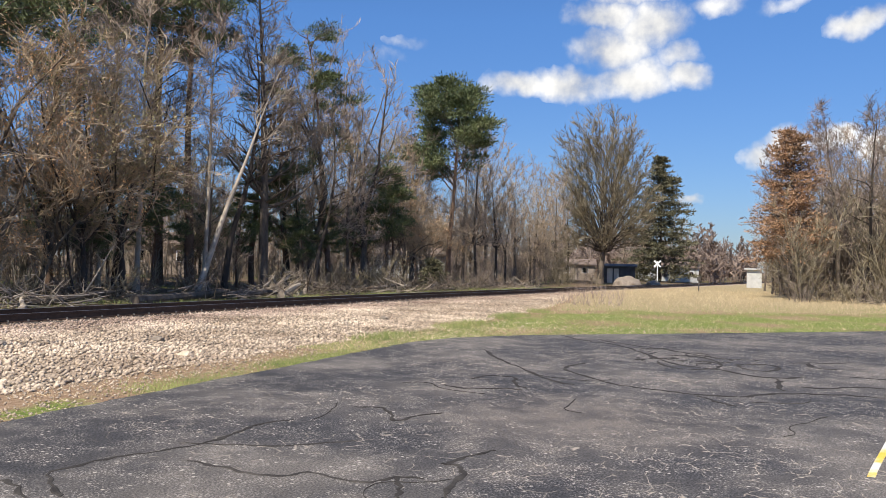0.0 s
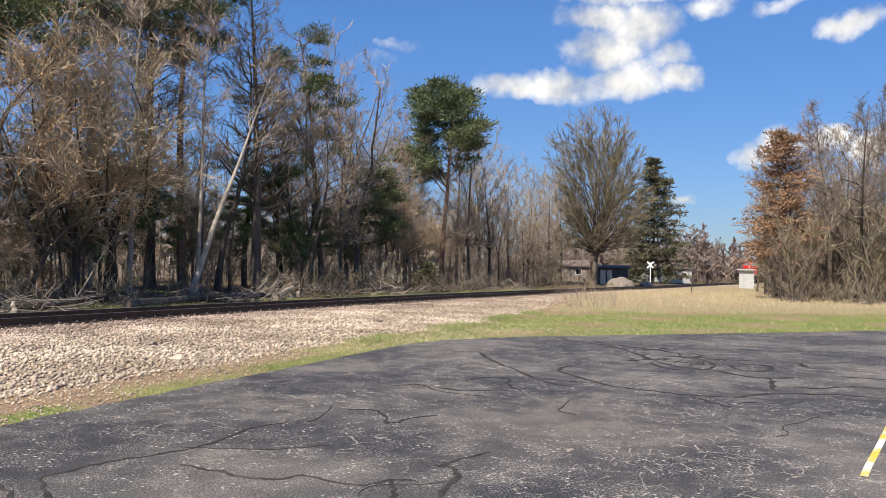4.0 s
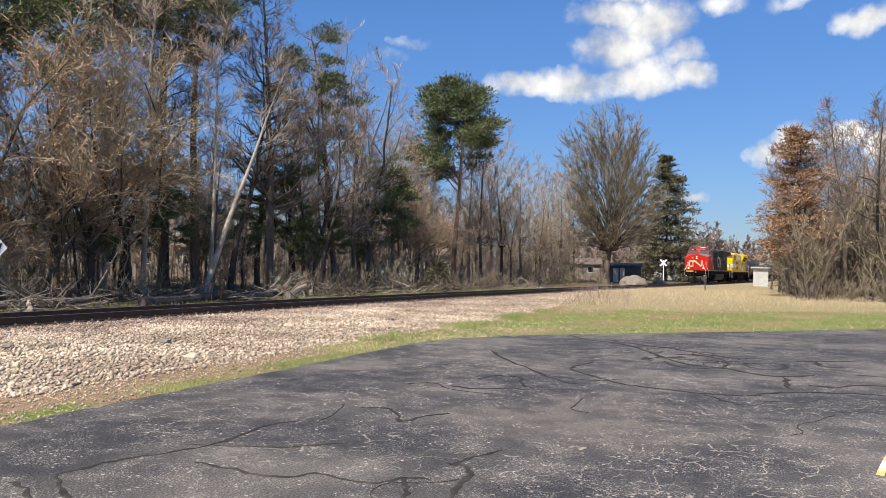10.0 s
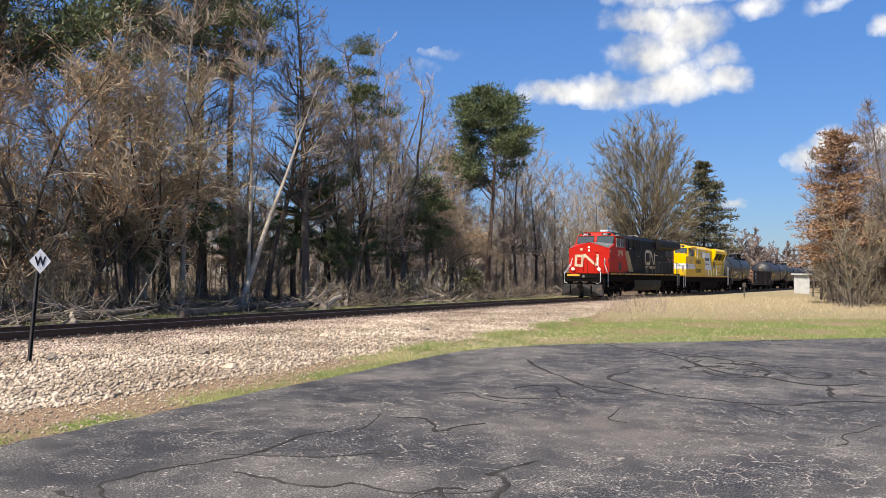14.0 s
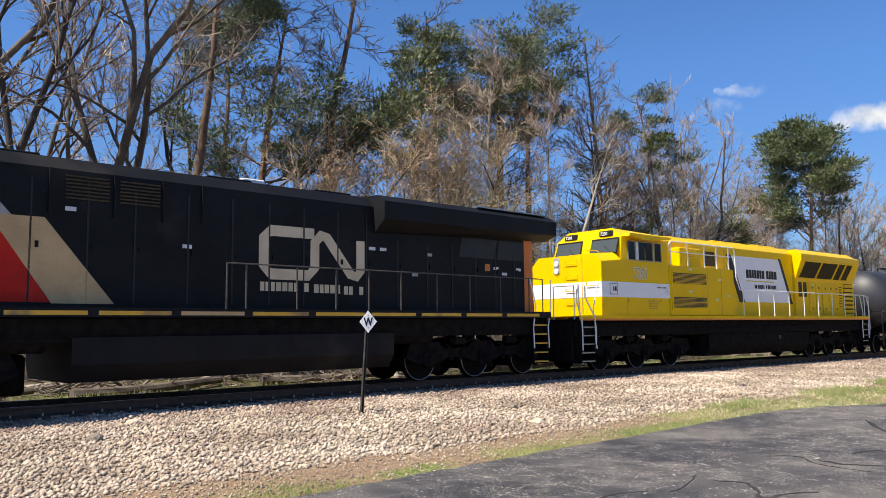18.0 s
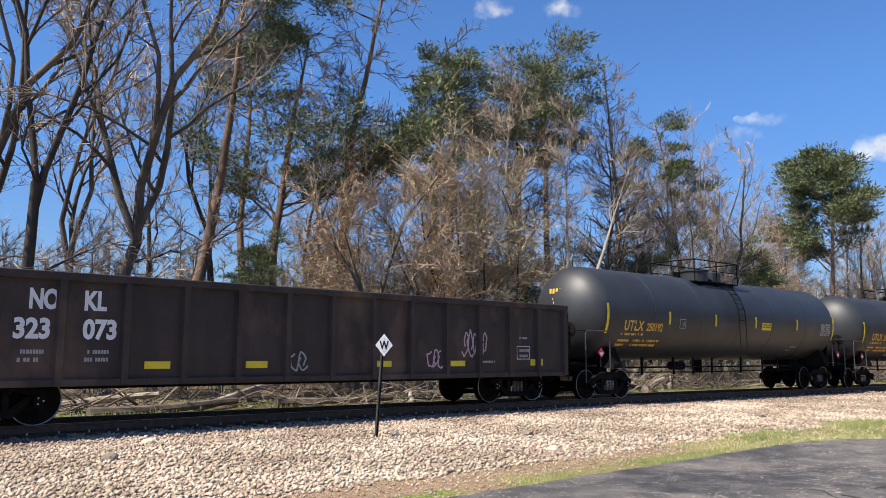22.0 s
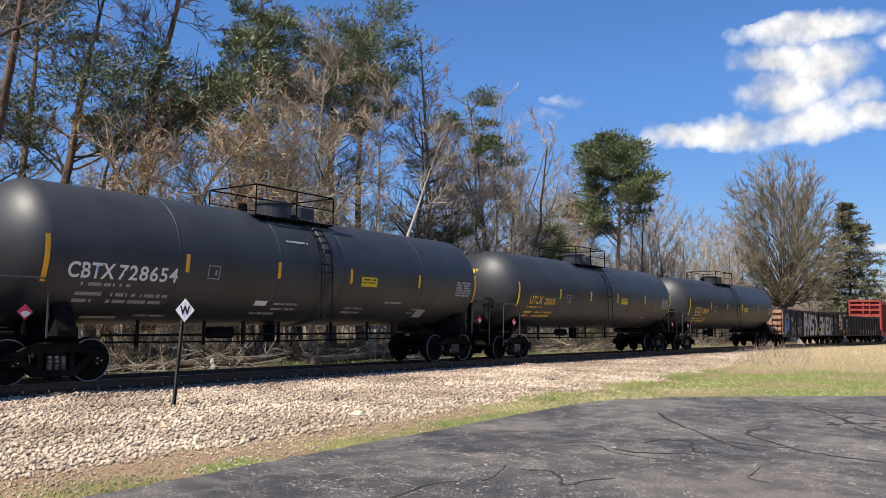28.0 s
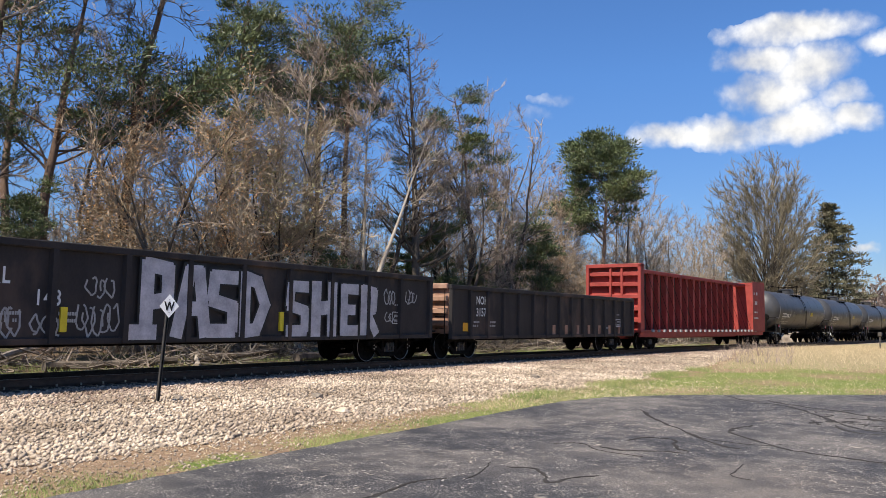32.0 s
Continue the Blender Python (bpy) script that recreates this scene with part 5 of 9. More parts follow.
def train_materials():
    M["red"] = surf("red_paint", (0.46, 0.016, 0.01), (0.56, 0.024, 0.014), 1.2, 0.5, bump=0.05, fine=20, c3=(0.26, 0.016, 0.012), c3_at=0.62, spec=0.14)
    M["loco_black"] = surf("loco_black_paint", (0.0045, 0.0045, 0.0055), (0.011, 0.011, 0.012), 1.5, 0.6, bump=0.05, fine=20, c3=(0.024, 0.021, 0.018), c3_at=0.66, spec=0.18)
    M["under"] = surf("running_gear_grime", (0.006, 0.0056, 0.0054), (0.018, 0.0155, 0.014), 5, 0.95, bump=0.4, fine=40, spec=0.04)
    M["yellow"] = surf("yellow_paint", (0.83, 0.505, 0.0), (0.88, 0.56, 0.002), 1.1, 0.36, bump=0.04, fine=20, c3=(0.8, 0.49, 0.002), c3_at=0.66, spec=0.2)
    M["white"] = surf("white_paint", (0.8, 0.8, 0.81), (0.87, 0.87, 0.87), 2, 0.5, bump=0.03, fine=30, c3=(0.6, 0.59, 0.57), c3_at=0.68)
    M["cream"] = surf("cream_paint", (0.55, 0.44, 0.28), (0.7, 0.58, 0.4), 2, 0.55, bump=0.03, fine=30)
    M["tan"] = surf("tan_stripe_paint", (0.45, 0.3, 0.14), (0.58, 0.41, 0.2), 1.5, 0.55, bump=0.03, fine=30, c3=(0.3, 0.2, 0.11), c3_at=0.62)
    M["amber"] = surf("amber_sill_paint", (0.6, 0.34, 0.03), (0.72, 0.43, 0.05), 3, 0.6, bump=0.05, fine=30, c3=(0.25, 0.17, 0.08), c3_at=0.62)
    M["ink"] = surf("black_ink", (0.006, 0.006, 0.007), (0.014, 0.014, 0.015), 3, 0.5, bump=0)
    M["grille"] = surf("grille_dark", (0.03, 0.022, 0.008), (0.07, 0.05, 0.02), 9, 0.7, bump=0.3, fine=50)
    M["pane"] = glass("cab_glass", (0.008, 0.009, 0.01), 0.12, 0.22)
    M["pane_blue"] = glass("windscreen_glass", (0.06, 0.075, 0.08), 0.1, 0.35)
    M["lamp"] = glow("lit_lamp", (1.0, 0.82, 0.58), 0.8)
    M["orange"] = surf("orange_paint", (0.6, 0.16, 0.03), (0.72, 0.22, 0.05), 2, 0.5, bump=0.03, fine=30)
    M["tank"] = surf("tank_black_paint", (0.018, 0.0195, 0.022), (0.033, 0.036, 0.041), 1.1, 0.5, bump=0.04, fine=30, c3=(0.014, 0.0135, 0.0135), c3_at=0.62, spec=0.5)
    M["tank_dusty"] = surf("tank_dusty_paint", (0.03, 0.031, 0.034), (0.062, 0.062, 0.065), 1.1, 0.42, bump=0.05, fine=30, c3=(0.12, 0.115, 0.108), c3_at=0.64, spec=0.5)
    M["sign_yellow"] = surf("reflective_yellow", (0.62, 0.47, 0.02), (0.72, 0.56, 0.03), 4, 0.45, bump=0.02, fine=30)
    M["sign_orange"] = surf("reflective_orange", (0.72, 0.33, 0.02), (0.82, 0.42, 0.03), 4, 0.45, bump=0.02, fine=30)
    M["mark_white"] = surf("stencil_white", (0.6, 0.6, 0.6), (0.75, 0.75, 0.74), 6, 0.6, bump=0, fine=40)
    M["mark_grey"] = surf("stencil_grey", (0.26, 0.26, 0.26), (0.38, 0.38, 0.38), 6, 0.6, bump=0, fine=40)
    M["mark_gold"] = surf("stencil_gold", (0.62, 0.36, 0.04), (0.74, 0.46, 0.06), 6, 0.6, bump=0, fine=40)
    M["gon_brown"] = surf("gondola_brown", (0.026, 0.019, 0.016), (0.052, 0.037, 0.031), 2, 0.75, bump=0.25, fine=25, c3=(0.11, 0.068, 0.048), c3_at=0.64, stretch=(1, 1, 0.5))
    M["gon_black"] = surf("gondola_black", (0.015, 0.0125, 0.0125), (0.034, 0.027, 0.025), 2, 0.75, bump=0.25, fine=25, c3=(0.085, 0.055, 0.042), c3_at=0.64, stretch=(1, 1, 0.5))
    M["gon_end"] = surf("gondola_rust", (0.25, 0.135, 0.09), (0.38, 0.235, 0.165), 3, 0.85, bump=0.3, fine=25, c3=(0.16, 0.075, 0.05), c3_at=0.6)
    M["car_red"] = surf("car_red_paint", (0.25, 0.034, 0.028), (0.36, 0.06, 0.046), 2, 0.65, bump=0.1, fine=25, c3=(0.2, 0.04, 0.03), c3_at=0.64)
    M["spray_white"] = surf("spray_paint_silver", (0.3, 0.285, 0.31), (0.56, 0.535, 0.56), 3, 0.5, bump=0.02, fine=20)
    M["spray_blue"] = surf("spray_paint_blue", (0.02, 0.16, 0.42), (0.04, 0.24, 0.55), 3, 0.5, bump=0.02, fine=20)
    M["spray_pink"] = surf("spray_paint_pale", (0.42, 0.26, 0.3), (0.52, 0.4, 0.44), 3, 0.5, bump=0.02, fine=20)
    M["plow"] = surf("plow_worn_paint", (0.014, 0.013, 0.0125), (0.05, 0.045, 0.042), 5, 0.75, bump=0.2, fine=30, c3=(0.11, 0.07, 0.05), c3_at=0.62)
    M["steel"] = surf("worn_steel", (0.26, 0.25, 0.24), (0.42, 0.41, 0.39), 8, 0.4, 0.8, bump=0.1, fine=40)
    M["rail_white"] = surf("white_handrail", (0.7, 0.7, 0.68), (0.8, 0.8, 0.78), 8, 0.5, bump=0, fine=40)
    M["spring_steel"] = surf("spring_steel", (0.05, 0.046, 0.043), (0.12, 0.11, 0.1), 8, 0.6, 0.3, bump=0.1, fine=40)
    # non-slip grey, lightened for sun on the nose deck and sky on the visor
    M["tread_grey"] = surf("lit_non_slip_grey", (0.1, 0.1, 0.1), (0.2, 0.195, 0.19), 6, 0.85, bump=0.3, fine=60)
    M["placard"] = surf("placard_red", (0.55, 0.02, 0.06), (0.65, 0.04, 0.09), 8, 0.5, bump=0, fine=40)


train_materials()


def slab(parent, name, x0, x1, z0, z1, y, material, label="", depth=0.008, shear=0.0):
    """A thin plate on the side at y (facing the near side), sheared along x by its height."""
    bm = bmesh.new()
    k = shear
    pts = [(x0 + k, z0), (x1 + k, z0), (x1, z1), (x0, z1)]
    prism(bm, pts, y - depth, y + 0.004)
    return part(name, bm, material, parent, label)


def lettering(parent, name, text, x, z, size, y, material, label="", spacing=1.0, wrap=None, bold=0.0, squeeze=1.0, face="side"):
    """Painted words in the built-in font on the near side, or wrapped on a barrel (radius, axis height)."""
    cu = bpy.data.curves.new(name, "FONT")
    cu.body, cu.size, cu.space_character, cu.offset = text, size, spacing, bold
    cu.resolution_u = 3
    cu.extrude = 0.0
    ob = bpy.data.objects.new(name, cu)
    me = bpy.data.meshes.new_from_object(ob)
    bpy.data.objects.remove(ob)
    bpy.data.curves.remove(cu)
    n = len(me.vertices)
    co = np.empty(n * 3, np.float32)
    me.vertices.foreach_get("co", co)
    co = co.reshape(-1, 3)
    a, b = co[:, 0] * squeeze, co[:, 1].copy()
    out = np.empty_like(co)
    if wrap:
        r, zc = wrap
        th = np.arcsin(np.clip((z - zc) / r, -0.98, 0.98)) + b / r
        out[:, 0], out[:, 1], out[:, 2] = x + a, -(r + 0.006) * np.cos(th), zc + (r + 0.006) * np.sin(th)
    elif face == "front":
        out[:, 0], out[:, 1], out[:, 2] = x, y - a, z + b
    else:
        out[:, 0], out[:, 1], out[:, 2] = x + a, y - 0.006, z + b
    me.vertices.foreach_set("co", out.ravel())
    me.update()
    return part_mesh(name, me, material, parent, label)


def bars(parent, name, rows, y, material, label="", wrap=None, seed=1, gap=0.3):
    """Writing that cannot be read: letter-sized bars in rows of (x0, x1, z, height)."""
    r = random.Random(seed)
    bm = bmesh.new()
    for x0, x1, z, h in rows:
        x = x0
        while x < x1:
            w = h * r.uniform(0.45, 0.7)
            if r.random() < 0.86:
                if wrap:
                    rad, zc = wrap
                    ps = []
                    for zz in (z, z + h):
                        th = math.asin(max(-0.98, min(0.98, (zz - zc) / rad)))
                        ps.append((-(rad + 0.006) * math.cos(th), zc + (rad + 0.006) * math.sin(th)))
                    q = [(x, *ps[0]), (x + w, *ps[0]), (x + w, *ps[1]), (x, *ps[1])]
                else:
                    q = [(x, y - 0.006, z), (x + w, y - 0.006, z), (x + w, y - 0.006, z + h), (x, y - 0.006, z + h)]
                bm.faces.new([bm.verts.new(p) for p in q])
            x += w + h * gap * 0.5
    return tagged(part(name, bm, material, parent), label, kind="stuff")


def barrel_strip(parent, name, x0, x1, z0, z1, wrap, material, label=""):
    """A painted strip that follows a barrel."""
    r, zc = wrap
    bm = bmesh.new()
    a0, a1 = math.asin((z0 - zc) / r), math.asin((z1 - zc) / r)
    rows = []
    for k in range(7):
        a = a0 + (a1 - a0) * k / 6
        rows.append([bm.verts.new((x, -(r + d) * math.cos(a), zc + (r + d) * math.sin(a))) for x, d in ((x0, 0.001), (x0, 0.006), (x1, 0.006), (x1, 0.001))])
    for p, q in zip(rows, rows[1:]):
        for k in range(3):
            bm.faces.new((p[k], p[k + 1], q[k + 1], q[k]))
    return part(name, bm, material, parent, label)


def wheelset(parent, x, r=0.46, disc=True):
    """An axle with two flanged wheels; it turns as the car rolls."""
    bm = bmesh.new()
    drum(bm, (0, 0, 0), 0.08, 1.05, "y", 10)
    for s in (-1, 1):
        drum(bm, (0, s * 0.755, 0), r, 0.07, "y", 28, [(-0.07, r - 0.01), (-0.06, r), (0.06, r), (0.07, r - 0.01)] if s > 0 else [(-0.07, r - 0.01), (-0.06, r), (0.06, r), (0.07, r - 0.01)])
        drum(bm, (0, s * 0.68, 0), r + 0.028, 0.012, "y", 28)
        drum(bm, (0, s * 0.86, 0), 0.15, 0.05, "y", 12)
        for k in range(3):
            a = k * 2.094
            box(bm, math.cos(a) * r * 0.62 - 0.05, math.cos(a) * r * 0.62 + 0.05, s * 0.83 - 0.01, s * 0.83 + 0.01, math.sin(a) * r * 0.62 - 0.05, math.sin(a) * r * 0.62 + 0.05)
    ax = part("wheelset", bm, "under", parent)
    ring = bmesh.new()
    for s in (-1,):
        prof = [(s * 0.826, r - 0.025), (s * 0.832, r - 0.012), (s * 0.826, r - 0.002)]
        n = 36
        rows = [[ring.verts.new((math.cos(2 * math.pi * k / n) * rr, y, math.sin(2 * math.pi * k / n) * rr)) for k in range(n)] for y, rr in prof]
        for a, b in zip(rows, rows[1:]):
            for k in range(n):
                ring.faces.new((a[k], a[(k + 1) % n], b[(k + 1) % n], b[k]))
    part("rim", ring, "steel", ax, "bright worn wheel rim")
    ax.location = (x, 0, r)
    WHEELS.append((ax, x, r))
    return ax


def freight_truck(parent, cx):
    """A two-axle freight truck: cast side frames, springs, bolster, axles."""
    for s in (-1, 1):
        y = s * 1.0
        bm = bmesh.new()
        top = [(-1.08, 0.5), (-1.08, 0.63), (-0.78, 0.67), (-0.45, 0.83), (0.45, 0.83), (0.78, 0.67), (1.08, 0.63), (1.08, 0.5), (0.8, 0.52), (0.42, 0.66), (-0.42, 0.66), (-0.8, 0.52)]
        prism(bm, [(cx + a, b) for a, b in top], y - 0.07, y + 0.07)
        prism(bm, [(cx + a, b) for a, b in ((-0.84, 0.52), (-0.66, 0.54), (-0.34, 0.29), (0.34, 0.29), (0.66, 0.54), (0.84, 0.52), (0.44, 0.16), (-0.44, 0.16))], y - 0.065, y + 0.065)
        for q in (-0.33, 0.33):
            box(bm, cx + q - 0.06, cx + q + 0.06, y - 0.06, y + 0.06, 0.26, 0.7)
        part("side_frame", bm, "under", parent)
        bm = bmesh.new()
        for dx in (-0.14, 0, 0.14):
            drum(bm, (cx + dx, y + s * 0.06, 0.44), 0.062, 0.15, "z", 10, [(-0.14, 0.062), (-0.1, 0.05), (-0.06, 0.062), (-0.02, 0.05), (0.02, 0.062), (0.06, 0.05), (0.1, 0.062), (0.14, 0.05)])
        part("spring", bm, "spring_steel", parent)
        for dx in (-0.865, 0.865):
            drumm = drum(bmesh.new(), (cx + dx, y + s * 0.09, 0.46), 0.12, 0.05, "y", 12)
            part("bearing_cap", drumm, "under", parent)
            bolt = bmesh.new()
            for k in range(3):
                drum(bolt, (cx + dx + 0.06 * math.cos(k * 2.09), y + s * 0.145, 0.46 + 0.06 * math.sin(k * 2.09)), 0.018, 0.012, "y", 6)
            part("cap_bolt", bolt, "steel", parent)
    part("bolster", box(bmesh.new(), cx - 0.22, cx + 0.22, -1.05, 1.05, 0.5, 0.85, 0.03), "under", parent)
    for dx in (-0.865, 0.865):
        wheelset(parent, cx + dx)


def coupler(parent, x, d):
    bm = bmesh.new()
    box(bm, min(x, x + d * 0.55), max(x, x + d * 0.55), -0.09, 0.09, 0.78, 0.98, 0.02)
    box(bm, min(x + d * 0.5, x + d * 0.78), max(x + d * 0.5, x + d * 0.78), -0.16, 0.12, 0.72, 1.02, 0.04)
    rod(bm, [(x, -0.3, 0.85), (x + d * 0.3, -0.34, 0.55), (x + d * 0.6, -0.25, 0.6)], 0.025)
    return part("coupler", bm, "under", parent)


def keyed(ob, mid):
    """Notes a car whose middle stands mid metres along the line at T0."""
    TRAIN.append((ob, mid))
    return ob


def skin(bm, sections):
    """Lofts closed outlines of equal length: each (x, [(y, z), ...]) or a list of (x, y, z)."""
    rows = []
    for sec in sections:
        pts = [(sec[0], y, z) for y, z in sec[1]] if not isinstance(sec[0], tuple) else sec
        rows.append([bm.verts.new(p) for p in pts])
    n = len(rows[0])
    for a, b in zip(rows, rows[1:]):
        for k in range(n):
            bm.faces.new((a[k], a[(k + 1) % n], b[(k + 1) % n], b[k]))
    bm.faces.new(rows[0][::-1]), bm.faces.new(rows[-1])
    bmesh.ops.recalc_face_normals(bm, faces=bm.faces[:])
    return bm


def gable(w, z0, z1, z2, wt):
    """A body outline: sides to z1, chamfered to a flat top of half width wt at z2."""
    return [(-w, z0), (-w, z1), (-wt, z2), (wt, z2), (w, z1), (w, z0)]


def loco_truck(parent, cx, gap=2.02):
    for s in (-1, 1):
        y = s * 1.08
        bm = bmesh.new()
        o = [(-gap - 0.75, 0.62), (-gap - 0.6, 0.98), (-gap + 0.35, 1.0), (-gap + 0.6, 0.82), (-0.5, 0.82), (-0.35, 1.0), (0.35, 1.0), (0.5, 0.82), (gap - 0.6, 0.82), (gap - 0.35, 1.0), (gap + 0.6, 0.98), (gap + 0.75, 0.62), (gap + 0.4, 0.45), (gap - 0.4, 0.45), (gap - 0.7, 0.58), (0.7, 0.58), (0.4, 0.45), (-0.4, 0.45), (-0.7, 0.58), (-gap + 0.7, 0.58), (-gap + 0.4, 0.45), (-gap - 0.4, 0.45)]
        prism(bm, [(cx + a, b) for a, b in o], y - 0.08, y + 0.08)
        part("side_frame", bm, "under", parent)
        for dx in (-gap, 0, gap):
            bm = box(bmesh.new(), cx + dx - 0.2, cx + dx + 0.2, min(y + s * 0.06, y + s * 0.2), max(y + s * 0.06, y + s * 0.2), 0.34, 0.74, 0.04)
            drum(bm, (cx + dx, y + s * 0.22, 0.54), 0.13, 0.04, "y", 12)
            part("journal_box", bm, "under", parent)
        for dx in (-gap * 0.5, gap * 0.5):
            bm = bmesh.new()
            for q in (-0.16, 0.16):
                drum(bm, (cx + dx + q, y + s * 0.02, 0.66), 0.09, 0.16, "z", 10, [(-0.16, 0.09), (-0.11, 0.07), (-0.05, 0.09), (0.0, 0.07), (0.05, 0.09), (0.11, 0.07), (0.16, 0.09)])
            part("spring", bm, "under", parent)
            bm = rod(bmesh.new(), [(cx + dx - 0.5, y + s * 0.14, 0.95), (cx + dx - 0.2, y + s * 0.16, 0.8), (cx + dx + 0.4, y + s * 0.16, 0.84), (cx + dx + 0.6, y + s * 0.14, 1.05)], 0.025)
            part("brake_rigging", bm, "under", parent)
            part("brake_cylinder", drum(bmesh.new(), (cx + dx, y + s * 0.16, 1.02), 0.11, 0.2, "x", 12), "under", parent)
    for dx in (-gap, 0, gap):
        wheelset(parent, cx + dx, 0.53)
        part("traction_motor", box(bmesh.new(), cx + dx + 0.1, cx + dx + 1.0, -0.62, 0.62, 0.2, 0.95, 0.06), "under", parent)
        part("gear_case", drum(bmesh.new(), (cx + dx + 0.12, -0.6, 0.5), 0.42, 0.06, "y", 16), "under", parent)


def side_steps(parent, x, d, material, tread, y0=-1.0, y1=-1.5, top=1.72):
    """Corner steps: stringers, treads and grab irons on both sides."""
    for s in (1, -1):
        a, b = sorted((s * y0, s * y1))
        bm = bmesh.new()
        box(bm, x - 0.04, x, a, b, 0.3, top, 0.01)
        box(bm, x + d * 0.62 - 0.02, x + d * 0.62 + 0.02, a, b, 0.3, top, 0.01)
        part("step_stringer", bm, "under", parent)
        for k in range(5):
            z = 0.34 + k * (top - 0.4) / 5
            tr = box(bmesh.new(), min(x, x + d * 0.62), max(x, x + d * 0.62), a, b, z, z + 0.035)
            part("step_tread", tr, tread, parent)
        yy = s * (abs(y1) + 0.03)
        for px in (x - d * 0.02, x + d * 0.64):
            bm = rod(bmesh.new(), [(px, yy, 0.75), (px + d * 0.03, yy, 1.35), (px - d * 0.1, yy, 1.95), (px - d * 0.14 * (1 if px == x - d * 0.02 else -1), yy, 2.75)], 0.02)
            part("grab_iron", bm, material, parent)


def walk_rail(parent, xs, y, z0, z1, material):
    """A walkway handrail: stanchions and the top bar."""
    for x in xs:
        part("stanchion", rod(bmesh.new(), [(x, y, z0), (x, y, z1)], 0.02), material, parent)
    part("handrail", rod(bmesh.new(), [(xs[0], y, z1), (xs[-1], y, z1)], 0.018), material, parent)


def plow(parent, x, d=1):
    bm = bmesh.new()
    pts = [(-1.5, 0.16), (-1.4, 0.95), (0, 0.95), (1.4, 0.95), (1.5, 0.16), (0, 0.16)]
    skin(bm, [[(x - d * (0.55 if abs(y) < 0.1 else 0.1) - (0.1 if z < 0.5 else 0.0), y, z) for y, z in pts], [(x + d * 0.08, y, z) for y, z in pts]])
    part("snow_plow", bm, "plow", parent)
    for y in (-0.75, 0.75):
        part("plow_rib", box(bmesh.new(), x - d * 0.5, x - d * 0.2, y - 0.03, y + 0.03, 0.3, 0.9), "under", parent)


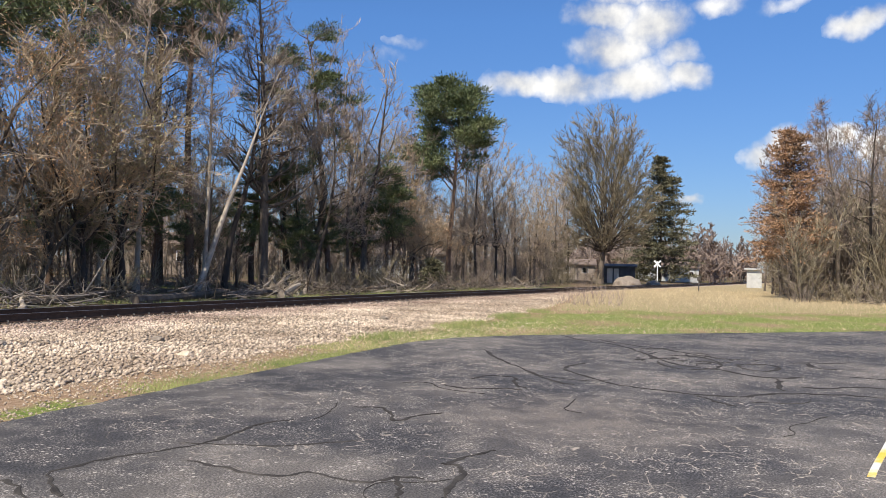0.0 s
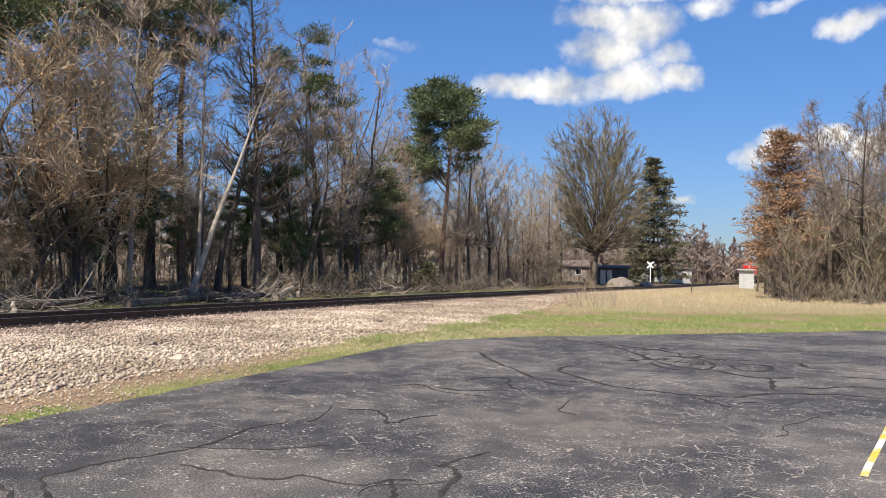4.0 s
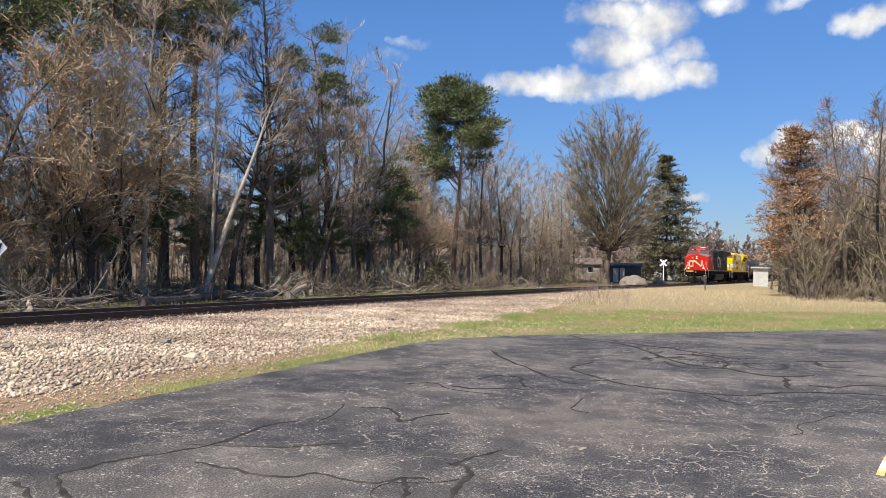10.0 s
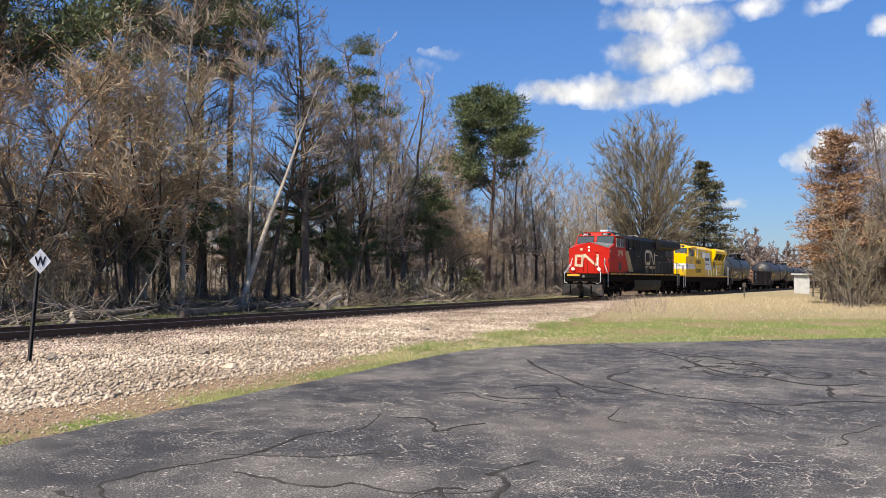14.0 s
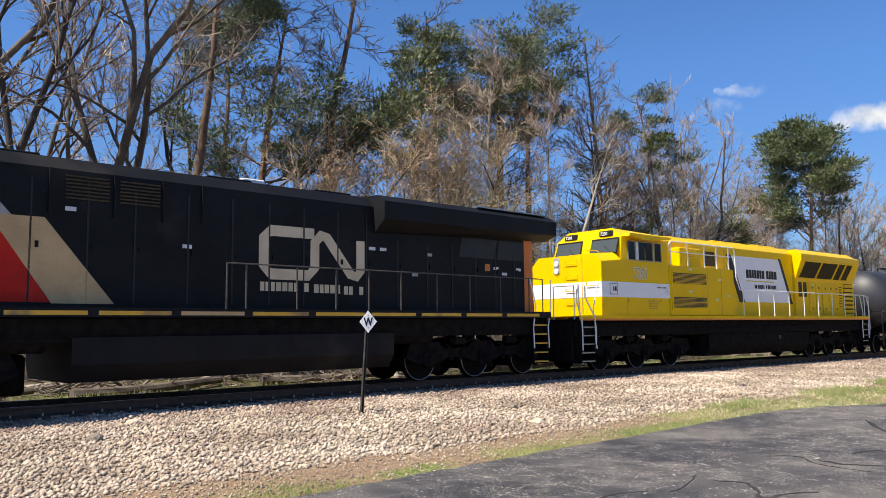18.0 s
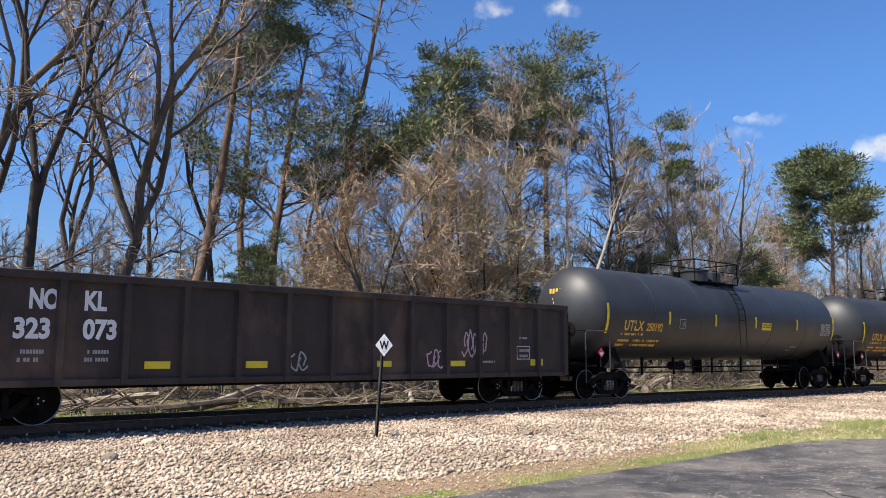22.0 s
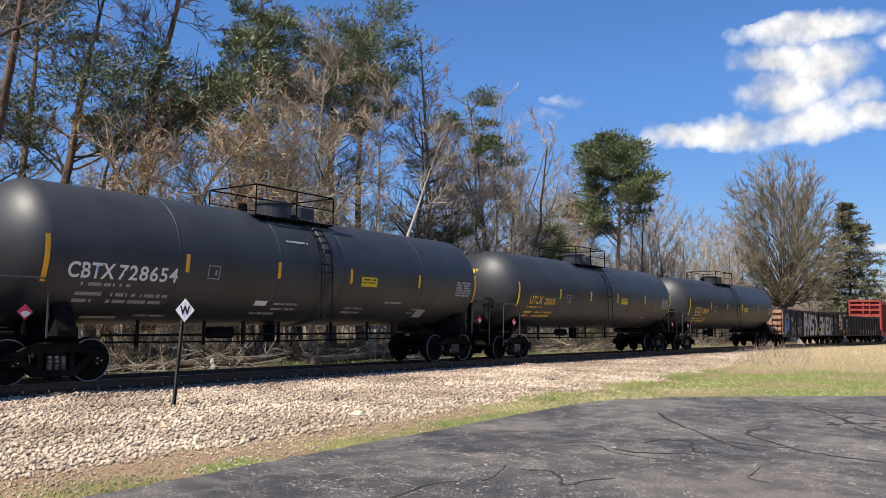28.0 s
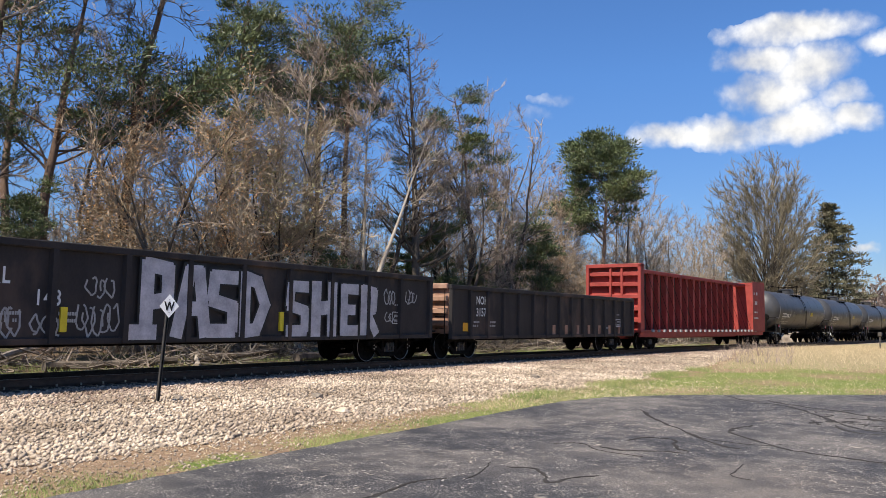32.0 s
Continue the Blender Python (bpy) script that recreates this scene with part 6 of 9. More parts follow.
def build_red_loco():
    e = thing("lead_locomotive")
    tagged(e, "red and black diesel locomotive leading the freight train, headlights lit", "locomotive")
    c = 9.2  # middle, from the nose
    X = lambda u: u - c
    part("frame", box(bmesh.new(), X(-1.25), X(19.4), -1.4, 1.4, 1.15, 1.62, 0.03), "under", e)
    part("walkway", box(bmesh.new(), X(-1.25), X(19.4), -1.55, 1.55, 1.62, 1.66), "under", e)
    sill = part("side_sill", box(bmesh.new(), X(-0.2), X(19.4), -1.56, -1.52, 1.62, 1.8), "loco_black", e)
    for k in range(12):
        u = 0.1 + k * 1.58
        slab(e, "sill_stripe", X(u), X(u + 1.38), 1.66, 1.74, -1.56, "amber" if k not in (2, 5) else "tan")
    part("far_sill", box(bmesh.new(), X(-0.2), X(19.4), 1.52, 1.56, 1.62, 1.8), "amber", e)
    # nose and cab
    bm = bmesh.new()
    skin(bm, [(X(0.0), [(-1.48, 1.72), (-1.5, 3.46), (-0.12, 3.88), (0.12, 3.88), (1.5, 3.46), (1.48, 1.72)]), (X(1.18), [(-1.5, 1.72), (-1.5, 3.82), (-0.2, 3.96), (0.2, 3.96), (1.5, 3.82), (1.5, 1.72)])])
    nose = part("nose", bm, "red", e)
    bm = bmesh.new()
    skin(bm, [[(X(1.14), -1.5, 1.72), (X(1.14), -1.5, 3.8), (X(1.5), -1.42, 4.42), (X(1.6), -0.95, 4.7), (X(1.6), 0.95, 4.7), (X(1.5), 1.42, 4.42), (X(1.14), 1.5, 3.8), (X(1.14), 1.5, 1.72)],
              [(X(3.62), -1.5, 1.72), (X(3.62), -1.5, 3.8), (X(3.62), -1.46, 4.42), (X(3.62), -0.95, 4.7), (X(3.62), 0.95, 4.7), (X(3.62), 1.46, 4.42), (X(3.62), 1.5, 3.8), (X(3.62), 1.5, 1.72)]])
    cab = part("cab", bm, "red", e)
    bm = bmesh.new()
    skin(bm, [(X(1.62), gable(1.44, 4.5, 4.52, 4.74, 0.9)), (X(3.7), gable(1.44, 4.5, 4.52, 4.74, 0.9))])
    part("cab_roof", bm, "loco_black", e, "dark cab roof")
    # the shelf in front of the windscreen: non-slip, its grey lightened as if sunlit
    bm = bmesh.new()
    for s in (-1, 1):
        bm.faces.new([bm.verts.new(p) for p in [(X(0.05), s * 1.4, 3.515), (X(0.05), s * 0.12, 3.9), (X(1.16), s * 0.2, 3.975), (X(1.16), s * 1.4, 3.855)]])
    part("nose_top", bm, "tread_grey", nose, "non-slip nose deck in sun-lightened grey")
    for y0, y1 in ((-1.36, -0.12), (0.12, 1.36)):
        bm = bmesh.new()
        fr = [(X(1.17), y0, 3.88), (X(1.17), y1, 3.88), (X(1.46), y1, 4.4), (X(1.46), y0, 4.4)]
        o = Vector((-0.02, 0, 0.01))
        bm.faces.new([bm.verts.new(Vector(p) + o) for p in fr])
        ws = part("windscreen", bm, "pane_blue", cab)
        bm = rod(bmesh.new(), [Vector(p) + o for p in fr] + [Vector(fr[0]) + o], 0.025)
        part("windscreen_frame", bm, "loco_black", cab)
        part("wiper", rod(bmesh.new(), [(X(1.13), (y0 + y1) / 2 - 0.2, 3.92), (X(1.3), (y0 + y1) / 2 + 0.05, 4.22)], 0.012), "ink", cab)
        part("number_board", box(bmesh.new(), X(1.49), X(1.6), (y0 + y1) / 2 - 0.34, (y0 + y1) / 2 + 0.34, 4.45, 4.64, 0.02), "ink", cab)
        lettering(cab, "number", "2992", X(1.482), 4.48, 0.18, (y0 + y1) / 2 + 0.26, "mark_white", face="front", bold=0.004)
    for a, b in ((1.5, 1.9), (1.98, 2.82), (2.9, 3.36)):
        part("side_window", box(bmesh.new(), X(a), X(b), -1.512, -1.47, 3.64, 4.26), "pane", cab)
        for s in (-1.512,):
            part("window_frame", rod(bmesh.new(), [(X(a), s, 3.64), (X(b), s, 3.64), (X(b), s, 4.26), (X(a), s, 4.26), (X(a), s, 3.64)], 0.022), "mark_grey", cab)
    part("window_bar", box(bmesh.new(), X(2.33), X(2.41), -1.53, -1.48, 3.64, 4.26), "mark_white", cab)
    # the visor's grey has the sky light on it put into the colour
    bm = bmesh.new()
    prism(bm, [(X(1.45), 4.42), (X(3.5), 4.34), (X(3.55), 4.4), (X(1.5), 4.5)], -1.72, -1.4)
    part("sun_visor", bm, "tread_grey", cab)
    lettering(cab, "number", "2992", X(1.78), 3.03, 0.56, -1.5, "cream", "large pale cab number", bold=0.012, squeeze=1.1)
    bars(cab, "small_print", [(X(2.15), X(2.65), 2.9, 0.05)], -1.5, "mark_grey")
    slab(cab, "louvre", X(2.0), X(2.62), 1.98, 2.52, -1.5, "ink")
    slab(cab, "builder_plate", X(0.05), X(0.2), 3.2, 3.32, -1.5, "mark_white")
    # front details
    for y, z in ((-0.55, 3.55), (-0.55, 3.33)):
        part("headlight", drum(bmesh.new(), (X(-0.02), 0.0, z), 0.068, 0.03, "x", 16), "lamp", nose, "lit headlight")
    part("headlight_box", box(bmesh.new(), X(-0.012), X(0.02), -0.17, 0.17, 3.18, 3.7, 0.01), "red", nose)
    for y in (-0.95, 0.95):
        part("ditch_light", drum(bmesh.new(), (X(-0.62), y, 2.02), 0.1, 0.06, "x", 16), "lamp", e, "lit ditch light")
        part("ditch_light_housing", box(bmesh.new(), X(-0.56), X(-0.4), y - 0.16, y + 0.16, 1.66, 2.2, 0.02), "red", e)
    part("emblem", drum(bmesh.new(), (X(-0.012), 0.56, 3.42), 0.1, 0.012, "x", 20), "cream", nose)
    # the ribbon mark on the nose
    for pts in ([(0.95, 2.95), (0.55, 2.95), (0.35, 2.9)], [(0.95, 2.95), (0.98, 2.3), (0.55, 2.25), (0.5, 2.3)], [(0.5, 2.25), (0.45, 2.95), (0.3, 3.0), (-0.5, 2.3), (-0.62, 2.35), (-0.65, 3.0)]):
        bm = bmesh.new()
        for (ya, za), (yb, zb) in zip(pts, pts[1:]):
            d = Vector((0, yb - ya, zb - za)).normalized()
            n = Vector((0, -d.z, d.y)) * 0.09
            q = [(ya, za), (yb, zb)]
            vs = [bm.verts.new((X(-0.012), q[0][0] + n.y - d.y * 0.06, q[0][1] + n.z - d.z * 0.06)), bm.verts.new((X(-0.012), q[1][0] + n.y + d.y * 0.06, q[1][1] + n.z + d.z * 0.06)), bm.verts.new((X(-0.012), q[1][0] - n.y + d.y * 0.06, q[1][1] - n.z + d.z * 0.06)), bm.verts.new((X(-0.012), q[0][0] - n.y - d.y * 0.06, q[0][1] - n.z - d.z * 0.06))]
            bm.faces.new(vs)
            bmesh.ops.translate(bm, verts=vs, vec=(-0.0007 * len(bm.faces), 0, 0))
        part("nose_mark", bm, "cream", nose, "cream ribbon-shaped emblem")
    for z in (3.3, 3.0, 2.65, 2.3):
        part("nose_step", rod(bmesh.new(), [(X(0), -0.35, z), (X(-0.07), -0.35, z), (X(-0.07), -0.72, z), (X(0), -0.72, z)], 0.014), "red", nose)
    part("front_plate", box(bmesh.new(), X(-1.3), X(-1.2), -1.1, 1.1, 1.35, 1.66, 0.02), "under", e)
    part("front_stripe", box(bmesh.new(), X(-1.32), X(-1.3), 0.2, 1.1, 1.52, 1.66), "amber", e, "amber end stripe")
    part("front_door_rail", rod(bmesh.new(), [(X(-1.2), -0.35, 1.7), (X(-1.2), -0.35, 2.55), (X(-1.2), 0.35, 2.55), (X(-1.2), 0.35, 1.7)], 0.02), "loco_black", e)
    for s in (-1, 1):
        part("grab_iron", rod(bmesh.new(), [(X(-1.3), s * 1.05, 1.0), (X(-1.33), s * 1.3, 1.1), (X(-1.33), s * 1.32, 1.72), (X(-0.95), s * 0.95, 2.45), (X(-0.85), s * 0.92, 2.75)], 0.02), "rail_white", e)
        part("grab_iron", rod(bmesh.new(), [(X(-0.5), s * 1.57, 0.8), (X(-0.5), s * 1.57, 1.72), (X(-0.25), s * 1.24, 2.3), (X(-0.12), s * 1.2, 2.8)], 0.02), "rail_white", e)
    for k, y in enumerate((-0.95, -0.8, -0.66, -0.5, 0.45, 0.6, 0.75, 0.9)):
        part("air_hose", rod(bmesh.new(), [(X(-1.3), y, 1.3), (X(-1.42), y + 0.03, 1.1), (X(-1.44), y + 0.05 * (k % 3), 0.75), (X(-1.36), y + 0.1, 0.6)], 0.028), "under", e)
    for y in (-0.42, 0.42):
        part("door_post", rod(bmesh.new(), [(X(-0.05), y, 1.9), (X(-0.06), y, 2.85)], 0.022), "red", e)
    part("red_marker", drum(bmesh.new(), (X(-1.34), -0.1, 1.5), 0.09, 0.04, "x", 14), "steel", e)
    plow(e, X(-1.2))
    side_steps(e, X(-1.05), 1, "loco_black", "under")
    side_steps(e, X(19.3), -1, "rail_white", "amber")
    # long hood
    w = 1.1
    bm = bmesh.new()
    skin(bm, [(X(3.64), gable(w, 1.66, 4.4, 4.66, 0.85)), (X(13.15), gable(w, 1.66, 4.4, 4.66, 0.85))])
    hood = part("hood", bm, "loco_black", e)
    bm = bmesh.new()
    skin(bm, [(X(13.15), gable(w, 1.66, 4.4, 4.6, 0.85)), (X(19.1), gable(w, 1.66, 4.4, 4.6, 0.85))])
    part("rear_hood", bm, "loco_black", e)
    bm = bmesh.new()
    skin(bm, [(X(13.15), [(-1.15, 3.75), (-1.55, 4.05), (-1.55, 4.5), (-1.25, 4.68), (1.25, 4.68), (1.55, 4.5), (1.55, 4.05), (1.15, 3.75)]), (X(19.75), [(-1.15, 3.95), (-1.55, 4.1), (-1.55, 4.5), (-1.25, 4.68), (1.25, 4.68), (1.55, 4.5), (1.55, 4.1), (1.15, 3.95)])])
    part("radiator_wing", bm, "loco_black", e)
    part("radiator_top", box(bmesh.new(), X(16.6), X(19.5), -1.35, 1.35, 4.69, 4.73), "steel", e)
    for a, b in ((16.2, 17.6), (17.7, 18.9)):
        slab(e, "radiator_screen", X(a), X(b), 3.3, 3.85, -1.1, "ink", shear=-0.12)
    for u in (4.1, 5.3, 6.3, 7.2, 8.3, 9.3, 10.2, 11.1, 12.05, 12.9, 13.9, 14.9, 15.8, 16.7, 17.5, 18.3):
        slab(hood, "door_seam", X(u), X(u + 0.035), 1.9, 4.2 if u < 13 else 3.6, -w, "ink", depth=0.012)
        part("door_latch", box(bmesh.new(), X(u + 0.1), X(u + 0.16), -w - 0.03, -w, 2.9, 3.02), "loco_black", hood)
    for u, n in ((5.9, 7), (6.9, 7)):
        for k in range(n):
            slab(hood, "louvre", X(u), X(u + 0.8), 3.85 + k * 0.07, 3.88 + k * 0.07, -w, "grille", depth=0.03)
    for u in (5.6, 6.78, 7.75, 8.6):
        part("vent_post", box(bmesh.new(), X(u), X(u + 0.05), -w - 0.05, -w, 3.55, 4.4), "loco_black", hood)
    slab(hood, "red_panel", X(3.66), X(4.72), 1.9, 3.46, -w, "red", depth=0.008)
    bm = bmesh.new()
    prism(bm, [(X(4.5), 3.46), (X(4.72), 3.46), (X(5.75), 1.9), (X(4.5), 1.9)], -w - 0.006, -w + 0.004)
    part("red_panel", bm, "red", hood)
    bm = bmesh.new()
    prism(bm, [(X(3.9), 3.88), (X(4.62), 3.88), (X(5.0), 3.46), (X(3.9), 3.46)], -w - 0.01, -w + 0.004)
    part("pale_stripe", bm, "mark_grey", hood)
    bm = bmesh.new()
    prism(bm, [(X(4.62), 3.46), (X(5.55), 3.46), (X(6.85), 1.88), (X(5.72), 1.88)], -w - 0.012, -w + 0.004)
    part("tan_stripe", bm, "tan", hood)
    # the ribbon mark and the line of print under it
    R0 = -w - 0.008
    mark = [(11.4, 3.58), (10.25, 3.58), (10.08, 3.42), (10.08, 2.78), (10.25, 2.6), (11.25, 2.6), (11.42, 2.78), (11.42, 3.38), (11.6, 3.56), (11.75, 3.52), (12.45, 2.66), (12.62, 2.62), (12.74, 2.75), (12.74, 3.5)]
    bm = bmesh.new()
    left, right = [], []
    for i, (u, z) in enumerate(mark):
        a, b = Vector(mark[max(i - 1, 0)]), Vector(mark[min(i + 1, len(mark) - 1)])
        d = (b - a).normalized()
        n = Vector((-d.y, d.x)) * 0.125
        left.append(bm.verts.new((X(u + n.x), R0, z + n.y)))
        right.append(bm.verts.new((X(u - n.x), R0, z - n.y)))
    for i in range(len(mark) - 1):
        bm.faces.new((left[i], left[i + 1], right[i + 1], right[i]))
    part("side_mark", bm, "cream", hood, "cream ribbon-shaped emblem")
    bars(hood, "web_print", [(X(10.0), X(11.2), 2.22, 0.2), (X(11.4), X(12.1), 2.2, 0.2), (X(12.25), X(12.85), 2.18, 0.2)], -w, "cream", seed=4)
    for u, z, m2 in ((13.0, 3.3, "mark_white"), (13.35, 3.3, "mark_white"), (5.9, 3.62, "mark_white"), (8.2, 3.05, "mark_white"), (17.1, 2.95, "orange"), (17.45, 3.0, "mark_white"), (17.8, 2.85, "mark_white"), (18.4, 3.0, "mark_white"), (14.9, 3.25, "mark_grey"), (14.4, 2.7, "mark_grey")):
        slab(hood, "decal", X(u), X(u + 0.2), z, z + 0.08 if m2 != "orange" else z + 0.2, -w, m2)
    part("rear_panel", box(bmesh.new(), X(19.1), X(19.14), -1.0, 1.0, 1.7, 4.3), "orange", e, "orange rear end panel")
    part("rear_corner", box(bmesh.new(), X(18.75), X(19.11), -1.115, -1.06, 1.7, 3.95), "orange", e, "orange corner panel")
    for u in (4.5, 9.0, 11.8):
        part("roof_hatch", box(bmesh.new(), X(u), X(u + 1.1), -0.5, 0.5, 4.66, 4.78, 0.02), "loco_black", e)
    part("roof_unit", box(bmesh.new(), X(2.0), X(2.7), -0.7, -0.1, 4.74, 4.9, 0.03), "mark_white", e, "white roof air unit")
    part("roof_unit", box(bmesh.new(), X(9.9), X(10.5), -0.4, 0.4, 4.68, 4.85, 0.03), "mark_white", e)
    walk_rail(e, [X(u) for u in (9.0, 9.45, 10.7, 11.75, 12.7, 13.7, 14.9, 16.1, 17.3, 18.5, 19.1)], -1.5, 1.66, 2.76, "spring_steel")
    walk_rail(e, [X(u) for u in (4.5, 7.5, 10.5, 13.5, 16.5, 19.0)], 1.5, 1.66, 2.76, "loco_black")
    # tank and running gear
    bm = bmesh.new()
    prism_x(bm, [(-1.25, 0.42), (-1.46, 0.75), (-1.46, 1.25), (1.46, 1.25), (1.46, 0.75), (1.25, 0.42)], X(6.0), X(13.5))
    part("fuel_tank", bm, "loco_black", e)
    for u in (4.9, 14.2):
        part("air_reservoir", drum(bmesh.new(), (X(u), -1.15, 1.15), 0.18, 0.7, "x", 14), "under", e)
    loco_truck(e, X(2.45))
    loco_truck(e, X(16.9))
    coupler(e, X(-1.25), -1)
    coupler(e, X(19.4), 1)
    return keyed(e, 12.7 + c)


def build_yellow_loco():
    e = thing("trailing_locomotive")
    tagged(e, "bright yellow diesel locomotive with a white band, second in the train", "locomotive")
    c = 9.7
    X = lambda u: u - c
    part("frame", box(bmesh.new(), X(-1.25), X(20.5), -1.4, 1.4, 1.12, 1.6, 0.03), "under", e)
    part("walkway", box(bmesh.new(), X(-1.25), X(20.5), -1.55, 1.55, 1.62, 1.66), "under", e)
    part("side_sill", box(bmesh.new(), X(-1.2), X(20.4), -1.57, -1.52, 1.64, 1.78), "yellow", e)
    part("sill_band", box(bmesh.new(), X(-1.2), X(20.4), -1.575, -1.565, 1.62, 1.68), "orange", e)
    part("far_sill", box(bmesh.new(), X(-1.2), X(20.4), 1.52, 1.57, 1.64, 1.78), "yellow", e)
    bm = bmesh.new()
    skin(bm, [(X(0.0), [(-1.48, 1.78), (-1.5, 3.52), (-1.2, 3.8), (1.2, 3.8), (1.5, 3.52), (1.48, 1.78)]), (X(1.05), [(-1.5, 1.78), (-1.5, 3.62), (-1.2, 3.88), (1.2, 3.88), (1.5, 3.62), (1.5, 1.78)])])
    nose = part("nose", bm, "yellow", e)
    bm = bmesh.new()
    skin(bm, [[(X(1.0), -1.5, 1.78), (X(1.0), -1.5, 3.6), (X(1.24), -1.4, 4.42), (X(1.32), -0.95, 4.74), (X(1.32), 0.95, 4.74), (X(1.24), 1.4, 4.42), (X(1.0), 1.5, 3.6), (X(1.0), 1.5, 1.78)],
              [(X(3.72), -1.5, 1.78), (X(3.72), -1.5, 3.6), (X(3.72), -1.5, 4.35), (X(3.72), -1.0, 4.66), (X(3.72), 1.0, 4.66), (X(3.72), 1.5, 4.35), (X(3.72), 1.5, 3.6), (X(3.72), 1.5, 1.78)]])
    cab = part("cab", bm, "yellow", e)
    for y0, y1 in ((-1.32, -0.22), (0.22, 1.32)):
        fr = [(X(1.06), y0, 3.86 if y0 < 0 else 3.86), (X(1.06), y1, 3.9), (X(1.23), y1, 4.36), (X(1.23), y0, 4.36)]
        o = Vector((-0.03, 0, 0.012))
        bm = bmesh.new()
        bm.faces.new([bm.verts.new(Vector(p) + o) for p in fr])
        part("windscreen", bm, "pane_blue", cab)
        part("windscreen_frame", rod(bmesh.new(), [Vector(p) + o for p in fr] + [Vector(fr[0]) + o], 0.03), "ink", cab)
        ym = (y0 + y1) / 2
        part("number_board", box(bmesh.new(), X(1.2), X(1.34), ym - 0.28, ym + 0.28, 4.46, 4.66, 0.03), "ink", cab)
        lettering(cab, "number", "7201", X(1.192), 4.5, 0.16, ym + 0.21, "mark_white", face="front", bold=0.004)
        part("wiper", rod(bmesh.new(), [(X(1.02), ym - 0.3, 3.9), (X(1.1), ym, 4.15)], 0.012), "ink", cab)
    for a, b in ((1.44, 1.79), (1.93, 2.36), (2.4, 2.79), (2.94, 3.28)):
        part("side_window", box(bmesh.new(), X(a), X(b), -1.512, -1.47, 3.65, 4.25), "pane", cab)
    for a, b in ((1.42, 1.81), (1.91, 2.81), (2.92, 3.3)):
        part("window_frame", rod(bmesh.new(), [(X(a), -1.512, 3.63), (X(b), -1.512, 3.63), (X(b), -1.512, 4.27), (X(a), -1.512, 4.27), (X(a), -1.512, 3.63)], 0.02), "mark_grey", cab)
    part("window_bar", box(bmesh.new(), X(1.84), X(1.98), -1.53, -1.48, 3.65, 4.25), "mark_white", cab)
    bm = bmesh.new()
    prism(bm, [(X(1.2), 4.4), (X(1.75), 4.36), (X(2.0), 4.3), (X(2.95), 4.34), (X(3.1), 4.4), (X(3.6), 4.42), (X(3.6), 4.48), (X(1.25), 4.5)], -1.74, -1.42)
    part("eyebrow", bm, "yellow", cab)
    lettering(cab, "number", "7201", X(1.72), 3.03, 0.5, -1.5, "mark_white", "outlined cab number", bold=0.03, squeeze=0.78)
    lettering(cab, "number_face", "7201", X(1.72), 3.03, 0.5, -1.506, "amber", squeeze=0.78)
    slab(cab, "white_band", X(0.0), X(3.76), 2.38, 2.88, -1.5, "white", "white band round the cab")
    bm = bmesh.new()
    prism_x(bm, [(-1.49, 2.38), (1.49, 2.38), (1.49, 2.88), (-1.49, 2.88)], X(-0.008), X(0.01))
    part("white_band", bm, "white", nose)
    part("emblem_frame", rod(bmesh.new(), [(X(0.4), -1.512, 2.47), (X(0.78), -1.512, 2.47), (X(0.78), -1.512, 2.82), (X(0.4), -1.512, 2.82), (X(0.4), -1.512, 2.47)], 0.012), "ink", cab)
    bars(cab, "emblem", [(X(0.44), X(0.72), 2.58, 0.14)], -1.51, "ink", seed=2)
    bars(cab, "small_print", [(X(3.0), X(3.5), 2.72, 0.05)], -1.51, "ink", seed=3)
    for k, z in enumerate((2.0, 2.08, 2.16, 2.24)):
        slab(cab, "louvre", X(2.5), X(3.0), z, z + 0.04, -1.5, "amber", depth=0.02)
    for u in (1.35, 2.75, 3.15):
        slab(cab, "latch", X(u), X(u + 0.06), 2.24, 2.32, -1.5, "amber", depth=0.02)
    slab(cab, "panel_seam", X(1.3), X(1.33), 1.82, 2.36, -1.5, "amber")
    part("headlight_recess", box(bmesh.new(), X(-0.014), X(0.02), 0.25, 0.5, 3.2, 3.75, 0.01), "mark_grey", nose)
    for z in (3.3, 3.55):
        part("headlight", drum(bmesh.new(), (X(-0.02), 0.375, z), 0.1, 0.03, "x", 14), "mark_white", nose)
    for z in (3.5, 3.05, 2.6, 2.2):
        part("nose_step", rod(bmesh.new(), [(X(0), -0.02, z + 0.12), (X(-0.06), -0.02, z), (X(-0.06), -0.5, z), (X(0), -0.5, z + 0.12)], 0.014), "yellow", nose)
    part("nose_step", rod(bmesh.new(), [(X(0), -0.9, 2.9), (X(-0.06), -0.9, 2.75), (X(-0.06), -1.4, 2.75), (X(0), -1.4, 2.9)], 0.014), "yellow", nose)
    part("nose_door_seam", box(bmesh.new(), X(-0.012), X(0.01), -0.72, -0.69, 1.85, 3.7), "amber", nose)
    part("nose_top_rail", rod(bmesh.new(), [(X(0.15), -0.7, 3.88), (X(0.2), -0.7, 3.94), (X(0.8), -0.7, 3.97), (X(0.9), -0.7, 3.92)], 0.014), "yellow", nose)
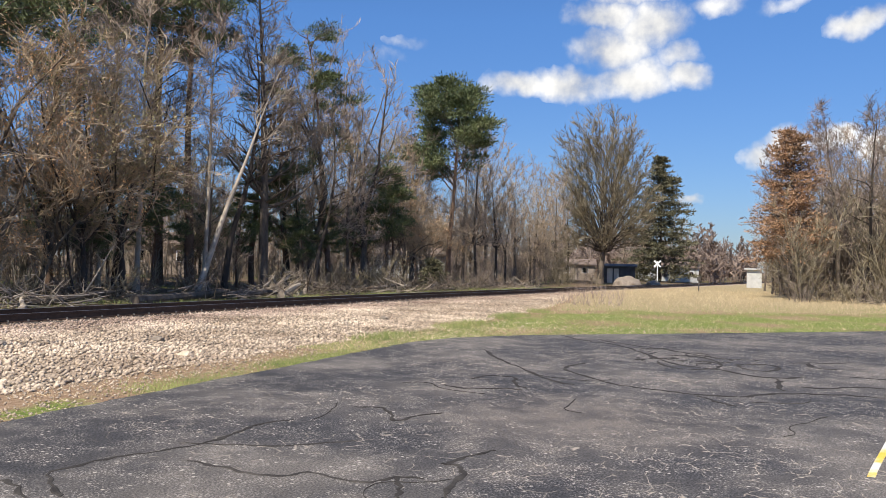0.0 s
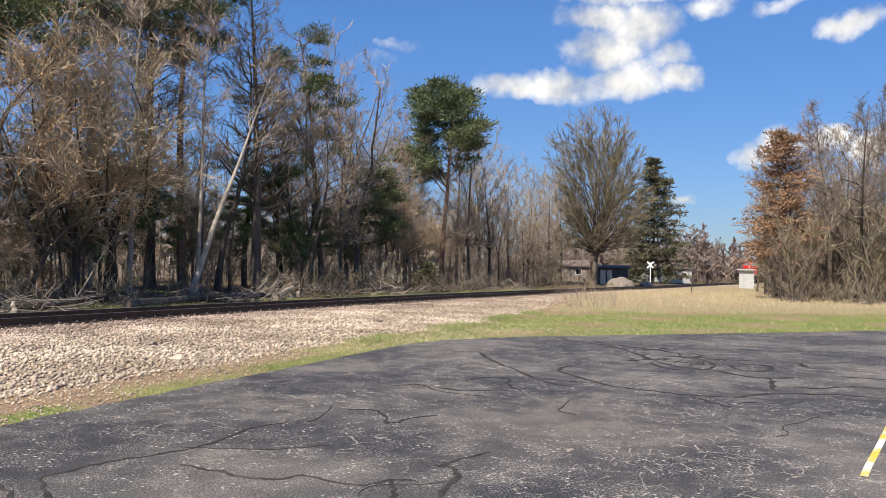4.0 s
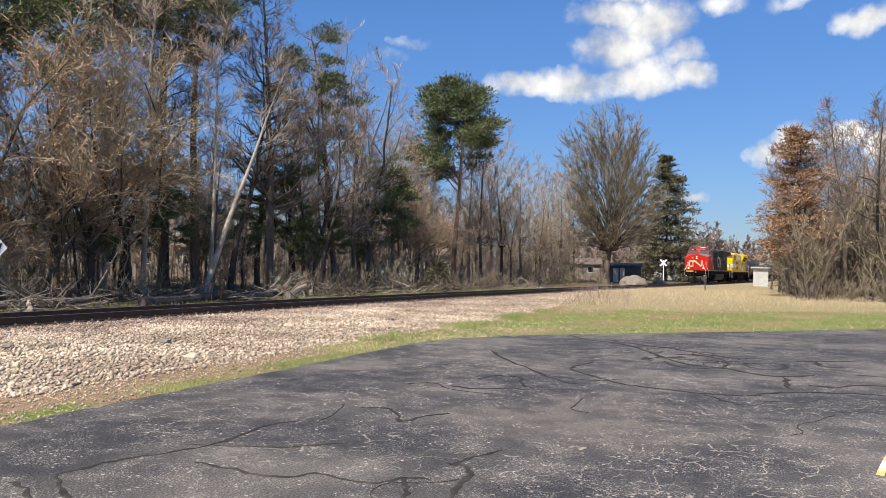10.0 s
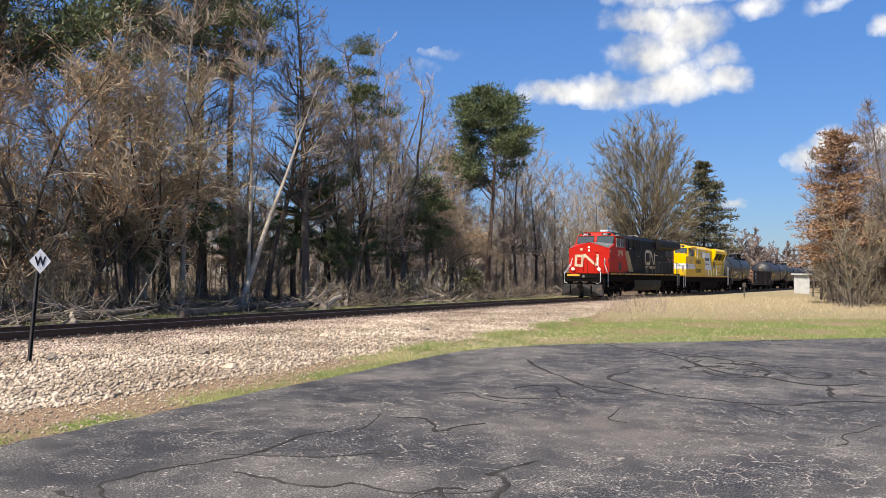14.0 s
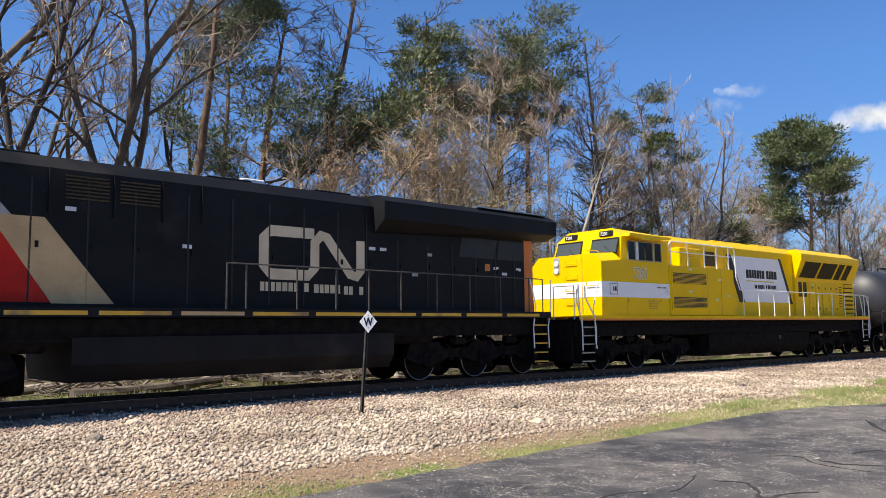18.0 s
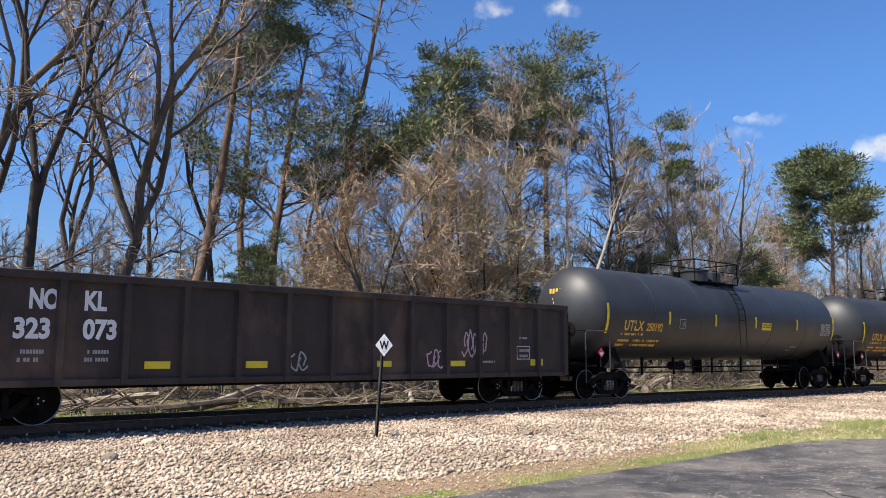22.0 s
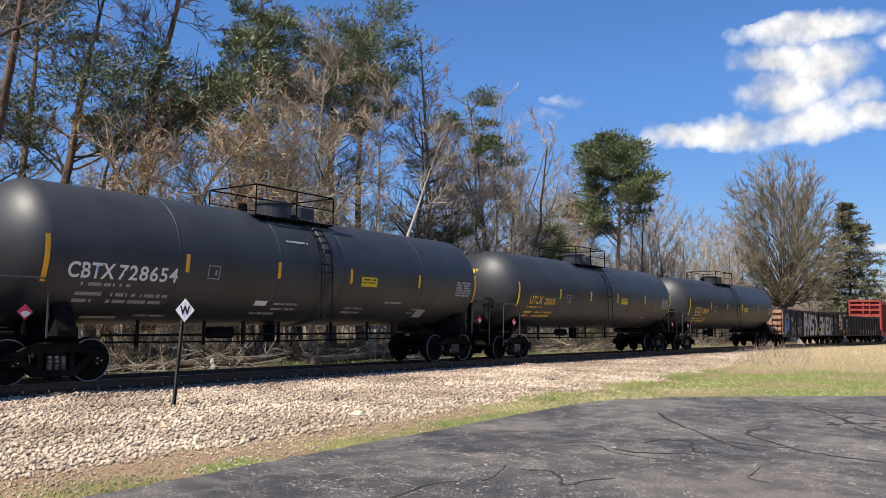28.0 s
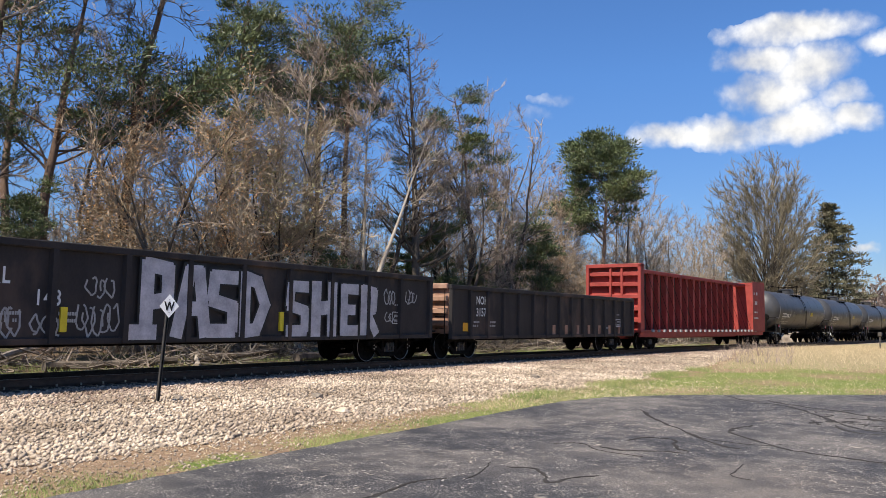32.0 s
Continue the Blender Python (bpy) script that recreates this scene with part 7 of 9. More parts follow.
    for s in (-1, 1):
        part("grab_iron", rod(bmesh.new(), [(X(-0.42), s * 1.57, 0.75), (X(-0.48), s * 1.58, 0.95), (X(-0.48), s * 1.57, 1.7), (X(-0.85), s * 1.5, 2.35), (X(-0.85), s * 1.5, 2.7)], 0.024), "rail_white", e)
        part("grab_iron", rod(bmesh.new(), [(X(-1.1), s * 1.57, 0.7), (X(-1.1), s * 1.57, 1.6), (X(-1.25), s * 1.5, 2.2), (X(-1.25), s * 1.5, 2.6)], 0.022), "rail_white", e)
    part("front_rail", rod(bmesh.new(), [(X(-1.2), -1.35, 1.66), (X(-1.2), -1.35, 2.7), (X(-1.2), -0.5, 2.7), (X(-1.2), -0.5, 1.66)], 0.022), "rail_white", e)
    part("front_rail", rod(bmesh.new(), [(X(-1.2), 1.35, 1.66), (X(-1.2), 1.35, 2.7), (X(-1.2), 0.5, 2.7), (X(-1.2), 0.5, 1.66)], 0.022), "rail_white", e)
    side_steps(e, X(-1.05), 1, "rail_white", "steel")
    side_steps(e, X(20.35), -1, "rail_white", "steel")
    # full-width electrical cabinet
    part("cabinet", box(bmesh.new(), X(3.78), X(8.1), -1.5, 1.5, 1.78, 3.56, 0.02), "yellow", e)
    for z0, z1 in ((2.92, 3.3), (2.06, 2.44)):
        slab(e, "grille_frame", X(3.86), X(6.18), z0 - 0.09, z1 + 0.09, -1.5, "yellow", depth=0.03)
        slab(e, "grille", X(3.95), X(6.1), z0, z1, -1.53, "grille", depth=0.004)
        for k in range(8):
            z = z0 + 0.02 + k * (z1 - z0 - 0.03) / 8
            slab(e, "grille_slat", X(3.95), X(6.1), z, z + 0.018, -1.53, "yellow" if k % 4 == 0 else "amber", depth=0.012)
    for u in (6.22, 7.15):
        slab(e, "cabinet_seam", X(u), X(u + 0.03), 1.82, 3.5, -1.5, "amber")
    for u, z in ((5.0, 2.62), (5.0, 3.42), (7.0, 3.1), (6.75, 2.35), (7.6, 2.5)):
        slab(e, "decal", X(u), X(u + 0.18), z, z + 0.07, -1.5, "mark_white")
    # hood
    w = 1.0
    bm = bmesh.new()
    skin(bm, [(X(3.7), gable(w, 1.7, 4.5, 4.7, 0.8)), (X(14.0), gable(w, 1.7, 4.5, 4.74, 0.8))])
    hood = part("hood", bm, "yellow", e)
    for u in (8.3, 13.93, 14.9):
        slab(hood, "door_seam", X(u), X(u + 0.025), 1.85, 4.4 if u < 14 else 3.4, -w if u < 14 else -1.05, "amber", depth=0.011)
        slab(hood, "hinge", X(u + 0.3), X(u + 0.36), 2.0, 2.08, -w if u < 14 else -1.05, "amber", depth=0.02)
        slab(hood, "hinge", X(u + 0.3), X(u + 0.36), 3.2, 3.28, -w if u < 14 else -1.05, "amber", depth=0.02)
    for k in range(7):
        part("roof_seam", box(bmesh.new(), X(5 + k * 1.3), X(5.05 + k * 1.3), -0.82, 0.82, 4.7, 4.735), "amber", hood)
    part("roof_hatch", box(bmesh.new(), X(8.3), X(10.9), -0.55, 0.55, 4.7, 4.82, 0.03), "yellow", hood)
    part("roof_hatch", box(bmesh.new(), X(11.4), X(13.4), -0.55, 0.55, 4.72, 4.84, 0.03), "yellow", hood)
    part("blower_box", box(bmesh.new(), X(4.6), X(6.0), -1.4, -0.9, 3.56, 4.25, 0.03), "yellow", hood)
    part("blower_screen", box(bmesh.new(), X(6.9), X(7.6), -1.03, -0.98, 3.7, 4.25), "grille", hood)
    for z in (3.95, 4.1):
        part("blower_handle", rod(bmesh.new(), [(X(5.0), -1.42, z), (X(5.5), -1.42, z)], 0.012), "amber", hood)
    # walkway rail on the cabinet
    for u in (3.95, 5.05, 6.15, 7.0, 7.85):
        part("stanchion", rod(bmesh.new(), [(X(u), -1.45, 3.56), (X(u), -1.45, 4.4)], 0.024), "rail_white", e)
    part("handrail", rod(bmesh.new(), [(X(3.85), -1.45, 4.05), (X(3.85), -1.45, 4.3), (X(4.0), -1.45, 4.42), (X(8.2), -1.45, 4.42), (X(8.32), -1.45, 4.3), (X(8.36), -1.45, 3.3), (X(8.55), -1.48, 2.8), (X(8.8), -1.5, 2.78)], 0.024), "rail_white", e)
    part("handrail", rod(bmesh.new(), [(X(3.85), -1.45, 4.05), (X(8.0), -1.45, 4.05)], 0.02), "rail_white", e)
    # white panel with dark slanting edges and lines of print
    y = -w
    for name, pts, mm, d in (("dark_slash", [(8.46, 4.23), (8.82, 4.23), (9.78, 2.34), (9.36, 2.34)], "ink", 0.010), ("white_panel", [(8.8, 4.2), (12.72, 4.2), (13.62, 2.36), (9.72, 2.36)], "white", 0.008), ("dark_slash", [(12.72, 4.24), (12.92, 4.24), (13.85, 2.32), (13.62, 2.32)], "ink", 0.010)):
        bm = bmesh.new()
        prism(bm, [(X(a), b) for a, b in pts], y - d, y + 0.004)
        part(name, bm, mm, hood)
    bars(hood, "sign_line", [(X(9.95), X(11.42), 3.34, 0.34), (X(11.6), X(12.3), 3.34, 0.34)], y - 0.006, "ink", "large dark sign line", seed=6, gap=0.16)
    slab(hood, "sign_rule", X(9.95), X(12.25), 3.2, 3.24, y - 0.004, "sign_yellow")
    bars(hood, "sign_line", [(X(10.6), X(10.72), 2.92, 0.16), (X(10.85), X(11.55), 2.92, 0.16), (X(11.68), X(12.35), 2.92, 0.16)], y - 0.006, "ink", seed=7, gap=0.18)
    # radiator section
    bm = bmesh.new()
    low = [(-1.05, 1.7), (-1.08, 3.4), (-1.42, 4.3), (-1.42, 4.52), (-1.2, 4.72), (1.2, 4.72), (1.42, 4.52), (1.42, 4.3), (1.08, 3.4), (1.05, 1.7)]
    rear = [(y_, z_ - (0.12 if z_ > 4.6 else 0)) for y_, z_ in low]
    skin(bm, [(X(14.0), low), (X(19.2), low), (X(20.0), rear)])
    rad = part("radiator_hood", bm, "yellow", e)
    for a, b in ((14.3, 15.9), (16.0, 17.6), (17.7, 18.4), (18.5, 19.2)):
        bm = bmesh.new()
        q = [(X(a - 0.12), -1.115, 3.48), (X(b - 0.12), -1.115, 3.48), (X(b + 0.1), -1.4, 4.22), (X(a + 0.1), -1.4, 4.22)]
        lo_ = [bm.verts.new(Vector(p) + Vector((0, -0.006, 0))) for p in q]
        bm.faces.new(lo_)
        part("radiator_screen", bm, "grille", rad)
        n = int((b - a) / 0.11)
        for k in range(1, n):
            lo3, hi3 = Vector(q[0]).lerp(Vector(q[1]), k / n), Vector(q[3]).lerp(Vector(q[2]), k / n)
            part("screen_bar", rod(bmesh.new(), [lo3 + Vector((0, -0.014, 0)), hi3 + Vector((0, -0.014, 0))], 0.012, 4), "grille", rad)
        bm = rod(bmesh.new(), [Vector(p) + Vector((0, -0.01, 0)) for p in q + q[:1]], 0.03)
        part("screen_frame", bm, "yellow", rad)
    for u in (14.3, 14.75):
        slab(rad, "small_grille", X(u), X(u + 0.3), 2.65, 3.3, -1.07, "grille", depth=0.02)
    slab(rad, "louvre_back", X(18.85), X(19.85), 1.92, 3.34, -1.07, "grille", depth=0.012)
    for k in range(7):
        slab(rad, "louvre", X(18.85), X(19.85), 1.97 + k * 0.2, 2.1 + k * 0.2, -1.07, "yellow", depth=0.075)
    slab(rad, "louvre_back", X(18.3), X(18.66), 2.25, 3.18, -1.07, "grille", depth=0.012)
    for k in range(7):
        slab(rad, "louvre", X(18.3), X(18.66), 2.28 + k * 0.13, 2.36 + k * 0.13, -1.07, "yellow", depth=0.05)
    for u in (15.3, 15.95, 16.6, 17.2, 17.75):
        slab(rad, "hood_door", X(u), X(u + 0.58), 1.95, 3.25, -1.07, "yellow", depth=0.022)
        slab(rad, "door_latch", X(u + 0.26), X(u + 0.34), 3.02, 3.12, -1.07, "ink", depth=0.034)
        slab(rad, "door_latch", X(u + 0.26), X(u + 0.34), 2.1, 2.18, -1.07, "ink", depth=0.034)
    for u, z in ((18.9, 3.5), (19.35, 3.55), (15.5, 3.18), (18.95, 3.24)):
        slab(rad, "decal", X(u), X(u + 0.16), z, z + 0.06, -1.1, "mark_white", depth=0.03)
    walk_rail(e, [X(u) for u in (8.75, 9.95, 11.2, 12.5, 13.85, 15.2, 16.6, 17.9, 19.1, 20.1)], -1.5, 1.66, 2.8, "rail_white")
    walk_rail(e, [X(u) for u in (4.5, 7.5, 10.5, 13.5, 16.5, 20.0)], 1.5, 1.66, 2.8, "rail_white")
    part("rear_rail", rod(bmesh.new(), [(X(20.1), -1.5, 2.8), (X(20.35), -1.5, 2.75), (X(20.55), -1.52, 2.2), (X(20.55), -1.52, 1.2), (X(20.45), -1.52, 0.9)], 0.024), "rail_white", e)
    # tank and gear
    bm = bmesh.new()
    prism_x(bm, [(-1.2, 0.3), (-1.42, 0.6), (-1.42, 1.12), (1.42, 1.12), (1.42, 0.6), (1.2, 0.3)], X(6.3), X(14.3))
    part("fuel_tank", bm, "under", e)
    slab(e, "tank_cap", X(10.4), X(10.55), 1.2, 1.38, -1.3, "placard", depth=0.05)
    slab(e, "tank_gauge", X(11.6), X(11.72), 0.85, 1.0, -1.42, "gon_brown", depth=0.03)
    for u in (5.2, 15.0):
        part("air_reservoir", drum(bmesh.new(), (X(u), -1.1, 1.25), 0.17, 0.8, "x", 14), "under", e)
    part("cable_tray", rod(bmesh.new(), [(X(5.5), -1.4, 1.4), (X(8.0), -1.42, 1.32), (X(12.0), -1.42, 1.36), (X(14.8), -1.4, 1.42)], 0.04), "under", e)
    part("bell", drum(bmesh.new(), (X(0.6), -1.3, 1.42), 0.1, 0.06, "y", 14), "mark_grey", e)
    loco_truck(e, X(2.65))
    loco_truck(e, X(17.6))
    part("pilot_plate", box(bmesh.new(), X(-1.3), X(-1.2), -1.3, 1.3, 0.35, 1.2, 0.02), "under", e)
    coupler(e, X(-1.25), -1)
    coupler(e, X(20.5), 1)
    return keyed(e, 34.7 + c)


def build_tank_car(s0, span, mark, number, gold=True, stripe="sign_yellow", label="", paint="tank", sprayed=False, long_top=False, print_bars=False, jacket=False):
    """A tank car; s0: its first yellow strip, span: from first to last strip."""
    e = thing("tank_car")
    tagged(e, label, "tank car", "tank cars")
    c = span / 2
    X = lambda u: u - c
    r, zc = 1.53, 2.74
    wrap = (r, zc)
    ends = [(-0.72, 0.02), (-0.68, 0.45), (-0.56, 0.85), (-0.36, 1.2), (-0.14, 1.42), (0.02, 1.5), (0.12, r)]
    rings = [(X(d), rr) for d, rr in ends] + [(X(span - d), rr) for d, rr in ends[::-1]]
    bm = drum(bmesh.new(), (0, 0, zc), r, 1, "x", 48, rings)
    part("tank_shell", bm, paint, e, "", True)
    for f in (0.16, 0.34, 0.5, 0.66, 0.84) if not jacket else (0.2, 0.4, 0.56, 0.8):
        bm = drum(bmesh.new(), (X(span * f), 0, zc), r, 0.02, "x", 48, [(-0.025, r + 0.001), (-0.012, r + 0.006), (0.012, r + 0.006), (0.025, r + 0.001)])
        part("weld_seam" if not jacket else "jacket_seam", bm, paint, e, "", True)
    if jacket:
        bm = drum(bmesh.new(), (X(span * 0.53), 0, zc), r, 0.3, "x", 48, [(-0.36, r + 0.002), (-0.34, r + 0.03), (0.34, r + 0.03), (0.36, r + 0.002)])
        part("belly_band", bm, paint, e, "", True)
    # strips
    for f in (0.0, 1.0):
        barrel_strip(e, "reflector", X(span * f) - 0.05, X(span * f) + 0.05, 2.06, 3.0, wrap, stripe)
    for u in ((3.26, 6.07, 8.83, 12.05) if span > 14 else (3.2, 6.6, 9.45)):
        barrel_strip(e, "reflector", X(u) - 0.05, X(u) + 0.05, 2.42, 2.84, wrap, stripe)
    col = "mark_gold" if gold else "mark_white"
    if number:
        wide = span > 14 and not gold
        lettering(e, "reporting_mark", mark, X(0.45 if wide else 0.85 if span > 14 else 1.05), 2.18, 0.46 if span > 14 else 0.4, 0, col, "painted reporting mark", 1.08, wrap, 0.01, 0.82)
        lettering(e, "car_number", number, X(1.56 if wide else 2.02 if span > 14 else 2.0), 2.18, 0.37 if gold or span < 14 else 0.45, 0, col, "painted car number", 1.12 if wide else 1.0, wrap, 0.008, 1.0 if wide else 0.8)
    else:
        bars(e, "reporting_mark", [(X(0.85), X(1.75), 2.18, 0.33), (X(2.02), X(3.0), 2.18, 0.27)], 0, col, "", wrap, 3)
    dim = "mark_gold" if gold else "mark_grey"
    bars(e, "small_print", [(X(0.8), X(1.9), 2.02, 0.07), (X(0.75), X(1.3), 1.82, 0.07), (X(1.5), X(2.1), 1.82, 0.07), (X(2.25), X(2.9), 1.82, 0.07), (X(0.75), X(1.15), 1.68, 0.07), (X(1.5), X(2.8), 1.68, 0.07)], 0, dim if gold else "mark_grey", "", wrap, 5)
    u = 3.85 if span > 14 else 3.42
    for a, b, z0, z1 in ((u, u + 0.34, 2.3, 2.32), (u, u + 0.34, 2.6, 2.62), (u, u + 0.02, 2.3, 2.62), (u + 0.32, u + 0.34, 2.3, 2.62)):
        barrel_strip(e, "stencil_box", X(a), X(b), z0, z1, wrap, "mark_grey")
    bars(e, "stencil_print", [(X(u + 0.1), X(u + 0.24), 2.4, 0.12)], 0, "mark_grey", "", wrap, 2)
    if span > 14:
        barrel_strip(e, "hazard_label", X(9.28), X(9.98), 2.36, 2.64, wrap, stripe if stripe == "sign_yellow" else "sign_yellow")
        bars(e, "hazard_print", [(X(9.34), X(9.92), 2.54, 0.05), (X(9.34), X(9.92), 2.45, 0.05)], 0, "ink", "", (r + 0.004, zc), 8)
    else:
        for a, b, z0 in ((3.6, 4.6, 1.66), (8.05, 8.9, 1.8)):
            barrel_strip(e, "hazard_label", X(a), X(b), z0, z0 + 0.3, wrap, "sign_yellow")
        bars(e, "stencil_print", [(X(6.9), X(7.8), 1.6 + 0.09 * k, 0.05) for k in range(4)], 0, "mark_white", "", wrap, 4, 0.05)
    t0 = span - 1.15
    bars(e, "data_table", [(X(t0), X(t0 + 0.85), 2.24 + 0.085 * k, 0.06) for k in range(6)], 0, "mark_grey", "", wrap, 9, 0.1)
    bars(e, "small_print", [(X(span - 3.2), X(span - 2.7), 1.72, 0.05), (X(span * 0.78), X(span * 0.8), 1.6, 0.05)], 0, "mark_grey", "", wrap, 6)
    if jacket:
        bars(e, "stencil_print", [(X(a), X(a + 0.8), z, 0.05) for a, z in ((6.2, 1.75), (6.2, 1.62), (8.9, 1.7), (8.9, 1.58), (10.6, 1.9), (6.4, 3.4), (5.6, 1.5), (1.2, 1.35), (2.4, 1.4))], 0, "mark_grey", "", wrap, 12, 0.1)
        barrel_strip(e, "pale_label", X(5.55), X(5.95), 1.72, 1.84, wrap, "mark_white")
        barrel_strip(e, "pale_label", X(12.4), X(12.85), 1.5, 1.75, wrap, "mark_grey")
    # writing on the head
    bm = bmesh.new()
    R = random.Random(4)
    for z, h, a, b in ((3.35, 0.16, 0.15, 0.95), (3.14, 0.06, 0.3, 0.8), (3.02, 0.06, 0.35, 0.7), (2.9, 0.06, 0.2, 0.8), (2.8, 0.06, 0.3, 0.6)):
        y = a
        while y < b:
            d = math.hypot(y, z - zc)
            x = X(np.interp(d, [p[1] for p in ends], [p[0] for p in ends])) - 0.02
            wdt = h * 0.55
            bm.faces.new([bm.verts.new((x, -y + 0.5, z)), bm.verts.new((x, -y + 0.5 - wdt, z)), bm.verts.new((x + 0.012, -y + 0.5 - wdt, z + h)), bm.verts.new((x + 0.012, -y + 0.5, z + h))])
            y += h * 0.75
    part("head_print", bm, col, e)
    if sprayed:
        spray(e, [(X(3.2), 1.5, 0.4, 0.16), (X(3.7), 1.53, 2.6, 0.27), (X(8.5), 1.5, 1.0, 0.42), (X(9.6), 1.58, 1.1, 0.2), (X(11.5), 1.58, 0.9, 0.26), (X(12.5), 1.58, 1.3, 0.22)], wrap, material="spray_white")
    # top: manway, platform and rails
    p0, p1 = (5.7, 8.6) if not long_top else (4.6, 11.9)
    if span < 14 and not long_top:
        p0, p1 = 4.0, 8.2
    mid = (p0 + p1) / 2
    rh = 0.62 if not long_top else 0.34
    top = zc + r
    bm = drum(bmesh.new(), (X(mid), 0, top), 0.46, 0.2, "z", 24, [(-0.12, 0.5), (0.28, 0.5), (0.3, 0.54), (0.36, 0.54), (0.4, 0.42)])
    part("manway", bm, paint, e)
    part("valve_housing", box(bmesh.new(), X(mid + 0.7), X(mid + 1.3), -0.35, 0.35, top - 0.08, top + 0.34, 0.03), paint, e)
    if long_top:
        part("valve_box", box(bmesh.new(), X(9.6), X(11.1), -0.5, 0.5, zc + r - 0.1, zc + r + 0.5, 0.03), "under", e)
        for u in (5.3, 6.6):
            part("guard_hoop", rod(bmesh.new(), [(X(u), -0.95, zc + r - 0.2), (X(u), -0.95, zc + r + 0.75), (X(u + 0.5), -0.95, zc + r + 0.75), (X(u + 0.5), -0.95, zc + r - 0.2)], 0.022), "under", e)
    part("valve", drum(bmesh.new(), (X(mid - 1.0), 0.1, top + 0.08), 0.12, 0.16, "z", 12), "under", e)
    for s in (-1, 1):
        part("platform_grating", box(bmesh.new(), X(p0), X(p1), min(s * 0.55, s * 0.95), max(s * 0.55, s * 0.95), top - 0.2, top - 0.16), "under", e)
        for u in (p0 + 0.4, mid, p1 - 0.4):
            part("platform_bracket", box(bmesh.new(), X(u), X(u + 0.06), min(s * 0.5, s * 0.95), max(s * 0.5, s * 0.95), top - 0.42, top - 0.2), "under", e)
        for u in (p0, mid, p1) if s < 0 else (p0, p1):
            part("rail_post", rod(bmesh.new(), [(X(u), s * 0.95, top - 0.2), (X(u), s * 0.95, top + rh)], 0.022), "under", e)
        part("platform_rail", rod(bmesh.new(), [(X(p0), s * 0.95, top + rh), (X(p1), s * 0.95, top + rh)], 0.022), "under", e)
        part("platform_rail", rod(bmesh.new(), [(X(p0), s * 0.95, top + rh * 0.4), (X(p1), s * 0.95, top + rh * 0.4)], 0.014), "under", e)
    for u in (p0, p1):
        part("platform_rail", rod(bmesh.new(), [(X(u), -0.95, top + rh), (X(u), 0.95, top + rh)], 0.022), "under", e)
    part("cross_walk", box(bmesh.new(), X(mid - 0.5), X(mid + 0.5), -0.95, -0.5, top - 0.16, top - 0.14), "under", e)
    # side ladder
    lu = span * 0.5 + 0.05 if not long_top else 5.45
    for s in (-1, 1):
        for dx in (-0.22, 0.22):
            pts = [(X(lu + dx), s * (r + 0.1) * math.cos(a), zc + (r + 0.1) * math.sin(a)) for a in (1.05, 0.8, 0.5, 0.2, 0.0)] + [(X(lu + dx), s * (r + 0.12), 1.4)]
            part("ladder_rail", rod(bmesh.new(), pts, 0.018), "under", e)
        for k in range(9):
            a = 1.0 - k * 0.13
            y, z = s * (r + 0.1) * math.cos(max(a, 0)), zc + (r + 0.1) * math.sin(a) if a > 0 else 0
            if a < 0:
                z = zc + (r + 0.1) * a
            part("ladder_rung", rod(bmesh.new(), [(X(lu - 0.22), y, z), (X(lu + 0.22), y, z)], 0.013), "under", e)
    # underframe
    for u, d in ((0.55, -1), (span - 0.55, 1)):
        part("stub_sill", box(bmesh.new(), X(u - 1.6 if d < 0 else u - 0.9), X(u + 0.9 if d < 0 else u + 1.6), -0.26, 0.26, 0.72, 1.15, 0.02), "under", e)
        bm = bmesh.new()
        prism_x(bm, [(-1.42, 0.98), (-1.42, 1.1), (-1.15, 1.62), (-1.0, 1.5), (-0.5, 1.28), (0.5, 1.28), (1.0, 1.5), (1.15, 1.62), (1.42, 1.1), (1.42, 0.98)], X(u - 0.2), X(u + 0.2))
        part("saddle", bm, "under", e)
        xe = u + d * 1.35
        part("end_platform", box(bmesh.new(), X(xe - 0.3), X(xe + 0.3), -1.45, 1.45, 1.02, 1.08, 0.01), "under", e)
        for s in (-1, 1):
            bm = rod(bmesh.new(), [(X(xe + d * 0.25), s * 1.47, 0.55), (X(xe + d * 0.25), s * 1.47, 2.0), (X(xe + d * 0.2), s * 1.47, 2.12), (X(xe - d * 0.8), s * 1.47, 2.12), (X(xe - d * 0.9), s * 1.47, 2.0), (X(xe - d * 0.9), s * 1.47, 0.95)], 0.022)
            part("end_rail", bm, "tank_dusty" if s < 0 else "under", e)
            part("end_step", box(bmesh.new(), X(xe - 0.1), X(xe + 0.3), s * 1.47 - 0.1, s * 1.47 + 0.02, 0.52, 0.56), "under", e)
        part("end_rail", rod(bmesh.new(), [(X(xe + d * 0.2), -1.47, 2.12), (X(xe + d * 0.2), 1.47, 2.12)], 0.02), "under", e)
        part("brake_stand" if d < 0 else "end_post", box(bmesh.new(), X(xe + d * 0.1), X(xe + d * 0.2), -0.75, -0.6, 1.08, 2.3, 0.01), "under", e)
        if d < 0:
            part("brake_wheel", drum(bmesh.new(), (X(xe - 0.1), -0.68, 2.15), 0.25, 0.02, "x", 18), "under", e)
        px = X(xe - d * 0.45)
        part("placard", prism(bmesh.new(), [(px - 0.15, 1.45), (px, 1.3), (px + 0.15, 1.45), (px, 1.6)], -1.5, -1.49), "placard", e, "red and white diamond hazard placard")
        part("placard_panel", prism(bmesh.new(), [(px - 0.1, 1.43), (px - 0.02, 1.35), (px + 0.02, 1.35), (px + 0.1, 1.43), (px + 0.04, 1.47), (px - 0.04, 1.47)], -1.508, -1.502), "mark_white", e)
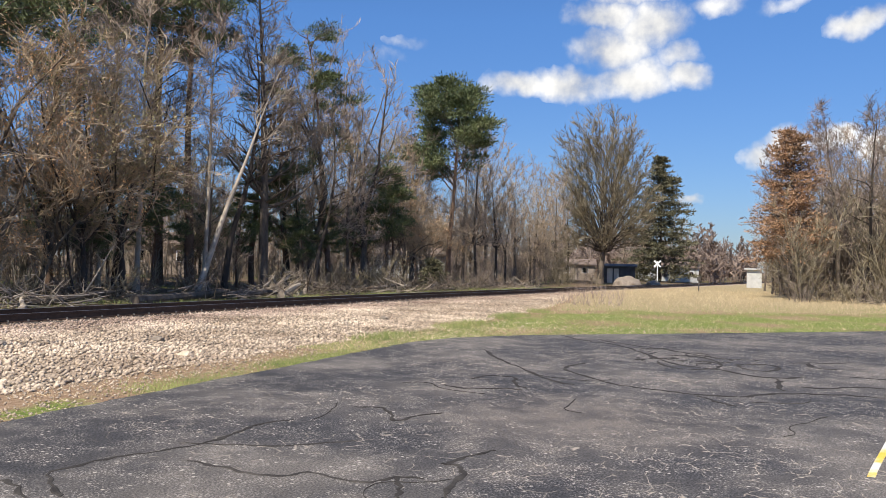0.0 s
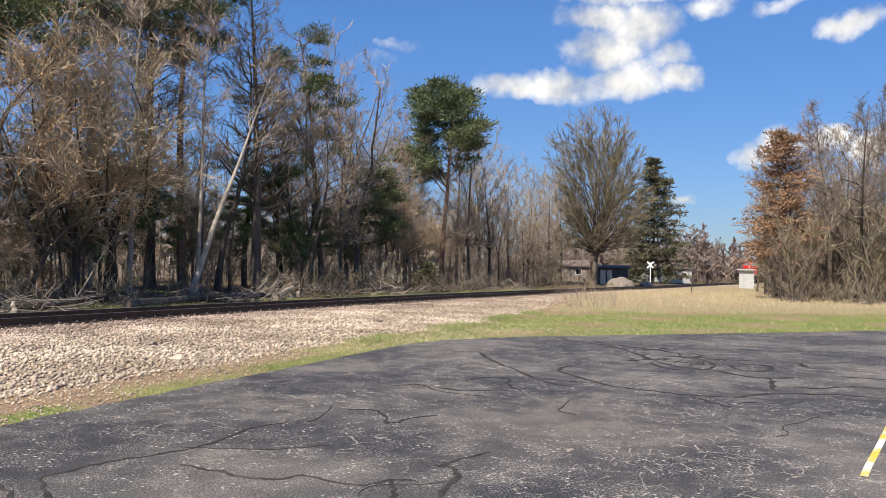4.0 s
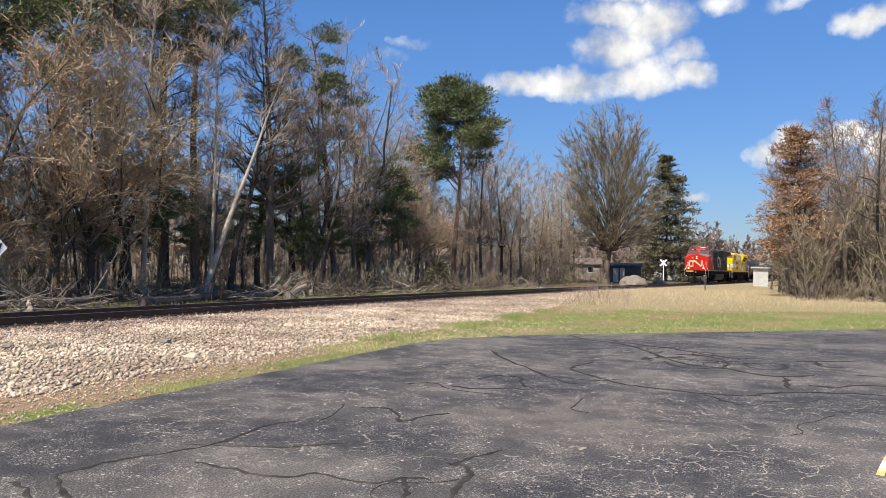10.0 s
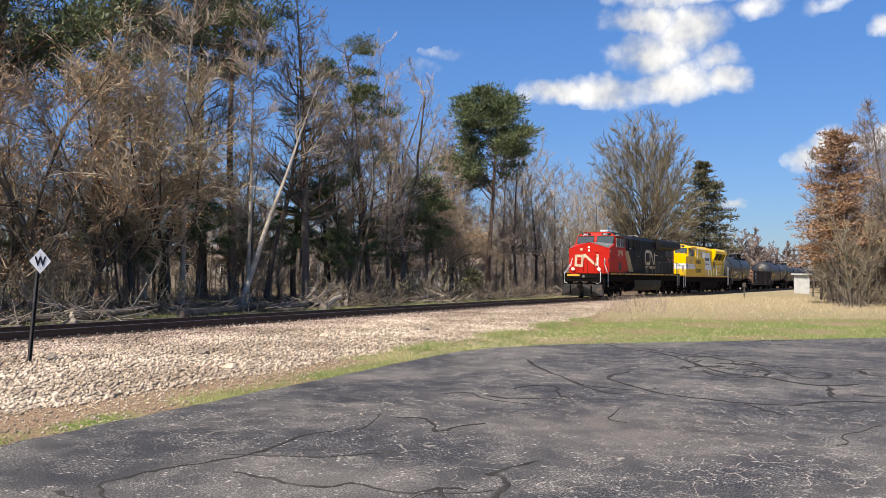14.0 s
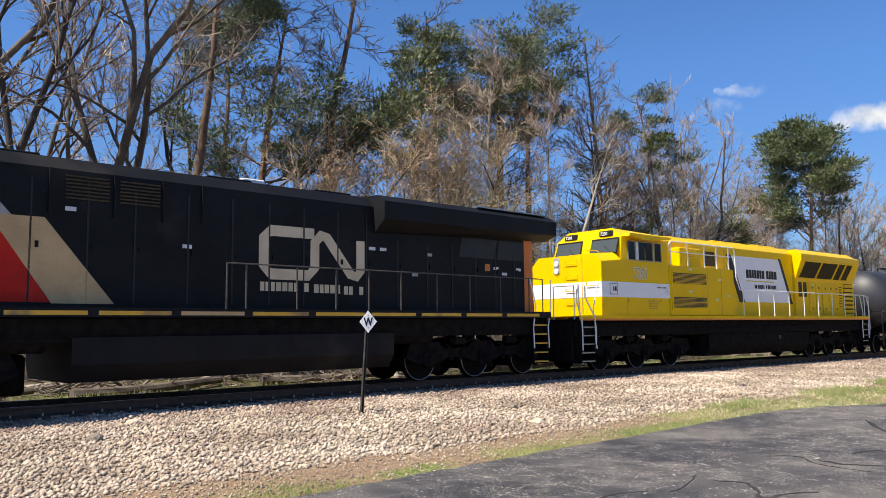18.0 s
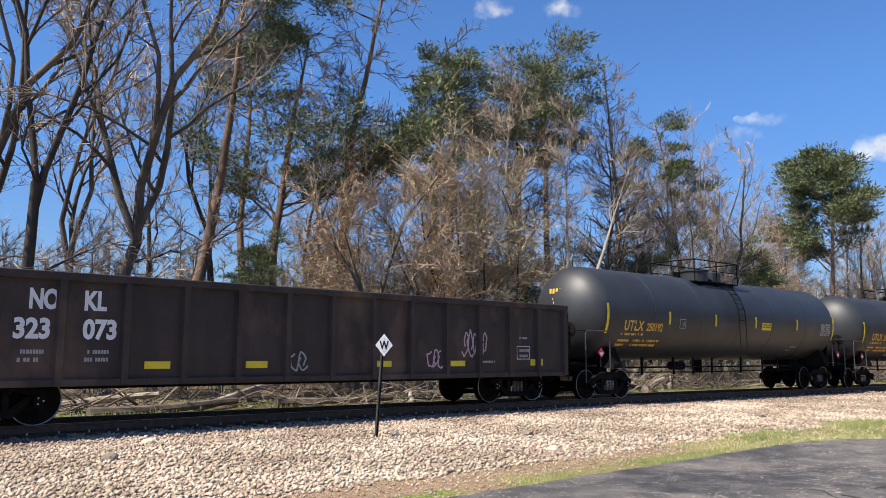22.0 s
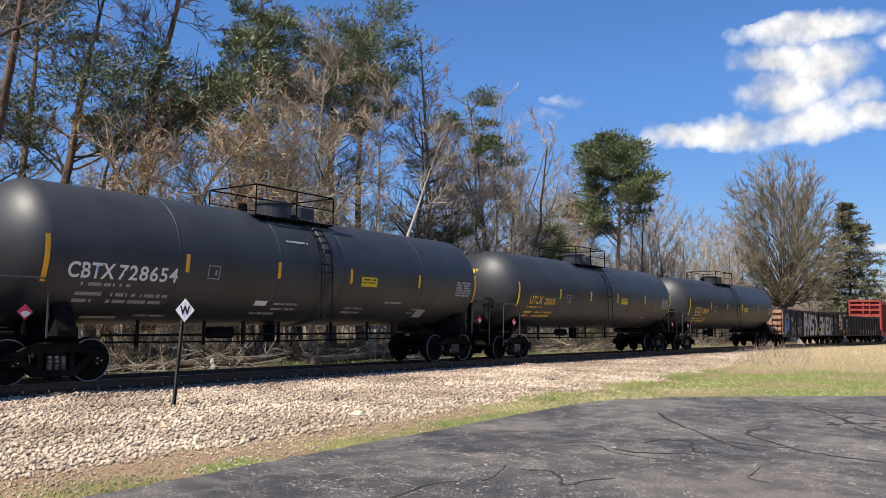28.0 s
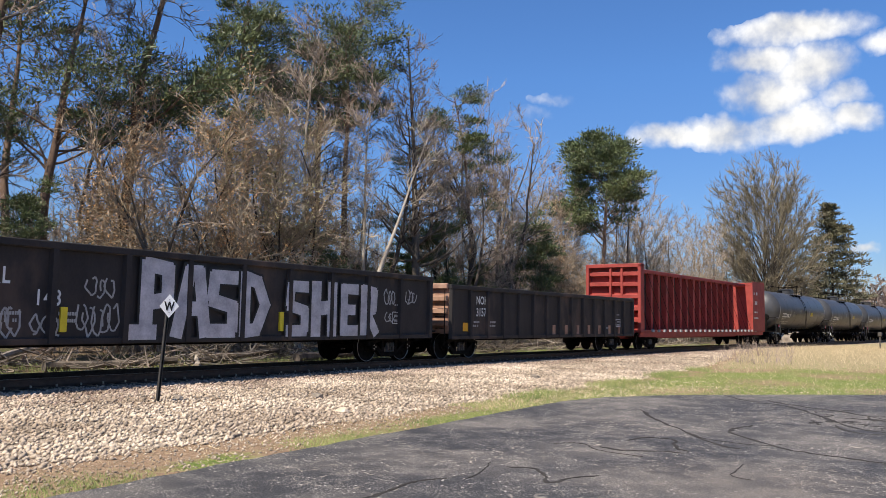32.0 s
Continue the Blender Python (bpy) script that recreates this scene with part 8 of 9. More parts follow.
        part("placard_post", box(bmesh.new(), px - 0.03, px + 0.03, -1.49, -1.46, 1.02, 1.5), "under", e)
        freight_truck(e, X(u))
        coupler(e, X(u + d * 1.6), d)
    part("train_pipe", rod(bmesh.new(), [(X(1.6), -0.9, 0.98), (X(span - 1.6), -0.9, 0.98)], 0.03), "under", e)
    part("brake_pipe", rod(bmesh.new(), [(X(1.6), -0.6, 0.82), (X(span * 0.45), -0.6, 0.78), (X(span - 1.6), -0.6, 0.82)], 0.022), "under", e)
    for u in (2.4, 4.2, 5.4, 6.6, 8.6, 10.2, 11.4, 12.9) if span > 14 else (2.4, 4.0, 6.1, 7.6, 9.4):
        part("pipe_hanger", box(bmesh.new(), X(u), X(u + 0.07), -0.95, -0.9, 0.74, 1.32), "under", e)
    part("outlet_valve", drum(bmesh.new(), (X(mid), 0, 1.0), 0.16, 0.26, "z", 14), "under", e)
    part("brake_cylinder", drum(bmesh.new(), (X(span * 0.33), -0.5, 1.02), 0.15, 0.35, "x", 14), "under", e)
    return keyed(e, s0 + c)


def spray(parent, spots, wrap=None, y=-1.6, seed=3, material="mark_grey"):
    """Scrawled spray paint: looping strokes inside boxes of (x, z, width, height)."""
    R = random.Random(seed)
    for x, z, wd, h in spots:
        bm = bmesh.new()
        n = int(wd / 0.16)
        for i in range(n):
            cx, ph = x + wd * (i + 0.5) / n, R.uniform(0, 6)
            pts = []
            for k in range(9):
                a = ph + k * 0.75
                pts.append((cx + math.cos(a) * 0.1 * R.uniform(0.6, 1.4) + (k - 4) * 0.012, z + h * 0.5 + math.sin(a) * h * 0.5 * R.uniform(0.5, 1.0)))
            for (ax, az), (bx, bz) in zip(pts, pts[1:]):
                d = Vector((bx - ax, bz - az))
                if d.length < 1e-4:
                    continue
                nn = Vector((-d.y, d.x)).normalized() * 0.02
                q = []
                for px, pz in ((ax + nn.x, az + nn.y), (bx + nn.x, bz + nn.y), (bx - nn.x, bz - nn.y), (ax - nn.x, az - nn.y)):
                    if wrap:
                        r, zc = wrap
                        th = math.asin(max(-0.97, min(0.97, (pz - zc) / r)))
                        q.append((px, -(r + 0.007) * math.cos(th), zc + (r + 0.007) * math.sin(th)))
                    else:
                        q.append((px, y - 0.008, pz))
                bm.faces.new([bm.verts.new(p) for p in q])
        tagged(part("spray_scrawl", bm, material, parent), kind="stuff")


def fat_letter(parent, x, z, w, h, strokes, y, material, edge="ink", t=0.3):
    """A block of spray paint made of thick strokes, with a dark outline behind."""
    for mm, grow, dd in ((edge, 0.05, 0.006), (material, 0.0, 0.012)):
        bm = bmesh.new()
        for i, (ax, az, bx, bz) in enumerate(strokes):
            a, b = Vector((x + ax * w, z + az * h)), Vector((x + bx * w, z + bz * h))
            d = (b - a).normalized()
            n = Vector((-d.y, d.x)) * (t * w * 0.5 + grow)
            a, b = a - d * (t * w * 0.3 + grow), b + d * (t * w * 0.3 + grow)
            yy = y - dd - i * 0.0012
            bm.faces.new([bm.verts.new((p.x, yy, p.y)) for p in (a + n, b + n, b - n, a - n)])
        part("spray_block" if grow == 0 else "spray_outline", bm, mm, parent)


def build_gondola(s0, length, mark, number, paint="gon_brown", ribs=14, label="", art=0, low=0.72, high=2.76, split=True, name_at=(1.95, 2.1, 1.58)):
    """An open gondola car with ribbed sides."""
    e = thing("gondola_car")
    tagged(e, label, "gondola car", "gondola cars")
    c = length / 2
    X = lambda u: u - c
    w = 1.52
    for s in (-1, 1):
        a, b = sorted((s * w, s * (w - 0.06)))
        part("side_wall", box(bmesh.new(), X(0.05), X(length - 0.05), a, b, low, high - 0.12), paint, e)
        a, b = sorted((s * (w - 0.08), s * (w + 0.1)))
        part("top_chord", box(bmesh.new(), X(0), X(length), a, b, high - 0.15, high, 0.015), paint, e)
        a, b = sorted((s * (w - 0.02), s * (w + 0.07)))
        part("side_sill", box(bmesh.new(), X(0.1), X(length - 0.1), a, b, low, low + 0.13, 0.01), paint, e)
        for k in range(ribs + 1):
            u = 0.12 + (length - 0.24) * k / ribs
            bm = bmesh.new()
            wd = 0.1 if 0 < k < ribs else 0.13
            p = [(-wd, 0), (-wd * 0.6, s * 0.1), (wd * 0.6, s * 0.1), (wd, 0)]
            lo_ = [bm.verts.new((X(u) + px, s * w + py, low + 0.02)) for px, py in p]
            hi_ = [bm.verts.new((X(u) + px, s * w + py, high - 0.14)) for px, py in p]
            for q in range(3):
                bm.faces.new((lo_[q], lo_[q + 1], hi_[q + 1], hi_[q]))
            bm.faces.new(lo_), bm.faces.new(hi_)
            bmesh.ops.recalc_face_normals(bm, faces=bm.faces[:])
            part("rib", bm, paint, e)
    part("floor", box(bmesh.new(), X(0.05), X(length - 0.05), -w + 0.05, w - 0.05, low + 0.3, low + 0.38), paint, e)
    part("center_sill", box(bmesh.new(), X(-0.3), X(length + 0.3), -0.3, 0.3, 0.62, 1.0), "under", e)
    for u, d in ((0.05, -1), (length - 0.05, 1)):
        part("end_wall", box(bmesh.new(), X(u) - 0.03, X(u) + 0.03, -w, w, low + 0.2, high - 0.02), "gon_end" if d < 0 else paint, e, "rusty ribbed end wall" if d < 0 else "")
        for k in range(4):
            z = low + 0.45 + k * 0.43
            a, b = sorted((u + d * 0.02, u + d * 0.16))
            part("end_rib", box(bmesh.new(), X(a), X(b), -w + 0.04, w - 0.04, z, z + 0.2, 0.03), "gon_end" if d < 0 else paint, e)
        part("end_panel", box(bmesh.new(), X(u + d * 0.15) - 0.02, X(u + d * 0.15) + 0.02, -0.75, -0.15, low + 0.9, high - 0.15), "gon_end" if d < 0 else paint, e)
        part("end_ladder", rod(bmesh.new(), [(X(u + d * 0.22), -1.45, 0.6), (X(u + d * 0.22), -1.45, high - 0.2)], 0.018), "under", e)
        for k in range(4):
            part("grab_iron", rod(bmesh.new(), [(X(u + d * 0.22), -1.45, 0.7 + k * 0.4), (X(u + d * 0.22), -1.05, 0.7 + k * 0.4)], 0.014), "under", e)
        if d < 0:
            part("brake_wheel", drum(bmesh.new(), (X(u - 0.3), 0.35, 2.1), 0.28, 0.02, "x", 18), "under", e)
            part("air_hose", rod(bmesh.new(), [(X(u - 0.25), 0.1, 2.4), (X(u - 0.32), -0.1, 1.9), (X(u - 0.3), 0.0, 1.3)], 0.03), "under", e)
        part("end_platform", box(bmesh.new(), X(u + d * 0.35) - 0.3, X(u + d * 0.35) + 0.3, -0.95, 0.95, 0.95, 1.02), "under", e)
        coupler(e, X(u + d * 0.3), d)
    freight_truck(e, X(1.4))
    freight_truck(e, X(length - 1.6))
    y = -w
    nx, z1, z2 = name_at
    if split and art == 1:
        for text, u, z, name in ((mark[:2], 1.25, 1.9, "reporting_mark"), (mark[2:], 2.12, 1.9, "reporting_mark"), (number[:3], 1.35, 1.5, "car_number"), (number[3:], 3.0, 1.5, "car_number")):
            lettering(e, name, text, X(u), z, 0.44, y - 0.002, "mark_white", "", 1.15, None, 0.008, 0.75)
    elif split and len(mark) == 4:
        lettering(e, "reporting_mark", mark[:2], X(nx - 0.08), z1, 0.48, y - 0.002, "mark_white", "stencilled reporting mark", 0.95, None, 0.02, 0.66)
        lettering(e, "reporting_mark", mark[2:], X(nx + 0.84), z1, 0.48, y - 0.002, "mark_white", "", 1.0, None, 0.02, 0.72)
        lettering(e, "car_number", number[:3], X(nx - 0.3), z2, 0.48, y - 0.002, "mark_white", "stencilled car number", 1.0, None, 0.02, 0.85)
        lettering(e, "car_number", number[3:], X(nx + 0.85), z2, 0.48, y - 0.002, "mark_white", "", 1.0, None, 0.02, 0.85)
    else:
        lettering(e, "reporting_mark", mark, X(nx), z1, 0.42, y - 0.002, "mark_white", "stencilled reporting mark", 1.0, None, 0.006, 0.8)
        lettering(e, "car_number", number, X(nx), z2, 0.42, y - 0.002, "mark_white", "stencilled car number", 1.0, None, 0.006, 0.8)
    bars(e, "small_print", [(X(nx - 0.2), X(nx + 0.2), 1.3, 0.07), (X(nx + 0.9), X(nx + 1.3), 1.3, 0.07), (X(nx - 0.2), X(nx + 0.15), 1.16, 0.07), (X(nx + 0.9), X(nx + 1.3), 1.16, 0.07), (X(length - 2.0), X(length - 1.7), 1.75, 0.05), (X(length - 2.0), X(length - 1.65), 1.4, 0.07), (X(length - 2.0), X(length - 1.65), 1.25, 0.07), (X(length - 3.6), X(length - 3.0), 1.1, 0.06)], y - 0.002, "mark_grey", seed=8)
    part("stencil_box", rod(bmesh.new(), [(X(length - 2.1), y - 0.01, 1.2), (X(length - 1.6), y - 0.01, 1.2), (X(length - 1.6), y - 0.01, 1.55), (X(length - 2.1), y - 0.01, 1.55), (X(length - 2.1), y - 0.01, 1.2)], 0.012, 4), "mark_white", e)
    if art == 0:
        for u in (0.9, 4.2, 6.3, 9.6, 12.0, 15.0):
            slab(e, "reflector", X(u - 0.25), X(u + 0.25), 1.02, 1.16 if 1 < u < 14 else 1.2, y, "sign_yellow", depth=0.012)
        spray(e, [(X(12.2), 1.2, 0.8, 0.8), (X(11.0), 0.95, 0.5, 0.5)], None, y, 5, "spray_pink")
        spray(e, [(X(0.75), 1.95, 0.55, 0.4), (X(7.1), 0.9, 0.4, 0.5)], None, y, 6, "mark_grey")
    elif art == 1:
        for u in (0.45, 3.6, 6.3, 9.55, 12.8):
            slab(e, "reflector", X(u - 0.07), X(u + 0.07), 0.97, 1.47, y, "sign_yellow", depth=0.05)
        A = {"p": [(0.2, 0, 0.2, 1), (0.2, 1, 0.8, 0.95), (0.8, 0.95, 0.8, 0.55), (0.8, 0.5, 0.3, 0.45), (-0.2, 0.02, 0.4, 0.02)], "a": [(0.05, 0, 0.4, 1), (0.4, 1, 0.7, 1), (0.7, 1, 0.95, 0), (0.25, 0.4, 0.8, 0.4)], "s": [(0.9, 0.95, 0.2, 0.95), (0.2, 0.95, 0.15, 0.6), (0.15, 0.55, 0.85, 0.45), (0.85, 0.45, 0.85, 0.08), (0.85, 0.04, 0.1, 0.04)], "d": [(0.2, 0, 0.2, 1), (0.2, 0.97, 0.65, 0.9), (0.65, 0.9, 0.95, 0.5), (0.95, 0.5, 0.65, 0.08), (0.65, 0.06, 0.2, 0.03)],
             "c": [(0.9, 0.95, 0.3, 0.9), (0.3, 0.9, 0.1, 0.5), (0.1, 0.5, 0.3, 0.06), (0.3, 0.06, 0.9, 0.1)], "h": [(0.2, 0, 0.2, 1), (0.85, 0, 0.85, 1), (0.2, 0.5, 0.85, 0.55)], "r": [(0.2, 0, 0.2, 1), (0.2, 0.97, 0.8, 0.92), (0.8, 0.92, 0.75, 0.55), (0.75, 0.52, 0.3, 0.48), (0.4, 0.45, 0.9, 0)], "e": [(0.2, 0, 0.2, 1), (0.2, 0.96, 0.85, 0.96), (0.2, 0.5, 0.7, 0.5), (0.2, 0.04, 0.85, 0.04)]}
        for k, u in zip("pasd", (5.28, 6.22, 7.12, 8.08)):
            fat_letter(e, X(u), 0.93, 0.88, 1.42 if k != "p" else 1.52, A[k], y - 0.065, "spray_white", t=0.38)
        for k, u in zip("sher", (9.68, 10.6, 11.8, 12.68)):
            fat_letter(e, X(u), 0.93, 0.8 if k != "h" else 1.0, 1.3, A[k], y - 0.065, "spray_white", t=0.38)
        for u, z, wd, h in ((0.35, 1.0, 0.5, 0.6), (0.95, 1.25, 0.5, 0.5), (0.4, 1.7, 0.4, 0.5)):
            fat_letter(e, X(u), z, wd, h, A["s"], y, "spray_blue", t=0.45)
        spray(e, [(X(3.9), 0.82, 0.9, 0.8), (X(4.1), 1.65, 0.6, 0.5), (X(2.2), 0.85, 0.5, 0.7), (X(2.95), 0.85, 0.6, 0.5), (X(13.9), 1.7, 0.5, 0.6), (X(15.0), 1.75, 0.5, 0.55), (X(13.95), 1.2, 0.4, 0.35)], None, y - 0.004, 7, "mark_grey")
        spray(e, [(X(0.6), 2.15, 0.9, 0.35)], None, y, 9, "spray_pink")
    else:
        slab(e, "reflector", X(0.85), X(1.3), 1.0, 1.3, y, "sign_orange", depth=0.012)
        for k in range(5, 12):
            slab(e, "rust_streak", X(1.9 + k * 1.13), X(2.15 + k * 1.13), 0.85, 1.25, y, "gon_end", depth=0.01)
    return keyed(e, s0 + c)


def build_centerbeam(s0, length):
    e = thing("centerbeam_flatcar")
    tagged(e, "red centerbeam lumber flatcar with tall end bulkheads, empty", "flatcar")
    c = length / 2
    X = lambda u: u - c
    part("deck", box(bmesh.new(), X(0.1), X(length - 0.1), -1.5, 1.5, 0.95, 1.08), "car_red", e)
    part("center_sill", box(bmesh.new(), X(-0.2), X(length + 0.2), -0.35, 0.35, 0.6, 0.95), "car_red", e)
    for s in (-1, 1):
        a, b = sorted((s * 1.5, s * 1.42))
        part("side_sill", box(bmesh.new(), X(0.1), X(length - 0.1), a, b, 0.72, 1.0), "car_red", e)
        for k in range(24):
            part("winch", box(bmesh.new(), X(1.6 + k * 0.8), X(1.78 + k * 0.8), min(s * 1.5, s * 1.6), max(s * 1.5, s * 1.6), 0.98, 1.12), "mark_grey" if s < 0 else "under", e)
    for u, d in ((0.0, 1), (length, -1)):
        a, b = sorted((u, u + d * 0.42))
        for s in (-1, 1):
            p, q = sorted((s * 1.6, s * 1.42))
            part("bulkhead_post", box(bmesh.new(), X(a), X(b), p, q, 0.95, 4.58, 0.02), "car_red", e)
        part("bulkhead_wall", box(bmesh.new(), X(b) - 0.06 if d > 0 else X(a), X(b) if d > 0 else X(a) + 0.06, -1.45, 1.45, 0.95, 4.4), "car_red", e)
        part("bulkhead_top", box(bmesh.new(), X(a), X(b), -1.6, 1.6, 4.4, 4.6, 0.02), "car_red", e)
        for z in (1.5, 2.1, 2.75, 3.4, 3.95):
            part("bulkhead_rib", box(bmesh.new(), X(a + 0.1), X(b - 0.05), -1.45, 1.45, z, z + 0.22, 0.02), "car_red", e)
        for y in (-0.55, 0.1):
            part("bulkhead_stiffener", box(bmesh.new(), X(a + 0.05), X(b), y, y + 0.12, 0.95, 4.4), "car_red", e)
        if d < 0:
            slab(e, "bulkhead_side", X(length - 2.9), X(length), 1.0, 4.55, -1.6, "car_red", depth=0.03)
            bars(e, "side_print", [(X(length - 2.6), X(length - 1.8), 3.6, 0.22), (X(length - 2.4), X(length - 1.9), 2.9, 0.25), (X(length - 2.6), X(length - 1.6), 2.3, 0.12), (X(length - 2.6), X(length - 1.6), 1.9, 0.1)], -1.63, "mark_white", seed=5)
    part("top_chord", box(bmesh.new(), X(0.3), X(length - 0.3), -0.35, 0.35, 4.3, 4.5, 0.02), "car_red", e)
    n = 17
    for k in range(n):
        u = 1.0 + (length - 4.2) * k / (n - 1)
        part("beam_post", box(bmesh.new(), X(u) - 0.07, X(u) + 0.07, -0.32, 0.32, 1.05, 4.35), "car_red", e)
        bm = bmesh.new()
        sgn = 1 if k % 2 else -1
        prism(bm, [(X(u) + 0.12, 1.1), (X(u) + 0.24, 1.1), (X(u) + 0.24 + 0.08 * sgn, 4.35), (X(u) + 0.12 + 0.08 * sgn, 4.35)], -0.3, 0.3)
        part("beam_brace", bm, "car_red", e)
        part("tie_cable", rod(bmesh.new(), [(X(u) + 0.4, -1.5, 1.0), (X(u) + 0.4, -0.4, 4.3)], 0.012), "under", e)
    part("beam_web", box(bmesh.new(), X(0.5), X(length - 3.0), -0.02, 0.02, 1.05, 4.3), "gon_brown", e)
    freight_truck(e, X(2.4))
    freight_truck(e, X(length - 2.4))
    coupler(e, X(0), -1)
    coupler(e, X(length), 1)
    return keyed(e, s0 + c)


def build_train():
    build_red_loco()
    build_yellow_loco()
    black = "glossy black tank car with gold stencils and yellow reflectors"
    build_tank_car(57.8, 12.26, "TILX", "220240", False, "sign_orange", "short black tank car with white stencils and long top platform", long_top=True)
    build_gondola(71.86, 16.3, "NOKL", "323073", label="brown ribbed steel gondola with white stencils and small scrawls")
    build_tank_car(90.2, 15.25, "UTLX", "250192", label=black)
    build_tank_car(108.5, 15.25, "UTLX", "250076", label="black tank car with gold stencils and pale spray scrawls", sprayed=True)
    build_tank_car(126.8, 15.1, "CBTX", "728738", False, "sign_orange", "jacketed black tank car with white stencils and orange reflectors", jacket=True)
    build_tank_car(145.1, 15.25, "", "", label=black)
    build_tank_car(163.3, 15.3, "CBTX", "728654", False, "sign_orange", "jacketed black tank car with white stencils and orange reflectors", jacket=True)
    build_tank_car(181.7, 15.4, "UTLX", "250035", label=black)
    build_tank_car(200.1, 15.45, "UTLX", "250109", label=black)
    build_gondola(217.65, 16.4, "NOKL", "323148", "gon_black", 10, "dark gondola covered in silver block graffiti", 1, split=True, name_at=(2.55, 1.95, 1.5))
    build_gondola(235.16, 16.2, "NOKL", "31573", "gon_black", 14, "rust-streaked dark gondola with close-set ribs", 2, low=0.72, high=2.62, split=False, name_at=(1.68, 1.98, 1.55))
    build_centerbeam(252.4, 22.1)
    for k in range(4):
        build_tank_car(278.6 + k * 17.2, 14.2, "", "", False, "mark_grey", "dusty grey tank car", paint="tank_dusty")


build_train()


def motions():
    for ob, s in TRAIN:
        walk(ob, [(k * 0.5, track_pose(s + travel(k * 0.5))) for k in range(65)])
    for ax, x, r in WHEELS:
        walk(ax, [(k / 30.0, Matrix.Translation((x, 0, r)) @ Matrix.Rotation((travel(k / 30.0) - travel(0.0)) / r, 4, "Y")) for k in range(961)])



# ---- beside the line ----
def build_cracks():
    R = random.Random(12)

    def seal(pts, w):
        bm = bmesh.new()
        ribbon(bm, pts, w, 0.005, R)
        part("crack_seal", bm, "sealant", PAVEMENT)

    W = 0.085
    seal([(14.95, 5.28), (13.76, 4.66), (13.05, 4.16), (12.24, 3.57), (11.35, 2.97), (11.15, 2.57)], W)
    seal([(19.24, 4.76), (18.03, 3.89), (17.90, 3.32), (16.89, 2.63), (15.28, 1.93), (14.45, 1.41), (14.35, 0.81), (13.79, 0.34), (13.57, -0.13), (14.10, -0.56)], W * 1.4)
    seal([(18.73, 3.76), (17.72, 2.84), (17.32, 2.03), (16.50, 1.31), (16.04, 0.83)], W * 1.3)
    seal([(14.94, 1.89), (14.10, 1.64), (13.95, 1.23), (14.35, 0.81), (15.34, 0.80), (16.16, 1.21), (16.10, 1.88)], W)
    seal([(15.18, 0.52), (15.61, 0.19), (15.50, -0.15), (14.88, -0.18), (14.39, 0.11), (14.72, 0.43), (15.18, 0.52)], W)
    seal([(16.12, -0.36), (16.40, -0.78), (16.94, -1.56)], W)
    seal([(16.36, -0.71), (15.50, -0.74), (15.50, -1.12)], W * 1.3)
    seal([(13.85, 2.98), (13.40, 3.16), (12.80, 3.15), (12.26, 2.70), (11.64, 2.15), (11.41, 1.82), (11.31, 1.31), (11.18, 0.88), (11.30, 0.38)], W)
    seal([(11.30, 0.38), (12.02, -0.17), (12.30, -0.94), (12.25, -1.49), (12.4, -3.0)], W * 1.4)
    seal([(13.57, -0.13), (12.86, -0.16), (12.24, -0.20)], W)
    seal([(12.82, -0.45), (12.80, -0.77), (13.31, -1.23), (13.33, -1.62), (13.5, -3.2)], W)
    seal([(10.89, 4.05), (11.42, 3.99), (11.49, 3.50), (10.84, 3.42), (10.43, 3.06)], W * 0.8)
    seal([(10.14, 4.19), (9.99, 3.77), (10.32, 3.37), (10.33, 3.09)], W * 0.8)
    seal([(14.53, -1.23), (14.50, -1.76), (14.8, -3.4)], W)
    seal([(11.18, 0.88), (10.65, 0.59), (10.47, 0.35)], W)
    W = 0.06
    seal([(6.11, 2.50), (6.38, 2.43), (6.79, 2.28)], W)
    seal([(6.11, 2.50), (6.17, 2.39), (5.97, 2.24), (5.59, 2.22), (5.24, 2.14)], W)
    seal([(4.42, 5.08), (4.72, 5.08), (5.06, 5.00), (5.37, 4.87), (5.77, 4.68), (6.26, 4.75), (6.66, 4.81), (6.95, 4.72), (7.06, 4.60)], W)
    seal([(5.21, 4.43), (5.20, 4.05), (5.12, 3.69), (5.19, 3.44), (5.43, 3.37), (5.30, 3.00), (5.36, 2.76), (5.60, 2.68), (5.64, 2.47)], W * 0.8)
    seal([(4.42, 5.08), (4.22, 4.81), (4.01, 4.49)], W)
    seal([(5.60, 2.68), (5.32, 2.51), (5.08, 2.45)], W)
    seal([(4.12, 5.22), (4.10, 5.03), (3.90, 4.70)], W)
    seal([(8.05, 4.43), (8.21, 4.15), (7.85, 3.82), (7.44, 3.66), (8.00, 3.55), (8.23, 3.39)], W)
    seal([(5.68, 4.92), (5.81, 4.54), (5.99, 4.06), (6.33, 3.77), (6.54, 3.55)], W * 0.7)
    # the net of seams in the middle of the lot
    for k in range(16):
        x, y = R.uniform(14.6, 17.2), R.uniform(0.9, 2.6)
        pts = [(x, y)]
        for _ in range(3):
            x, y = x + R.uniform(-0.5, 0.5), y + R.uniform(-0.35, 0.35)
            pts.append((x, y))
        seal(pts, 0.07)
